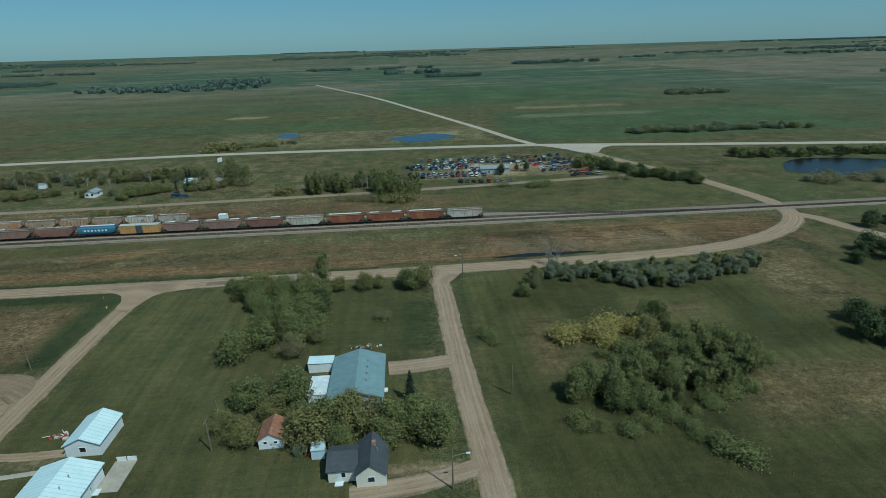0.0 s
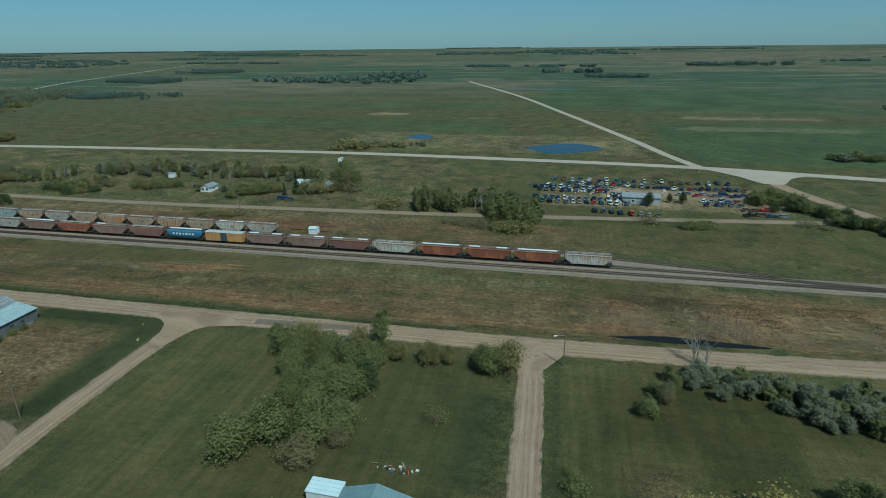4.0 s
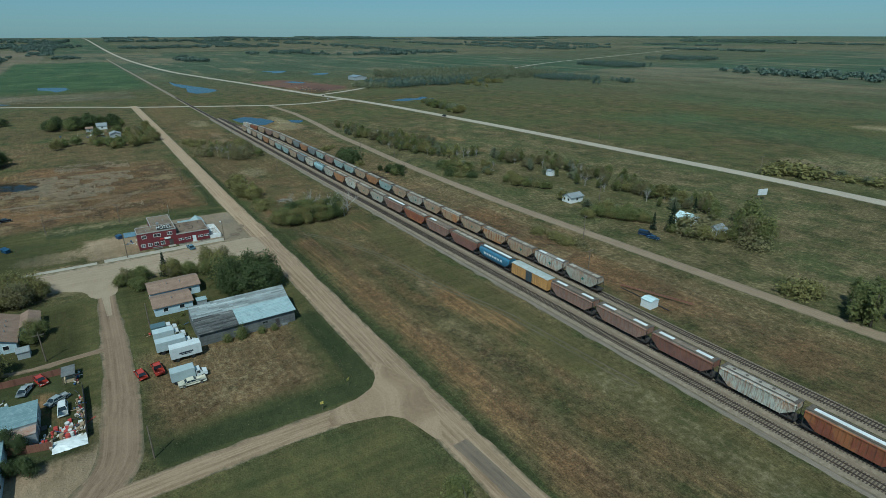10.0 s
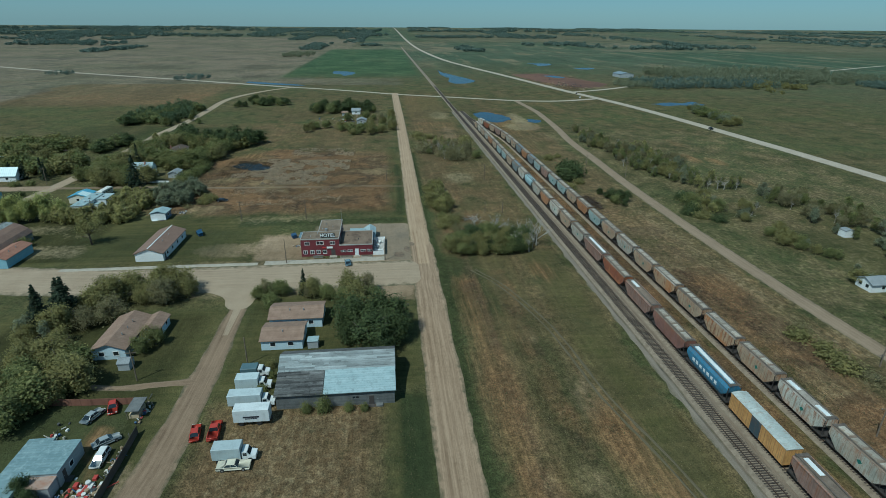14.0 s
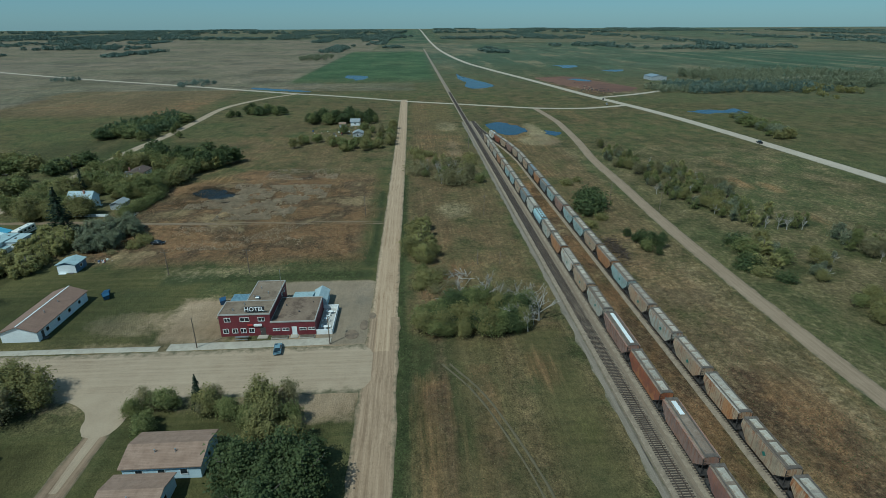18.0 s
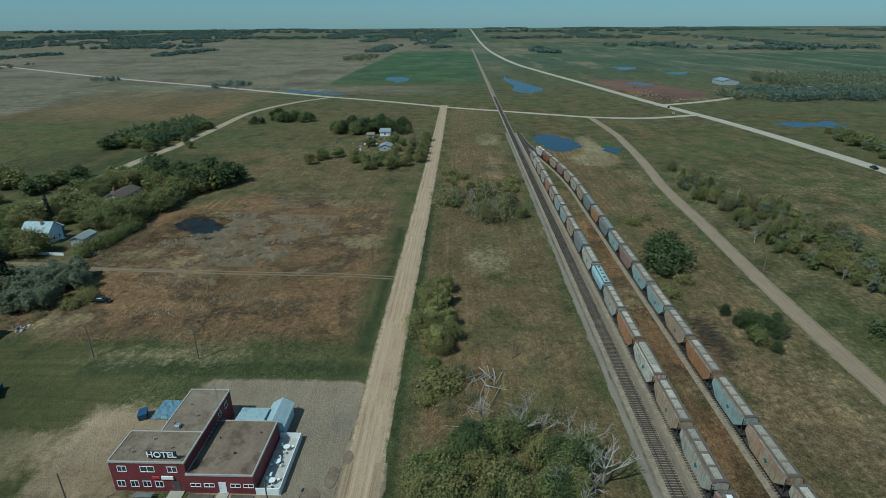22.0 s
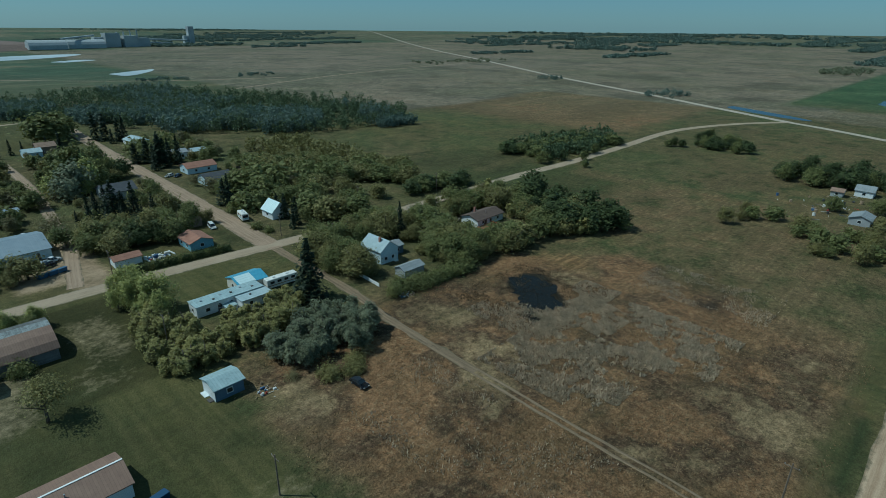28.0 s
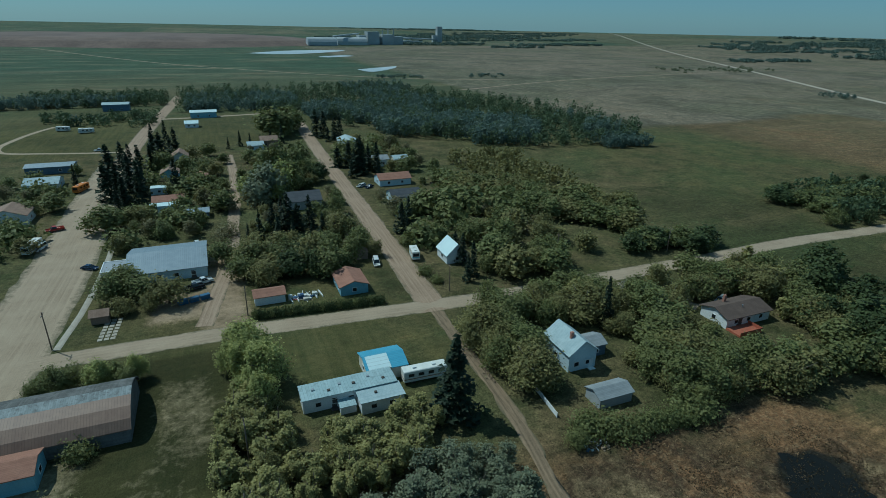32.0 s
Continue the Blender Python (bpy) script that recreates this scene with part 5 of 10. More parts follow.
fill(["sapling", "sapling", "bare"], [(-28, 284), (-8, 284), (-8, 296), (-26, 298)], 16, 8.6, 0.9, G_NORTH)
fill(["sapling", "green", "poplar"], [(-16, 264), (6, 268), (6, 280), (-4, 290), (-14, 284)], 20, 9.8, 0.95, G_NORTH)
grove(["twiggy", "shrub"], [(-22, 265), (-16, 263), (-10, 262), (-4, 261), (-27, 266), (-32, 268), (2, 262)], 3.0, 1.2, "", True)
grove(["green", "budding"], [(-95, 316), (-92, 319), (-97, 320)], 14.0, 0.85, "", True)
grove(["spruce"], [(-122, 299), (-118, 303)], 8.5, 1.0, "", True)
grove(["spruce"], [(-127, 331)], 8.0, 1.0, "", True)
grove(["olive", "green", "twiggy"], [(-116, 301), (-110, 303), (-105, 306), (-100, 308), (-98, 314), (-104, 312), (-112, 309), (-118, 310), (-108, 318), (-101, 322), (-92, 312)], 5.0, 1.2, "", True)
thicket(["olive", "green"], -150, 291, -128, 306, 14, 4.4, 1.2, G_NORTH)
thicket(["budding", "olive", "poplar"], -172, 340, -110, 332, 26, 5.6, 1.0, G_NORTH)
thicket(["budding", "poplar"], -262, 336, -170, 344, 34, 5.8, 1.0, G_NORTH)
grove(["green", "olive"], [(-201, 297), (-197, 300), (-192, 303), (-205, 302), (-210, 299), (-188, 307), (-214, 304)], 4.8, 1.35, "", True)
fill(["poplar", "sallow", "bare", "osier", "sapling", "budding"], [(-428, 294), (-375, 286), (-322, 286), (-301, 290), (-281, 296), (-270, 309), (-263, 317), (-268, 325), (-311, 321), (-346, 319), (-384, 306)], 112, 5.4, 1.15, G_NORTH)
fill(["olive", "green"], [(-372, 288), (-322, 288), (-300, 294), (-282, 304), (-290, 316), (-340, 314), (-376, 300)], 30, 4.6, 1.2, G_NORTH)
fill(["olive", "osier", "sallow", "green"], [(-257, 287), (-262, 296), (-259, 303), (-246, 300), (-233, 294), (-240, 284)], 16, 4.6, 1.3, G_NORTH)
fill(["olive", "bare", "sallow"], [(-254, 320), (-246, 320), (-226, 304), (-222, 299), (-232, 299), (-242, 308)], 10, 4.0, 1.2, G_NORTH)
fill(["bare", "bare", "poplar", "budding", "sallow"], [(-262, 324), (-200, 321), (-150, 324), (-112, 328), (-112, 340), (-200, 346), (-262, 336)], 62, 6.2, 1.1, G_NORTH)
fill(["olive", "sallow", "green"], [(-212, 297), (-180, 295), (-150, 296), (-128, 300), (-130, 312), (-160, 306), (-205, 306)], 20, 4.2, 1.3, G_NORTH)
grove(["dark", "green"], [(-252, 257), (-256, 260), (-248, 259), (-260, 258), (-254, 263)], 4.2, 1.2)
grove(["shrub", "darkbush"], [(-236, 281), (-231, 284), (-240, 285), (-226, 288), (-256, 290), (-248, 293), (-251, 297)], 2.6, 1.3)
grove(["dark", "dark", "darkbush"], [(-289, 247), (-295, 250), (-303, 255), (-305, 258), (-313, 256), (-299, 257), (-307, 250), (-315, 259)], 4.6, 1.1)
grove(["dark"], [(-265, 255), (-259, 256), (-255, 258), (-261, 262), (-262, 267)], 4.0, 1.2)
grove(["shrub"], [(-334, 252), (-341, 259), (-284, 252), (-276, 245)], 2.0, 1.1)
grove(["twiggy", "shrub"], [(-134, 261), (-129, 260), (-138, 262), (-143, 259), (-147, 262), (-125, 263)], 2.0, 1.3)
grove(["shrub", "twiggy"], [(-63, 286), (-61, 289), (-65, 284)], 3.2, 1.0)
grove(["bush", "twiggy"], [(70, 277), (74, 279), (66, 276), (52, 282), (120, 284), (114, 287)], 2.4, 1.4)
thicket(["green", "dark"], 106, 330, 150, 268, 34, 5.0, 1.2, "trees near the curve")
grove(["dark"], [(55.4, 309), (65.7, 316), (71.4, 316)], 7.0, 0.8, "trees of the scrapyard")
grove(["green"], [(116, 322), (119, 318), (112, 326)], 6.0, 1.0)
thicket(["grey", "budding", "shrub"], -150, 436, -85, 450, 16, 3.6, 1.3, "bushes beyond the highway")
thicket(["grey", "green"], 180, 436, 330, 432, 40, 5.0, 1.3, "bushes beyond the highway")
thicket(["green", "dark"], 206, 330, 330, 318, 34, 5.0, 1.2, "trees round the grey pond")
thicket(["grey", "twiggy"], 205, 262, 300, 262, 20, 3.4, 1.3, "trees round the grey pond")
thicket(["grey", "green", "olive"], -520, 440, -430, 424, 36, 5.4, 1.2, "bushes beyond the highway")
# second block: barn, paired houses, bungalow, scrub by the railway
G_BARN, G_BUNG, G_SCRUB = "trees behind the old barn", "trees round the bungalow", "scrub between road and railway"
grove(["dark"], [(-150, 150), (-153, 155), (-150, 160), (-156, 151), (-158, 157), (-154, 162), (-147, 155), (-160, 161)], 8.4, 1.1, G_BARN)
grove(["olive", "green"], [(-175, 143), (-172, 148), (-168, 151), (-177, 138), (-172, 155), (-166, 157), (-163, 150), (-176, 150)], 6.2, 1.1, G_BARN)
grove(["spruce"], [(-178, 136)], 7.5, 1.0, G_BARN)
grove(["olive", "green"], [(-173, 127), (-176, 124), (-170, 129)], 4.6, 1.1, G_BARN)
grove(["bush"], [(-126, 143), (-126, 146.5)], 2.2, 0.55)
grove(["bush", "shrub"], [(-126, 154.5), (-126, 151), (-134, 133), (-138, 134), (-142, 133), (-146, 136)], 1.2, 0.7)
grove(["spruce", "spruce"], [(-168, 72), (-172, 75), (-170, 78)], 10.0, 1.5, G_BUNG)
grove(["olive", "olive", "budding"], [(-176, 80), (-179, 84), (-174, 86), (-181, 90), (-177, 94), (-180, 98), (-175, 100), (-184, 101), (-179, 104), (-172, 80), (-186, 95)], 7.0, 1.15, G_BUNG)
grove(["budding", "olive"], [(-158, 74), (-162, 79), (-157, 82), (-164, 85), (-153, 78), (-166, 90)], 6.0, 1.2, G_BUNG)
grove(["olive", "olive", "green"], [(-146, 80), (-141, 84), (-136, 87), (-133, 92), (-138, 94), (-143, 90), (-130, 85), (-135, 80), (-148, 86), (-128, 79), (-140, 76), (-126, 88)], 6.4, 1.25, G_BUNG)
grove(["green"], [(-151, 103), (-154, 105)], 4.6, 0.9, G_BUNG)
grove(["dark", "budding"], [(-108.8, 101.2), (-107.4, 103)], 5.2, 0.9)
grove(["dark"], [(-104, 95.5)], 4.4, 0.9)
grove(["green", "dark"], [(-101, 101), (-98, 98), (-99, 104)], 3.6, 1.2)
grove(["green", "olive"], [(-204, 181), (-203, 186), (-202, 191), (-202, 196), (-203, 201), (-206, 206), (-209, 184), (-209, 190), (-209, 196), (-212, 202), (-215, 187), (-216, 194), (-213, 208), (-205, 194), (-210, 205), (-219, 199)], 5.6, 1.1, G_SCRUB)
grove(["bare"], [(-216, 207), (-219, 203), (-222, 192), (-213, 209), (-220, 207), (-224, 200), (-218, 198), (-209, 209)], 7.6, 1.1, G_SCRUB)
grove(["twiggy", "shrub", "bush"], [(-226, 185), (-230, 190), (-224, 198), (-233, 184), (-238, 187), (-229, 181), (-224, 205), (-241, 182)], 2.2, 1.2, G_SCRUB)
fill(["dark", "green", "dark"], [(-202, 182), (-202, 205), (-211, 210), (-221, 201), (-219, 187), (-210, 181)], 24, 5.2, 1.3, G_SCRUB)
grove(["bare"], [(-206, 209), (-208, 211), (-211, 208), (-214, 211), (-203, 207), (-205, 203)], 8.0, 1.2, G_SCRUB)
grove(["olive"], [(-253, 181), (-257, 182), (-262, 181), (-268, 182), (-272, 181), (-249, 182), (-246, 184)], 4.0, 1.1, G_SCRUB)
grove(["green", "twiggy"], [(-359, 182), (-354, 186), (-348, 192), (-352, 197), (-345, 205), (-349, 210), (-362, 196), (-342, 212), (-368, 186), (-338, 199), (-357, 205), (-372, 200)], 4.8, 1.15, G_SCRUB)
fill(["osier", "osier", "olive"], [(-246, 179), (-278, 179), (-279, 184), (-262, 186.5), (-246, 185)], 26, 5.6, 1.1, G_SCRUB)
fill(["sapling", "osier", "bare"], [(-343, 207), (-351, 192), (-362, 182), (-390, 185), (-386, 199), (-366, 214)], 22, 4.8, 1.1, G_SCRUB)
grove(["bare", "bare", "budding"], [(-350, 203), (-345, 198), (-341, 193), (-355, 192), (-348, 207), (-338, 196), (-344, 202)], 7.0, 1.1, G_SCRUB)
grove(["shrub", "olive"], [(-400, 189), (-392, 212), (-385, 205), (-378, 210), (-408, 182), (-395, 183)], 2.8, 1.2, G_SCRUB)
# marsh edge and beyond
G_FARM = "trees round the far farmhouse"
grove(["olive", "green"], [(-431, 130), (-424, 143), (-430, 150), (-436, 158), (-441, 112), (-446, 119), (-428, 137), (-440, 145), (-448, 150), (-470, 160), (-455, 158), (-425, 155), (-462, 150)], 5.4, 1.3, "", True)
grove(["dark"], [(-528, 118), (-534, 128), (-540, 140), (-530, 137), (-546, 146), (-552, 108), (-545, 118), (-522, 130), (-538, 110), (-518, 124), (-550, 130), (-526, 144)], 8.0, 1.25, "", True)
grove(["dark"], [(-575, 48), (-574, 58), (-580, 66), (-586, 44), (-566, 52), (-590, 55), (-570, 72)], 5.5, 1.5, "", True)
thicket(["dark", "green"], -466, -30, -540, 4, 40, 6.0, 1.35, "trees by the loop road")
thicket(["dark", "green"], -520, -36, -470, -10, 18, 5.6, 1.35, "trees by the loop road")
fill(["dark", "dark", "green"], [(-510, 102), (-514, 132), (-516, 152), (-538, 156), (-536, 102)], 26, 7.4, 1.1, G_FARM)
fill(["olive", "green"], [(-418, 126), (-414, 158), (-440, 160), (-446, 128)], 16, 5.2, 1.1, G_FARM)
grove(["olive", "green", "budding"], [(-492, 166), (-482, 165), (-473, 166), (-464, 165), (-455, 166), (-444, 165), (-434, 166), (-486, 158), (-478, 152), (-468, 158), (-428, 107), (-436, 110), (-447, 108), (-476, 132), (-484, 146)], 5.6, 1.15, G_FARM)
fill(["dark", "green"], [(-556, 28), (-562, 73), (-590, 68), (-606, 32)], 26, 5.4, 1.15, "trees by the loop road")
fill(["dark", "green"], [(-466, -26), (-453, 26), (-480, 24), (-555, -22), (-540, -40)], 26, 5.6, 1.15, "trees by the loop road")
G_HOUSE8 = "trees round the brown-roofed house"
grove(["dark"], [(-389, 80), (-383, 76), (-378, 70), (-395, 74), (-400, 66), (-392, 62), (-404, 56), (-398, 50), (-408, 46), (-404, 38), (-410, 32), (-396, 40), (-388, 68), (-402, 74), (-394, 82), (-386, 60)], 9.0, 1.3, "", True, "dark trees round the bungalow")
grove(["green", "olive"], [(-348, 60), (-354, 63), (-378, 60), (-342, 56), (-374, 72), (-349, 68), (-382, 52), (-384, 44), (-378, 36), (-372, 30), (-386, 34), (-392, 26), (-362, 28), (-354, 32), (-348, 36), (-344, 44), (-346, 50)], 7.2, 1.25, G_HOUSE8)
G_HOUSE9 = "trees round the two-storey house"
grove(["green", "olive"], [(-300, 30), (-304, 34), (-306, 41), (-303, 48), (-311, 24), (-317, 22), (-322, 26), (-328, 30), (-333, 38), (-336, 46), (-334, 54), (-340, 54), (-338, 62), (-330, 60), (-306, 28), (-299, 40), (-342, 40), (-336, 30), (-331, 24), (-344, 30), (-326, 64), (-310, 18), (-346, 24), (-324, 20)], 7.6, 1.25, G_HOUSE9)
fill(["green", "olive", "green"], [(-324, 49), (-340, 45), (-354, 52), (-350, 68), (-334, 68), (-326, 62)], 18, 7.0, 1.15, G_HOUSE9)
fill(["green", "olive"], [(-304, 17), (-345, 17), (-388, 16), (-388, 32), (-376, 30), (-350, 33), (-324, 33), (-308, 29)], 36, 6.6, 1.15, G_HOUSE8)
fill(["green", "olive"], [(-374, 48), (-396, 42), (-402, 68), (-384, 76), (-372, 66)], 22, 7.0, 1.15, G_HOUSE8)
grove(["bush"], [(-305, 64), (-309, 66), (-313, 66.5), (-317, 66), (-321, 67)], 2.8, 1.0, G_HOUSE9)
fill(["olive", "green"], [(-297, 20), (-308, 18), (-309, 34), (-301, 50), (-297.5, 40)], 12, 7.2, 1.15, G_HOUSE9)
fill(["dark", "green"], [(-376, 50), (-394, 56), (-394, 82), (-378, 78)], 12, 7.6, 1.2, G_HOUSE8)
plant("spruce", -331, 33, 13, 0.9, G_HOUSE9)
plant("bare", -341, 26, 9.5)
grove(["bush", "green"], [(-300, 66), (-322, 68), (-326, 66)], 3.0, 1.3, G_HOUSE9)
plant("spruce", -283.5, 50.5, 17.0, 1.5)
G_MARSH = "willow thicket beside the trailer home"
grove(["fresh"], [(-249, 31), (-248, 25), (-250, 20), (-247, 16.5), (-245.5, 21), (-251, 36), (-252, 28)], 8.6, 0.95, G_MARSH)
fill(["osier"], [(-256, 49), (-281, 49.5), (-283, 55), (-268, 62), (-254, 63), (-243, 61), (-243, 40), (-247, 30), (-252, 36)], 104, 5.2, 1.2, G_MARSH)
grove(["olive"], [(-262, 54), (-274, 54), (-250, 54), (-247, 44)], 5.0, 1.0, G_MARSH)
fill(["sallow"], [(-262, 67), (-274, 63), (-287, 66), (-287, 76), (-277, 81), (-264, 80)], 76, 5.8, 1.15, G_MARSH)
grove(["spruce", "dark"], [(-284, 62)], 4.0, 0.9)
grove(["shrub", "twiggy"], [(-267, 84), (-271, 86), (-261, 79), (-274, 83), (-278, 82)], 1.6, 1.1)
plant("airy", -222, 59.5, 9.4, 1.1)
plant("airy", -155, 103, 5.0, 0.8, G_BUNG)
grove(["green", "fresh"], [(-222, 19), (-217, 17.5), (-213, 19), (-227, 20), (-229, 17.5), (-225, 16.5)], 6.4, 1.05, "trees beside the long shed")
plant("bush", -222, 38, 2.8, 1.0)
# the village
G_TOWN = "village trees"
grove(["fresh", "grey", "poplar"], [(-262, -95), (-266, -101), (-258, -103), (-270, -97), (-264, -108), (-272, -105)], 13.0, 1.0, "", True, "cluster of tall pale village trees")
grove(["poplar", "green"], [(-270, -124), (-276, -122), (-281, -130), (-286, -138), (-288, -150), (-280, -146), (-272, -138), (-268, -146), (-278, -116), (-284, -122)], 15.0, 0.85, "", True, "cluster of tall village trees")
grove(["poplar", "green"], [(-291, -234), (-287, -243), (-284, -236), (-280, -240), (-292, -246)], 15.0, 1.3, "", True, "cluster of tall village trees")
grove(["spruce"], [(-313, -224), (-309, -231), (-310, -143), (-311, -128), (-305, -145), (-207, -117), (-210, -122), (-214, -129), (-216, -154), (-220, -165), (-205, -143), (-208, -184), (-206, -174), (-212, -140), (-224, -176), (-219, -186)], 13.5, 1.35, "", True, "cluster of village spruces")
grove(["spruce"], [(-267, -62), (-269, -59), (-272, -59), (-276, -61), (-264, -64), (-305, -45), (-314, -13), (-314, -19)], 10.5, 1.35, G_TOWN)
grove(["green", "olive", "green"], [(-252, -36), (-255, -29), (-260, -31), (-271, -25), (-274, -18), (-280, -23), (-285, -29), (-282, -44), (-266, -36), (-264, -40), (-256, -42), (-274, -34), (-248, -38), (-277, -40)], 8.0, 1.2, G_TOWN)
grove(["green", "olive"], [(-346, -60), (-358, -65), (-360, -53), (-323, -13), (-336, -21), (-326, 1), (-340, -4), (-346, -12), (-352, -20), (-332, -26), (-344, -34), (-352, -44), (-362, -40), (-356, -10), (-336, 2)], 8.0, 1.3, "", True, "cluster of village trees")
grove(["olive", "green", "budding"], [(-223, -85), (-212, -78), (-218, -57), (-226, -69), (-211, -94), (-244, -98), (-248, -92), (-242, -126), (-309, -66), (-308, -81), (-319, -65), (-235, -158), (-226, -164), (-230, -82), (-246, -110), (-252, -88), (-240, -76)], 7.5, 1.25, "", True, "cluster of village trees")
grove(["green", "olive"], [(-224, -13), (-229, -14), (-219, -22), (-226, -20), (-233, -16), (-222, -27)], 6.4, 1.2, G_TOWN)
grove(["green"], [(-220, -76), (-226, -70), (-230, -66), (-215, -82)], 6.0, 1.2, G_TOWN)
grove(["spruce"], [(-212, -104), (-214, -110), (-211, -117), (-220, -120), (-219, -112), (-232, -120), (-218, -206), (-226, -205), (-223, -230), (-217, -214), (-229, -196)], 13.0, 1.0, "", True, "cluster of village trees")
grove(["poplar", "green"], [(-258, -113), (-263, -106), (-268, -102), (-273, -100), (-278, -105), (-266, -115), (-274, -112), (-262, -98)], 9.5, 0.9, "", True, "cluster of village trees")
grove(["dark", "green"], [(-284, -146), (-280, -138), (-288, -132), (-276, -132), (-292, -122)], 9.0, 1.3, "", True, "cluster of village trees")
grove(["spruce"], [(-255, -53), (-259, -51), (-264, -50), (-269, -48), (-274, -45), (-278, -44), (-262, -56), (-270, -54)], 9.0, 0.95, G_TOWN)
grove(["green", "olive", "dark"], [(-256, -30), (-260, -25), (-265, -22), (-270, -20), (-275, -24), (-262, -32), (-270, -30), (-254, -36), (-258, -18), (-278, -34), (-252, -24)], 7.4, 1.25, G_TOWN)
grove(["olive", "green"], [(-287, -35), (-290, -28), (-283, -30), (-286, -60), (-282, -66), (-288, -72)], 6.0, 1.1, G_TOWN)
grove(["twiggy", "olive"], [(-289, -55), (-285, -50), (-250, -62), (-247, -58), (-258, -64)], 4.4, 1.2, G_TOWN)
grove(["spruce"], [(-309, -130), (-313, -127), (-317, -133), (-311, -138), (-320, -128), (-306, -122), (-316, -142), (-313, -210), (-318, -215), (-322, -219), (-309, -50), (-310, -1), (-313, -4)], 12.0, 1.0, "", True, "cluster of village trees")
grove(["green", "olive"], [(-318, -6), (-323, -1), (-331, -2), (-336, -5), (-327, -10), (-322, -14), (-330, -16), (-340, -12), (-312, -60), (-316, -64), (-322, -30), (-330, -34), (-338, -30), (-346, -22), (-342, -40), (-352, -32)], 6.4, 1.2, G_TOWN)
thicket(["olive", "green"], -346, -95, -384, -20, 42, 6.6, 1.3, "trees behind the village")
thicket(["green", "olive"], -360, -90, -398, -36, 30, 6.4, 1.3, "trees behind the village")
thicket(["dark", "green"], -372, -8, -398, 4, 14, 6.0, 1.2, "trees behind the village")
grove(["twiggy"], [(-330, -64), (-336, -62), (-342, -60), (-348, -58), (-326, -67)], 3.2, 1.2, "purple-brown lilac hedge row")
grove(["green"], [(-296, -258), (-300, -264), (-292, -262), (-298, -252)], 12.0, 1.1, "", True, "cluster of village trees")
grove(["spruce"], [(-262, -212), (-268, -214), (-274, -215), (-280, -213), (-286, -214), (-256, -206)], 8.0, 0.9, "", True, "cluster of village trees")
grove(["green", "olive"], [(-238, -160), (-243, -150), (-248, -145), (-240, -136), (-246, -128), (-250, -118), (-238, -186), (-246, -190), (-228, -150), (-252, -170), (-234, -106), (-243, -100), (-330, -120), (-336, -128), (-330, -150), (-340, -156), (-326, -170), (-334, -182), (-338, -195), (-330, -205), (-346, -120)], 6.4, 1.2, "", True, "cluster of village trees")
grove(["green", "budding", "olive"], [(-190, -110), (-184, -106), (-178, -112), (-186, -118), (-174, -104), (-170, -128), (-180, -130), (-186, -76), (-178, -80), (-192, -64), (-170, -90)], 6.0, 1.25, "", True, "cluster of village trees")
plant("spruce", -191, -148, 9, 1.0, G_TOWN)
joined([("darkbush" if i % 3 else "bush", -252.5 - i * 1.35, 0.2 + i * 0.12, 2.0, 0.62) for i in range(24)], "hedge", "clipped dark hedge along the cross street")
grove(["bush"], [(-204 - i * 5, 0) for i in range(0)] + [(-300, -10), (-302, -4), (-303, -34), (-306, -40)], 2.0, 1.0)


def far_woods(name, x0, y0, x1, y1, n, h, mat, label, rad=5.0, seed=0, poly=None):
    """A distant wood: many slim leafy crowns joined into one sheet of foliage."""
    rs = np.random.RandomState(900 + seed)
    vs, qs, o = [], [], 0
    close = rad < 9
    if close:
        n, rad = int(n * 2.4), rad * 0.56
    for i in range(n):
        x, y = rs.uniform(x0, x1), rs.uniform(y0, y1)
        if noise.noise((x * 0.012, y * 0.012, seed)) < (-0.22 if poly is None else -0.5) or (poly and not inside(poly, x, y)):
            continue
        hh = h * rs.uniform(0.7, 1.25)
        m = 60
        d = rs.normal(0, 1, (m, 3))
        d /= np.linalg.norm(d, axis=1)[:, None]
        c = np.array([x, y, hh * 0.52]) + d * np.array([rad, rad, hh * 0.48]) * rs.uniform(0.6, 1.1, (m, 1))
        c[:, 2] += land_z(x, y)
        v, q = leaf_cards(rs, c, d, rad * (0.27 if close else 0.3))
        vs.append(v)
        qs.append(q + o)
        o += len(v)
    if vs:
        tagged(new(name, fast_mesh(name, np.concatenate(vs), np.concatenate(qs), mat)), label, "wood", kind="stuff")


def woods(*rows):
    for i, (x0, y0, x1, y1, n, h, mat, rad) in enumerate(rows):
        far_woods("distant_wood", x0, y0, x1, y1, n, h, mat, "distant dark wood on the plain", rad, i + int(abs(x0)))


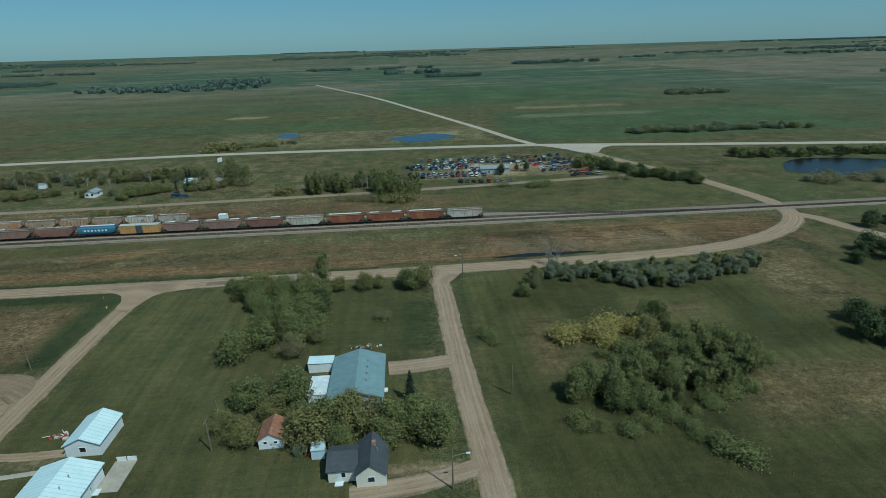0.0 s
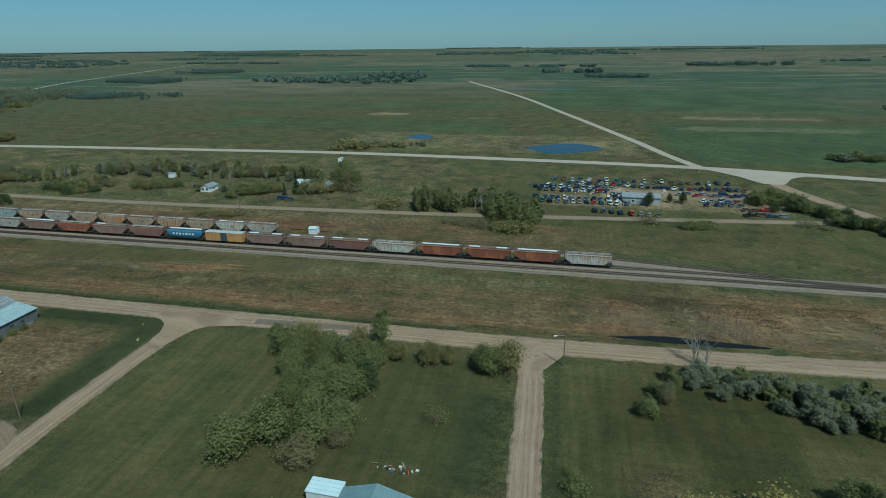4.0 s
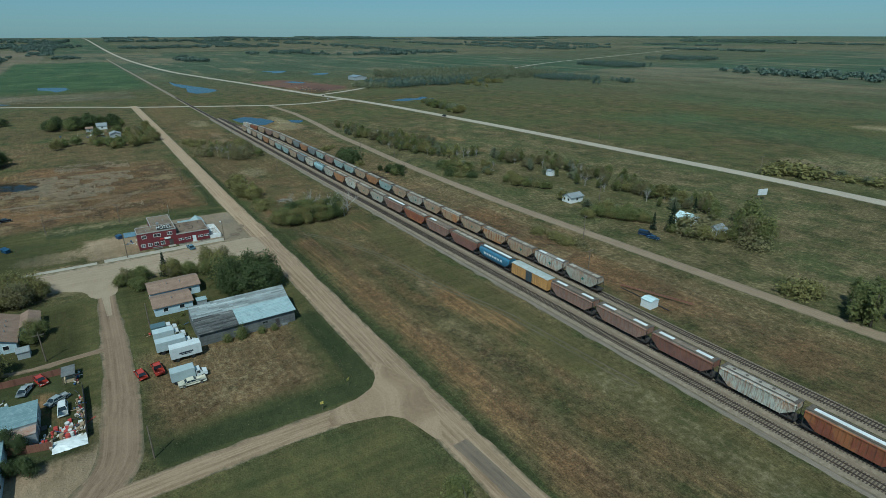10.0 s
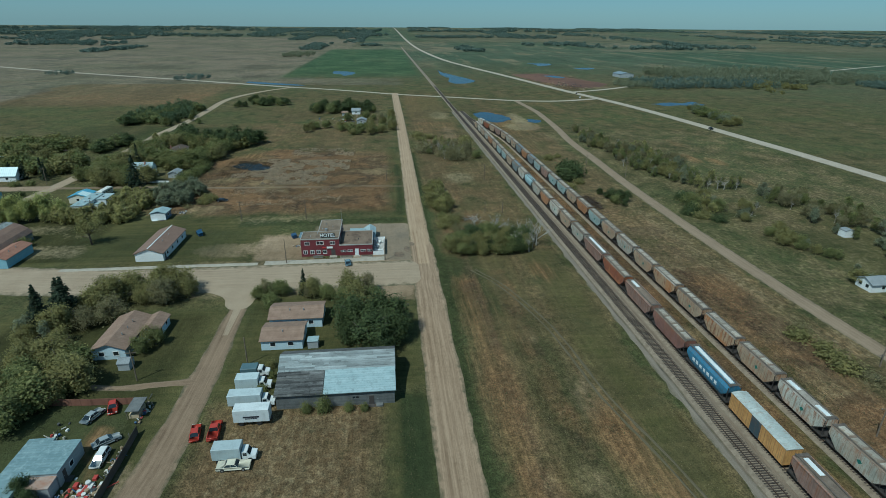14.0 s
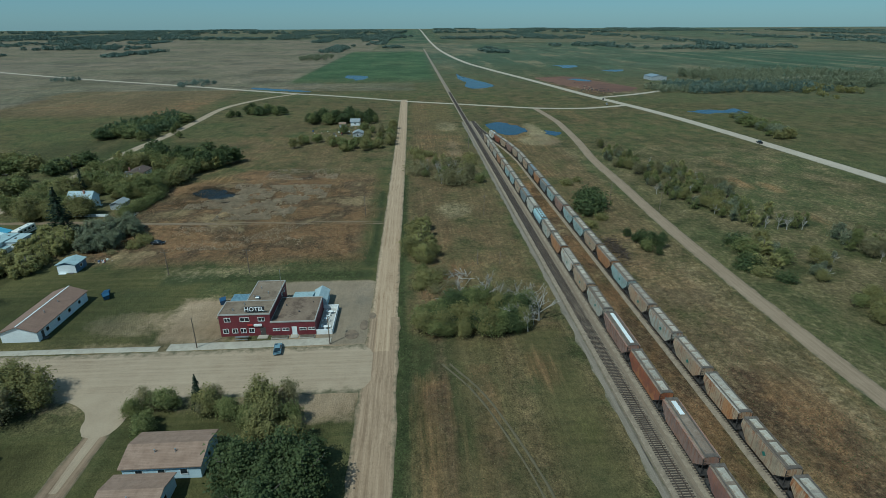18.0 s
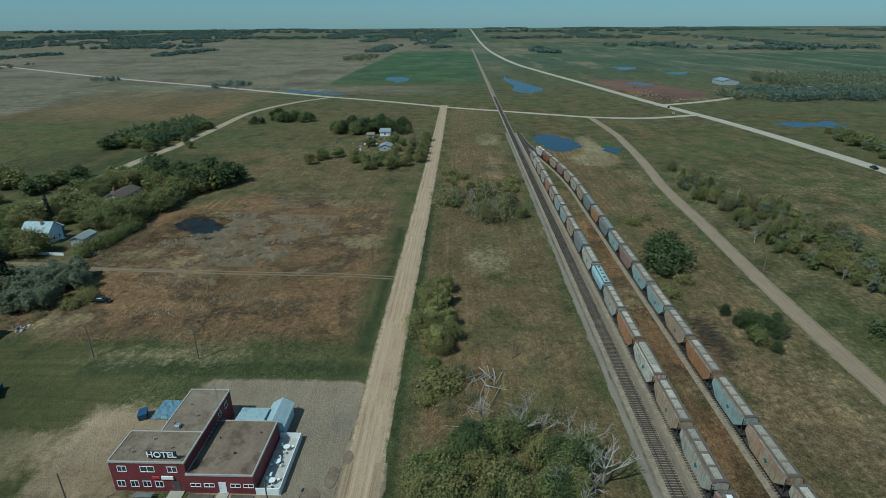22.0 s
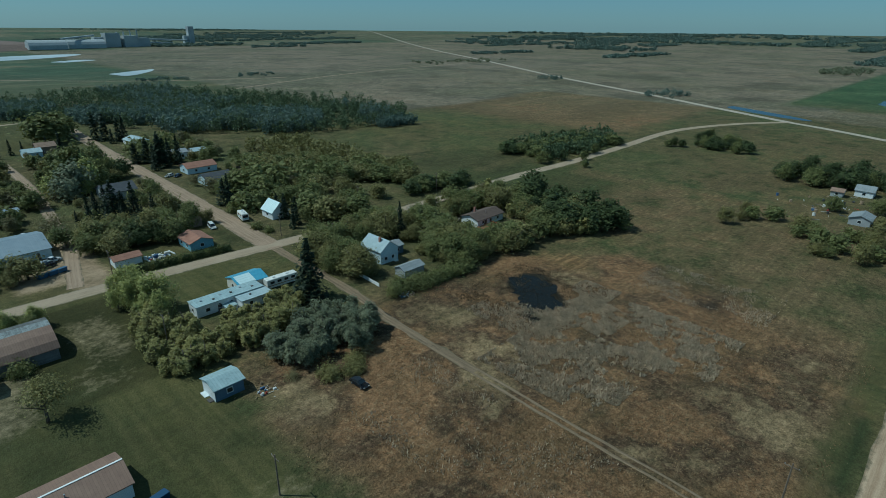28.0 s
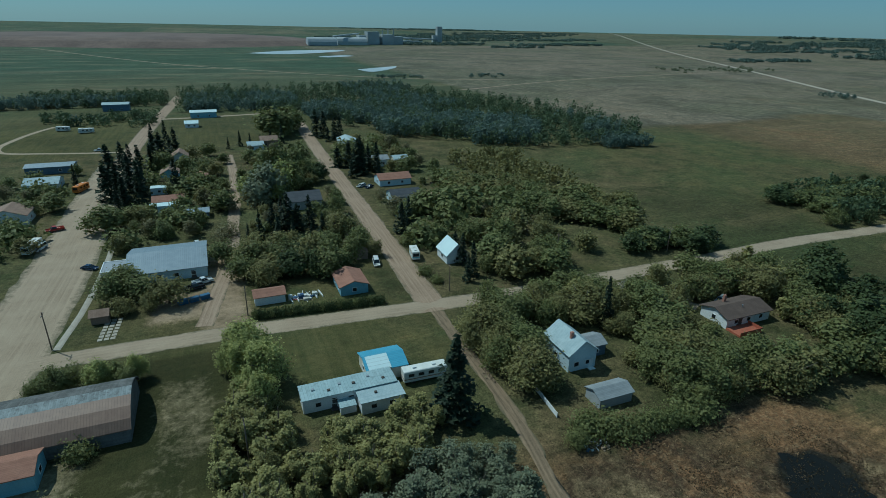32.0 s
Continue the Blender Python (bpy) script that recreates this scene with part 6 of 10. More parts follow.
woods((-210, -430, -90, -398, 70, 8, LEAF_FAR_HAZE, 5), (-320, -420, -232, -352, 150, 9, LEAF_FAR_HAZE, 5), (-350, -345, -318, -292, 60, 9, LEAF_FAR_HAZE, 5), (-450, -345, -345, -268, 230, 8, LEAF_FAR_HAZE, 5), (-440, -262, -352, -205, 160, 9, LEAF_FAR_HAZE, 5),
      (-505, -235, -395, -168, 190, 10, LEAF_FAR_HAZE, 5), (-500, -160, -468, -140, 26, 7, LEAF_FAR_HAZE, 5), (-450, -500, -380, -350, 120, 9, LEAF_FAR_HAZE, 5), (-205, -312, -158, -288, 40, 7, LEAF_FAR_HAZE, 4), (-760, 480, -680, 660, 150, 8, LEAF_FAR_HAZE, 5.5), (-900, 560, -720, 830, 300, 12, LEAF_GREY, 6), (-745, 450, -690, 600, 60, 7, LEAF_GREY, 5), (-720, 760, -560, 830, 90, 7, LEAF_FAR_HAZE, 6), (-960, 1100, -800, 1180, 90, 9, LEAF_FAR_HAZE, 7), (-640, 1120, -280, 1240, 50, 9, LEAF_FAR_HAZE, 9),
      (-1060, 1460, -900, 1620, 80, 9, LEAF_FAR_HAZE, 8), (-420, 1280, -300, 1350, 50, 11, LEAF_FAR_HAZE, 9), (-40, 1540, 110, 1600, 30, 10, LEAF_FAR_HAZE, 9), (380, 1960, 700, 2030, 60, 11, LEAF_FAR_HAZE, 10), (360, 730, 440, 760, 30, 6, LEAF_GREY, 7), (-860, -110, -800, -70, 9, 6, LEAF_FAR_HAZE, 5), (-920, -310, -890, -280, 6, 6, LEAF_FAR_HAZE, 5), (-1500, -60, -1340, 0, 30, 7, LEAF_GREY, 8), (-660, -640, -400, -600, 30, 4, LEAF_FAR_HAZE, 5), (-1250, -720, -1000, -620, 24, 4, LEAF_GREY, 6), (-760, 600, -620, 660, 70, 6, LEAF_OLIVE, 6), (60, 1330, 190, 1360, 26, 8, LEAF_FAR_HAZE, 8), (-2950, -1800, -2750, -300, 320, 11, LEAF_FAR_HAZE, 11), (-2150, -1010, -1930, -680, 130, 10, LEAF_FAR_HAZE, 9), (-3100, -300, -2900, 190, 130, 11, LEAF_FAR_HAZE, 11), (-2150, 640, -1980, 900, 40, 10, LEAF_FAR_HAZE, 9), (-1830, 880, -1700, 1330, 70, 10, LEAF_FAR_HAZE, 9), (-2850, 320, -2700, 1000, 110, 11, LEAF_FAR_HAZE, 11), (-3900, -2500, -3600, 180, 300, 13, LEAF_FAR_HAZE, 14), (-3900, 330, -3600, 1900, 180, 13, LEAF_FAR_HAZE, 14))
# the wood behind the village
for k, (edge_, n_, h_) in enumerate((([(-110, -480), (-216, -470), (-216, -400), (-110, -400)], 100, 8), ([(-214, -345), (-214, -292), (-146, -310), (-140, -345)], 36, 6), ([(-224, -476), (-433, -497), (-475, -400), (-372, -196), (-353, -212), (-316, -326), (-224, -358)], 420, 10),
                                     ([(-475, -398), (-534, -272), (-535, -194), (-498, -147), (-416, -158), (-372, -196)], 300, 10), ([(-490, -38), (-577, -18), (-529, 8), (-467, 5)], 60, 7), ([(-364, -142), (-404, -143), (-403, -98), (-386, -10), (-352, -72)], 110, 6))):
    xs_, ys_ = [p[0] for p in edge_], [p[1] for p in edge_]
    far_woods("village_wood", min(xs_), min(ys_), max(xs_), max(ys_), n_, h_, LEAF_WOOD if k < 5 else LEAF_OLIVE, "dense wood of slim poplars behind the village", 5, 300 + k, edge_)
# belts of wood along the horizon
hr = random.Random(77)
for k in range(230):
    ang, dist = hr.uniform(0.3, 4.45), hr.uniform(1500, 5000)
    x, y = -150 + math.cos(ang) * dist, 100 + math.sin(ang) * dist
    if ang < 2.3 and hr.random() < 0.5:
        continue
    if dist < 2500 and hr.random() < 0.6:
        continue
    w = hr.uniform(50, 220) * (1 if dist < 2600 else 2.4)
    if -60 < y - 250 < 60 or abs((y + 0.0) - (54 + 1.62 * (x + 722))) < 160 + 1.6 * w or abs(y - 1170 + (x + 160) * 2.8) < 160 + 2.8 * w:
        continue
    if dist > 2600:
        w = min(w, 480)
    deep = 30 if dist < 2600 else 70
    far_woods("distant_wood", x - w, y - deep, x + w, y + deep, int(w / 3), hr.uniform(5, 8), LEAF_FAR_HAZE, "distant belt of wood on the plain", 9.5, k)

# ---- buildings ----
SHINGLE_UMBER = ribbed("shingle_umber", (0.085, 0.058, 0.046), (0.125, 0.088, 0.07), 0.28, 0, 0.9, 0, strength=0.4, depth=0.02, stain=(0.06, 0.042, 0.034))
SHINGLE_BROWN = ribbed("shingle_brown", (0.21, 0.135, 0.095), (0.30, 0.205, 0.15), 0.28, 0, 0.9, 0, strength=0.4, depth=0.02, stain=(0.13, 0.085, 0.06))
SHINGLE_RED = ribbed("shingle_red", (0.25, 0.12, 0.08), (0.33, 0.17, 0.115), 0.28, 1, 0.9, 0, strength=0.4, depth=0.02, stain=(0.16, 0.08, 0.055))
SHINGLE_DARK = ribbed("shingle_dark", (0.045, 0.05, 0.058), (0.075, 0.08, 0.09), 0.28, 1, 0.9, 0, strength=0.4, depth=0.02)
SHINGLE_TEAL = ribbed("shingle_pale_teal", (0.30, 0.38, 0.40), (0.40, 0.48, 0.5), 0.28, 1, 0.85, 0, strength=0.4, depth=0.02, stain=(0.24, 0.3, 0.31))
SHINGLE_DEEPTEAL = ribbed("shingle_deep_teal", (0.15, 0.23, 0.25), (0.21, 0.29, 0.31), 0.28, 1, 0.85, 0, strength=0.4, depth=0.02, stain=(0.12, 0.18, 0.19))
SHINGLE_GREY = ribbed("shingle_grey", (0.2, 0.22, 0.23), (0.29, 0.31, 0.32), 0.28, 1, 0.88, 0, strength=0.4, depth=0.02)
ROOF_WHITE = ribbed("roof_white_metal", (0.55, 0.68, 0.69), (0.65, 0.77, 0.775), 0.9, 1, 0.45, 0.0, strength=0.25, depth=0.02)
ROOF_BLUE = ribbed("roof_blue_metal", (0.1, 0.33, 0.48), (0.14, 0.4, 0.55), 0.4, 1, 0.4, 0.1, strength=0.4)
ROOF_PALEBLUE = ribbed("roof_pale_blue_metal", (0.29, 0.385, 0.4), (0.39, 0.49, 0.505), 0.6, 0, 0.5, 0.0, stain=(0.2, 0.25, 0.25), amount=0.75)
ROOF_TEAL = ribbed("roof_teal_sheet", (0.15, 0.225, 0.24), (0.24, 0.33, 0.345), 0.6, 0, 0.5, 0.0, stain=(0.33, 0.42, 0.43), amount=0.7)
ROOF_SLATE = ribbed("roof_slate_blue_metal", (0.2, 0.25, 0.29), (0.26, 0.31, 0.35), 0.5, 0, 0.5, 0.1)
ROOF_RUST = ribbed("roof_rust", (0.24, 0.1, 0.055), (0.32, 0.15, 0.085), 0.4, 0, 0.8, 0.1, stain=(0.42, 0.36, 0.3))
ROOF_BROWN_METAL = ribbed("roof_brown_metal", (0.2, 0.12, 0.085), (0.26, 0.165, 0.115), 0.45, 0, 0.55, 0.0, stain=(0.15, 0.09, 0.065))
ROOF_OLD = ribbed("roof_weathered_shingle", (0.06, 0.06, 0.058), (0.15, 0.15, 0.142), 0.3, 0, 0.95, 0, stain=(0.26, 0.26, 0.25), amount=0.3, strength=0.8)
ROOF_OLD_PALE = ribbed("roof_peeling_sheet", (0.17, 0.19, 0.19), (0.3, 0.33, 0.33), 0.35, 0, 0.8, 0, stain=(0.1, 0.1, 0.095), amount=0.9, strength=0.8)
ROOF_TAR = surface("tar_roof", (0.15, 0.11, 0.075), (0.25, 0.195, 0.14), 0.3, 0.95, stain=(0.055, 0.032, 0.02), amount=0.85)
ROOF_TAR_BROWN = surface("tar_roof_brown", (0.125, 0.085, 0.057), (0.21, 0.155, 0.11), 0.26, 0.95, stain=(0.045, 0.026, 0.017), amount=0.9)
WALL_WHITE = ribbed("siding_white", (0.7, 0.72, 0.72), (0.8, 0.82, 0.82), 0.2, 2, 0.6, 0, strength=0.3)
WALL_CREAM = ribbed("siding_cream", (0.62, 0.59, 0.5), (0.72, 0.69, 0.6), 0.2, 2, 0.6, 0, strength=0.3)
WALL_PALEBLUE = ribbed("siding_pale_blue", (0.5, 0.62, 0.68), (0.58, 0.7, 0.76), 0.2, 2, 0.6, 0, strength=0.3)
WALL_BLUE = ribbed("siding_blue", (0.2, 0.38, 0.47), (0.26, 0.45, 0.54), 0.2, 2, 0.6, 0, strength=0.3)
WALL_DKBLUE = ribbed("siding_dark_blue", (0.08, 0.13, 0.19), (0.12, 0.18, 0.25), 0.2, 2, 0.6, 0, strength=0.3)
WALL_RED = ribbed("clapboard_dark_red", (0.13, 0.02, 0.028), (0.17, 0.03, 0.038), 0.18, 2, 0.65, 0, strength=0.35)
WALL_GREY = ribbed("siding_grey", (0.32, 0.34, 0.35), (0.4, 0.42, 0.43), 0.2, 2, 0.65, 0, strength=0.3)
WALL_BROWN = ribbed("siding_brown", (0.2, 0.14, 0.1), (0.27, 0.19, 0.14), 0.2, 2, 0.7, 0, strength=0.3)
BOARD_GREY = ribbed("weathered_board", (0.1, 0.105, 0.105), (0.2, 0.205, 0.2), 0.22, 2, 0.95, 0, stain=(0.09, 0.085, 0.08), amount=0.6, strength=0.8)
BOARD_RED = ribbed("fence_board_red", (0.16, 0.07, 0.045), (0.23, 0.105, 0.07), 0.15, 0, 0.9, 0)
BOARD_DARK = ribbed("fence_board_dark", (0.06, 0.05, 0.042), (0.11, 0.09, 0.075), 0.15, 0, 0.9, 0)
DECK_RED = ribbed("deck_board_red", (0.3, 0.085, 0.045), (0.38, 0.12, 0.065), 0.14, 0, 0.8, 0)
TRIM = plain("white_trim", (0.74, 0.75, 0.74), 0.5)
TRIM_DARK = plain("dark_trim", (0.05, 0.05, 0.055), 0.6)
GLASS_DARK = plain("window_glass", (0.02, 0.026, 0.03), 0.08)
DOOR_WHITE = plain("door_white", (0.66, 0.7, 0.7), 0.5)
DOOR_DARK = plain("door_dark", (0.07, 0.06, 0.055), 0.6)
BRICKISH = surface("chimney_brick", (0.28, 0.13, 0.09), (0.38, 0.2, 0.15), 3.0, 0.9)
STEEL = plain("galvanised_steel", (0.4, 0.42, 0.43), 0.4, 0.6)
PLYWOOD = surface("plywood", (0.42, 0.32, 0.2), (0.52, 0.41, 0.27), 2, 0.85)

SIDES = {"n": ((1, 0), (0, 1)), "s": ((-1, 0), (0, -1)), "e": ((0, -1), (1, 0)), "w": ((0, 1), (-1, 0))}


FOOT = []


def on_wall(x0, y0, x1, y1, side, u):
    """The point of a wall at u metres along it from its middle, the way along, and the outward way."""
    (ax, ay), (nx_, ny_) = SIDES[side]
    cx, cy = (x0 + x1) / 2, (y0 + y1) / 2
    px = x1 if side == "e" else x0 if side == "w" else cx
    py = y1 if side == "n" else y0 if side == "s" else cy
    return px + ax * u, py + ay * u, (ax, ay), (nx_, ny_)


def slab(geo, p, along, out, w, z0, z1, d0, d1):
    """A box on a wall, w wide, from d0 to d1 metres proud."""
    c = []
    for d in (d0, d1):
        for s in (-w / 2, w / 2):
            c.append((p[0] + along[0] * s + out[0] * d, p[1] + along[1] * s + out[1] * d))
    q = [c[0], c[1], c[3], c[2]]
    v = [(a, b, z0) for a, b in q] + [(a, b, z1) for a, b in q]
    return geo.poly(v, [(3, 2, 1, 0), (4, 5, 6, 7), (0, 1, 5, 4), (1, 2, 6, 5), (2, 3, 7, 6), (3, 0, 4, 7)])


def add_window(parent, box, side, u, z, w, h, trim=TRIM):
    px, py, al, out = on_wall(*box, side, u)
    g = Geo()
    slab(g, (px, py), al, out, w + 0.2, z - 0.1, z, -0.03, 0.09)
    slab(g, (px, py), al, out, w + 0.2, z + h, z + h + 0.1, -0.03, 0.06)
    for s in (-w / 2 - 0.05, w / 2 + 0.05) + ((0.0,) if w > 1.1 else ()):
        slab(g, (px + al[0] * s, py + al[1] * s), al, out, 0.1, z, z + h, -0.03, 0.06)
    win = part("window", g, trim, parent)
    part("pane", slab(Geo(), (px, py), al, out, w, z, z + h, -0.03, 0.025), GLASS_DARK, win)
    return win


def add_door(parent, box, side, u, w=0.95, h=2.05, mat=DOOR_WHITE, z=0.15):
    px, py, al, out = on_wall(*box, side, u)
    d = part("door", slab(slab(Geo(), (px, py), al, out, w, z, z + h, -0.03, 0.05), (px, py), al, out, w + 0.5, 0, z, 0.0, 1.0), mat, parent)
    part("door_handle", slab(Geo(), (px + al[0] * w * 0.38, py + al[1] * w * 0.38), al, out, 0.12, z + 0.95, z + 1.05, 0.05, 0.11), STEEL, d)
    return d


def house(name, x0, y0, x1, y1, eave, rise, axis, wall, roof, label, category="house", over=0.4, win=(0, 0, 0, 0), doors=(), chimney=None, group="", thick=0.16, roof2=None, vents=0, wz=1.0, wh=1.0, ww=1.1, turn=0.0):
    """A building with a gable roof; axis: the way of its ridge."""
    FOOT.append((min(x0, x1), min(y0, y1), max(x0, x1), max(y0, y1)))
    cx, cy = (x0 + x1) / 2, (y0 + y1) / 2
    a, b = (x1 - x0) / 2, (y1 - y0) / 2
    box = (-a, -b, a, b)
    th = thing(name, cx, cy, 0, turn, label, category, group)
    g = Geo()
    if axis == "x":
        prof = [(-b, -0.1), (b, -0.1), (b, eave), (0, eave + rise), (-b, eave)]
        rings = [[(x, y, z) for y, z in prof] for x in (-a, a)]
    else:
        prof = [(-a, -0.1), (a, -0.1), (a, eave), (0, eave + rise), (-a, eave)]
        rings = [[(-x if False else x, y, z) for x, z in prof] for y in (b, -b)]
    g.loft(rings)
    part("wall", g, wall, th)
    half, length = (b, a) if axis == "x" else (a, b)
    drop = rise * over / half
    for s, mat in ((-1, roof), (1, roof2 or roof)):
        g = Geo()
        o, r = half + over, length + over
        pts = [(s * o, eave - drop + 0.03), (0, eave + rise + 0.03), (0, eave + rise + 0.03 + thick), (s * o, eave - drop + 0.03 + thick)]
        if axis == "x":
            g.loft([[(x, y, z) for y, z in pts] for x in (-r, r)])
        else:
            g.loft([[(x, y, z) for x, z in pts] for y in (-r, r)])
        part("roof", g, mat, th)
    for side, n in zip("nsew", win):
        span = (2 * a if side in "ns" else 2 * b)
        for i in range(n):
            add_window(th, box, side, span * ((i + 0.5) / n - 0.5) * 0.86, wz, ww, wh)
    for side, u, *rest in doors:
        add_door(th, box, side, u, *rest)
    if chimney:
        ux, uy, top = chimney
        part("chimney", Geo().cbox(ux - 0.35, uy - 0.3, eave * 0.8, ux + 0.35, uy + 0.3, top, 0.06), BRICKISH, th)
    for i in range(vents):
        q = (i + 1) / (vents + 1) * 1.6 - 0.8
        x, y = (a * q, b * 0.4) if axis == "x" else (a * 0.4, b * q)
        part("roof_vent", Geo().beam((x, y, eave + rise * 0.4), (x, y, eave + rise * 0.6 + 0.75), 0.12, 8), STEEL, th)
    return th


def flat_house(name, x0, y0, x1, y1, h, wall, roof, label, category="house", parapet=0.25, win=(0, 0, 0, 0), doors=(), fall=0.0, over=0.12, roof_label=""):
    """A building under a flat or slightly tilted roof."""
    cx, cy = (x0 + x1) / 2, (y0 + y1) / 2
    a, b = (x1 - x0) / 2, (y1 - y0) / 2
    th = thing(name, cx, cy, 0, 0, label, category)
    g = Geo().poly([(-a, -b, -0.1), (a, -b, -0.1), (a, b, -0.1), (-a, b, -0.1), (-a, -b, h), (a, -b, h - fall), (a, b, h - fall), (-a, b, h)],
                   [(3, 2, 1, 0), (4, 5, 6, 7), (0, 1, 5, 4), (1, 2, 6, 5), (2, 3, 7, 6), (3, 0, 4, 7)])
    part("wall", g, wall, th)
    o = over
    g = Geo().poly([(-a - o, -b - o, h + 0.02), (a + o, -b - o, h + 0.02 - fall), (a + o, b + o, h + 0.02 - fall), (-a - o, b + o, h + 0.02), (-a - o, -b - o, h + 0.14), (a + o, -b - o, h + 0.14 - fall), (a + o, b + o, h + 0.14 - fall), (-a - o, b + o, h + 0.14)],
                   [(3, 2, 1, 0), (4, 5, 6, 7), (0, 1, 5, 4), (1, 2, 6, 5), (2, 3, 7, 6), (3, 0, 4, 7)])
    part("roof", g, roof, th, roof_label)
    if parapet:
        g = Geo()
        for bx in ((-a - 0.14, -b - 0.14, a + 0.14, -b + 0.1), (-a - 0.14, b - 0.1, a + 0.14, b + 0.14), (-a - 0.14, -b + 0.1, -a + 0.1, b - 0.1), (a - 0.1, -b + 0.1, a + 0.14, b - 0.1)):
            g.box(bx[0], bx[1], h + 0.05, bx[2], bx[3], h + 0.14 + parapet)
        part("parapet", g, TRIM, th, "pale metal roof edge")
    for side, n in zip("nsew", win):
        span = (2 * a if side in "ns" else 2 * b)
        for i in range(n):
            add_window(th, (-a, -b, a, b), side, span * ((i + 0.5) / n - 0.5) * 0.86, 1.0, 1.0, 0.9)
    for side, u, *rest in doors:
        add_door(th, (-a, -b, a, b), side, u, *rest)
    return th


# the hotel
hotel = thing("hotel", -205, 138, 0, 0, "dark red two-storey wooden hotel with flat gravel roofs", "hotel")


EDGE_METAL = plain("edge_metal", (0.36, 0.34, 0.31), 0.6)


def hotel_block(x0, y0, x1, y1, h, wname):
    part(wname, Geo().box(x0 + 205, y0 - 138, -0.1, x1 + 205, y1 - 138, h), WALL_RED, hotel)
    part("roof", Geo().box(x0 + 205.1, y0 - 137.9, h + 0.01, x1 + 204.9, y1 - 138.1, h + 0.1), ROOF_TAR if h > 4 else ROOF_TAR_BROWN, hotel, "stained tan tar-and-gravel roof")
    g = Geo()
    for bx in ((x0 - 0.1, y0 - 0.1, x1 + 0.1, y0 + 0.12), (x0 - 0.1, y1 - 0.12, x1 + 0.1, y1 + 0.1), (x0 - 0.1, y0 + 0.12, x0 + 0.12, y1 - 0.12), (x1 - 0.12, y0 + 0.12, x1 + 0.1, y1 - 0.12)):
        g.box(bx[0] + 205, bx[1] - 138, h - 0.12, bx[2] + 205, bx[3] - 138, h + 0.2)
    part("roof_edge", g, EDGE_METAL, hotel, "dull metal roof edge")


hotel_block(-212, 132, -205, 144.2, 5.9, "wall")
hotel_block(-223.6, 137, -212.02, 144.2, 5.88, "wall")
hotel_block(-217.6, 144.22, -204.8, 154.9, 3.7, "annex_wall")
FRONT = (-7, -6, 0, 6.2)
for yy, w in ((134.0, 1.3), (138.1, 2.1), (142.1, 1.4)):
    add_window(hotel, FRONT, "e", 0.1 - (yy - 138), 4.1, w, 0.95)
for yy in (133.3, 135.5, 137.5, 139.5):
    add_window(hotel, FRONT, "e", 0.1 - (yy - 138), 1.0, 1.15, 1.05)
add_door(hotel, FRONT, "e", 0.1 - (142.2 - 138), 1.3, 2.1, DOOR_DARK)
ANNEX = (-12.6, 6.22, 0.2, 16.9)
for yy in (145.5, 147.7, 151.9, 154.0):
    add_window(hotel, ANNEX, "e", 11.56 - (yy - 138), 1.4, 1.5, 0.55)
add_door(hotel, ANNEX, "e", 11.56 - (149.8 - 138), 1.2, 2.2, DOOR_WHITE)
for yy in (-218.5, -221.2):
    add_window(hotel, (-18.6, -1, -7, 6.2), "n", yy + 205 + 12.8, 4.0, 0.9, 0.9)
part("tavern_sign", Geo().cbox(0.08, 2.2, 2.75, 0.3, 4.1, 3.35), plain("sign_face", (0.75, 0.76, 0.74)), hotel, "small pale sign box")
part("badge_sign", Geo().cbox(0.08, 0.7, 2.85, 0.26, 1.9, 3.25), plain("sign_red", (0.5, 0.03, 0.03)), hotel, "small red and white sign box")
fire = Geo()
for k in range(9):
    fire.box(-13.5 + k * 0.9, 6.25, 4.4 - k * 0.1, -13.3 + k * 0.9, 6.9, 4.5 - k * 0.1)
fire.beam((-13.6, 6.8, 5.4), (-5.4, 6.8, 4.6), 0.04).beam((-13.6, 6.8, 4.4), (-5.4, 6.8, 3.75), 0.05)
part("fire_stair", fire, TRIM_DARK, hotel)
for px, py in ((-219, 139), (-216, 141.5), (-214, 138.3), (-208, 140.8), (-207, 135), (-210, 137)):
    part("roof_vent", Geo().beam((px + 205, py - 138, 5.95), (px + 205, py - 138, 6.45), 0.1, 8).beam((px + 205, py - 138, 6.42), (px + 205, py - 138, 6.5), 0.17, 8), STEEL, hotel)
for px, py in ((-209.5, 150.3), (-213, 146.5), (-214.5, 153)):
    part("roof_vent", Geo().beam((px + 205, py - 138, 3.75), (px + 205, py - 138, 4.2), 0.16 if px == -209.5 else 0.1, 8), TRIM_DARK, hotel)
part("cooling_unit", Geo().cbox(-8.6, 1.0, 5.98, -7.7, 1.9, 6.6), STEEL, hotel, "grey rooftop cooling unit")
part("mast", Geo().beam((-13.4, 6.35, 3.6), (-13.4, 6.35, 11.5), 0.05, 6).beam((-13.9, 6.35, 10.8), (-12.9, 6.35, 10.8), 0.02, 4), STEEL, hotel, "thin radio mast")
part("step", Geo().box(0.05, 3.0, 0, 1.6, 5.4, 0.18), CONCRETE, hotel)
part("step", Geo().box(0.25, 10.9, 0, 1.7, 12.6, 0.16), CONCRETE, hotel)
hotel_sign = thing("hotel_sign", -205.6, 140.6, 5.97, 0, "black rooftop sign board with white block letters", "sign")
part("board", Geo().cbox(-0.1, -2.35, 0.35, 0.1, 2.35, 1.75, 0.04), plain("sign_black", (0.012, 0.012, 0.014), 0.5), hotel_sign)
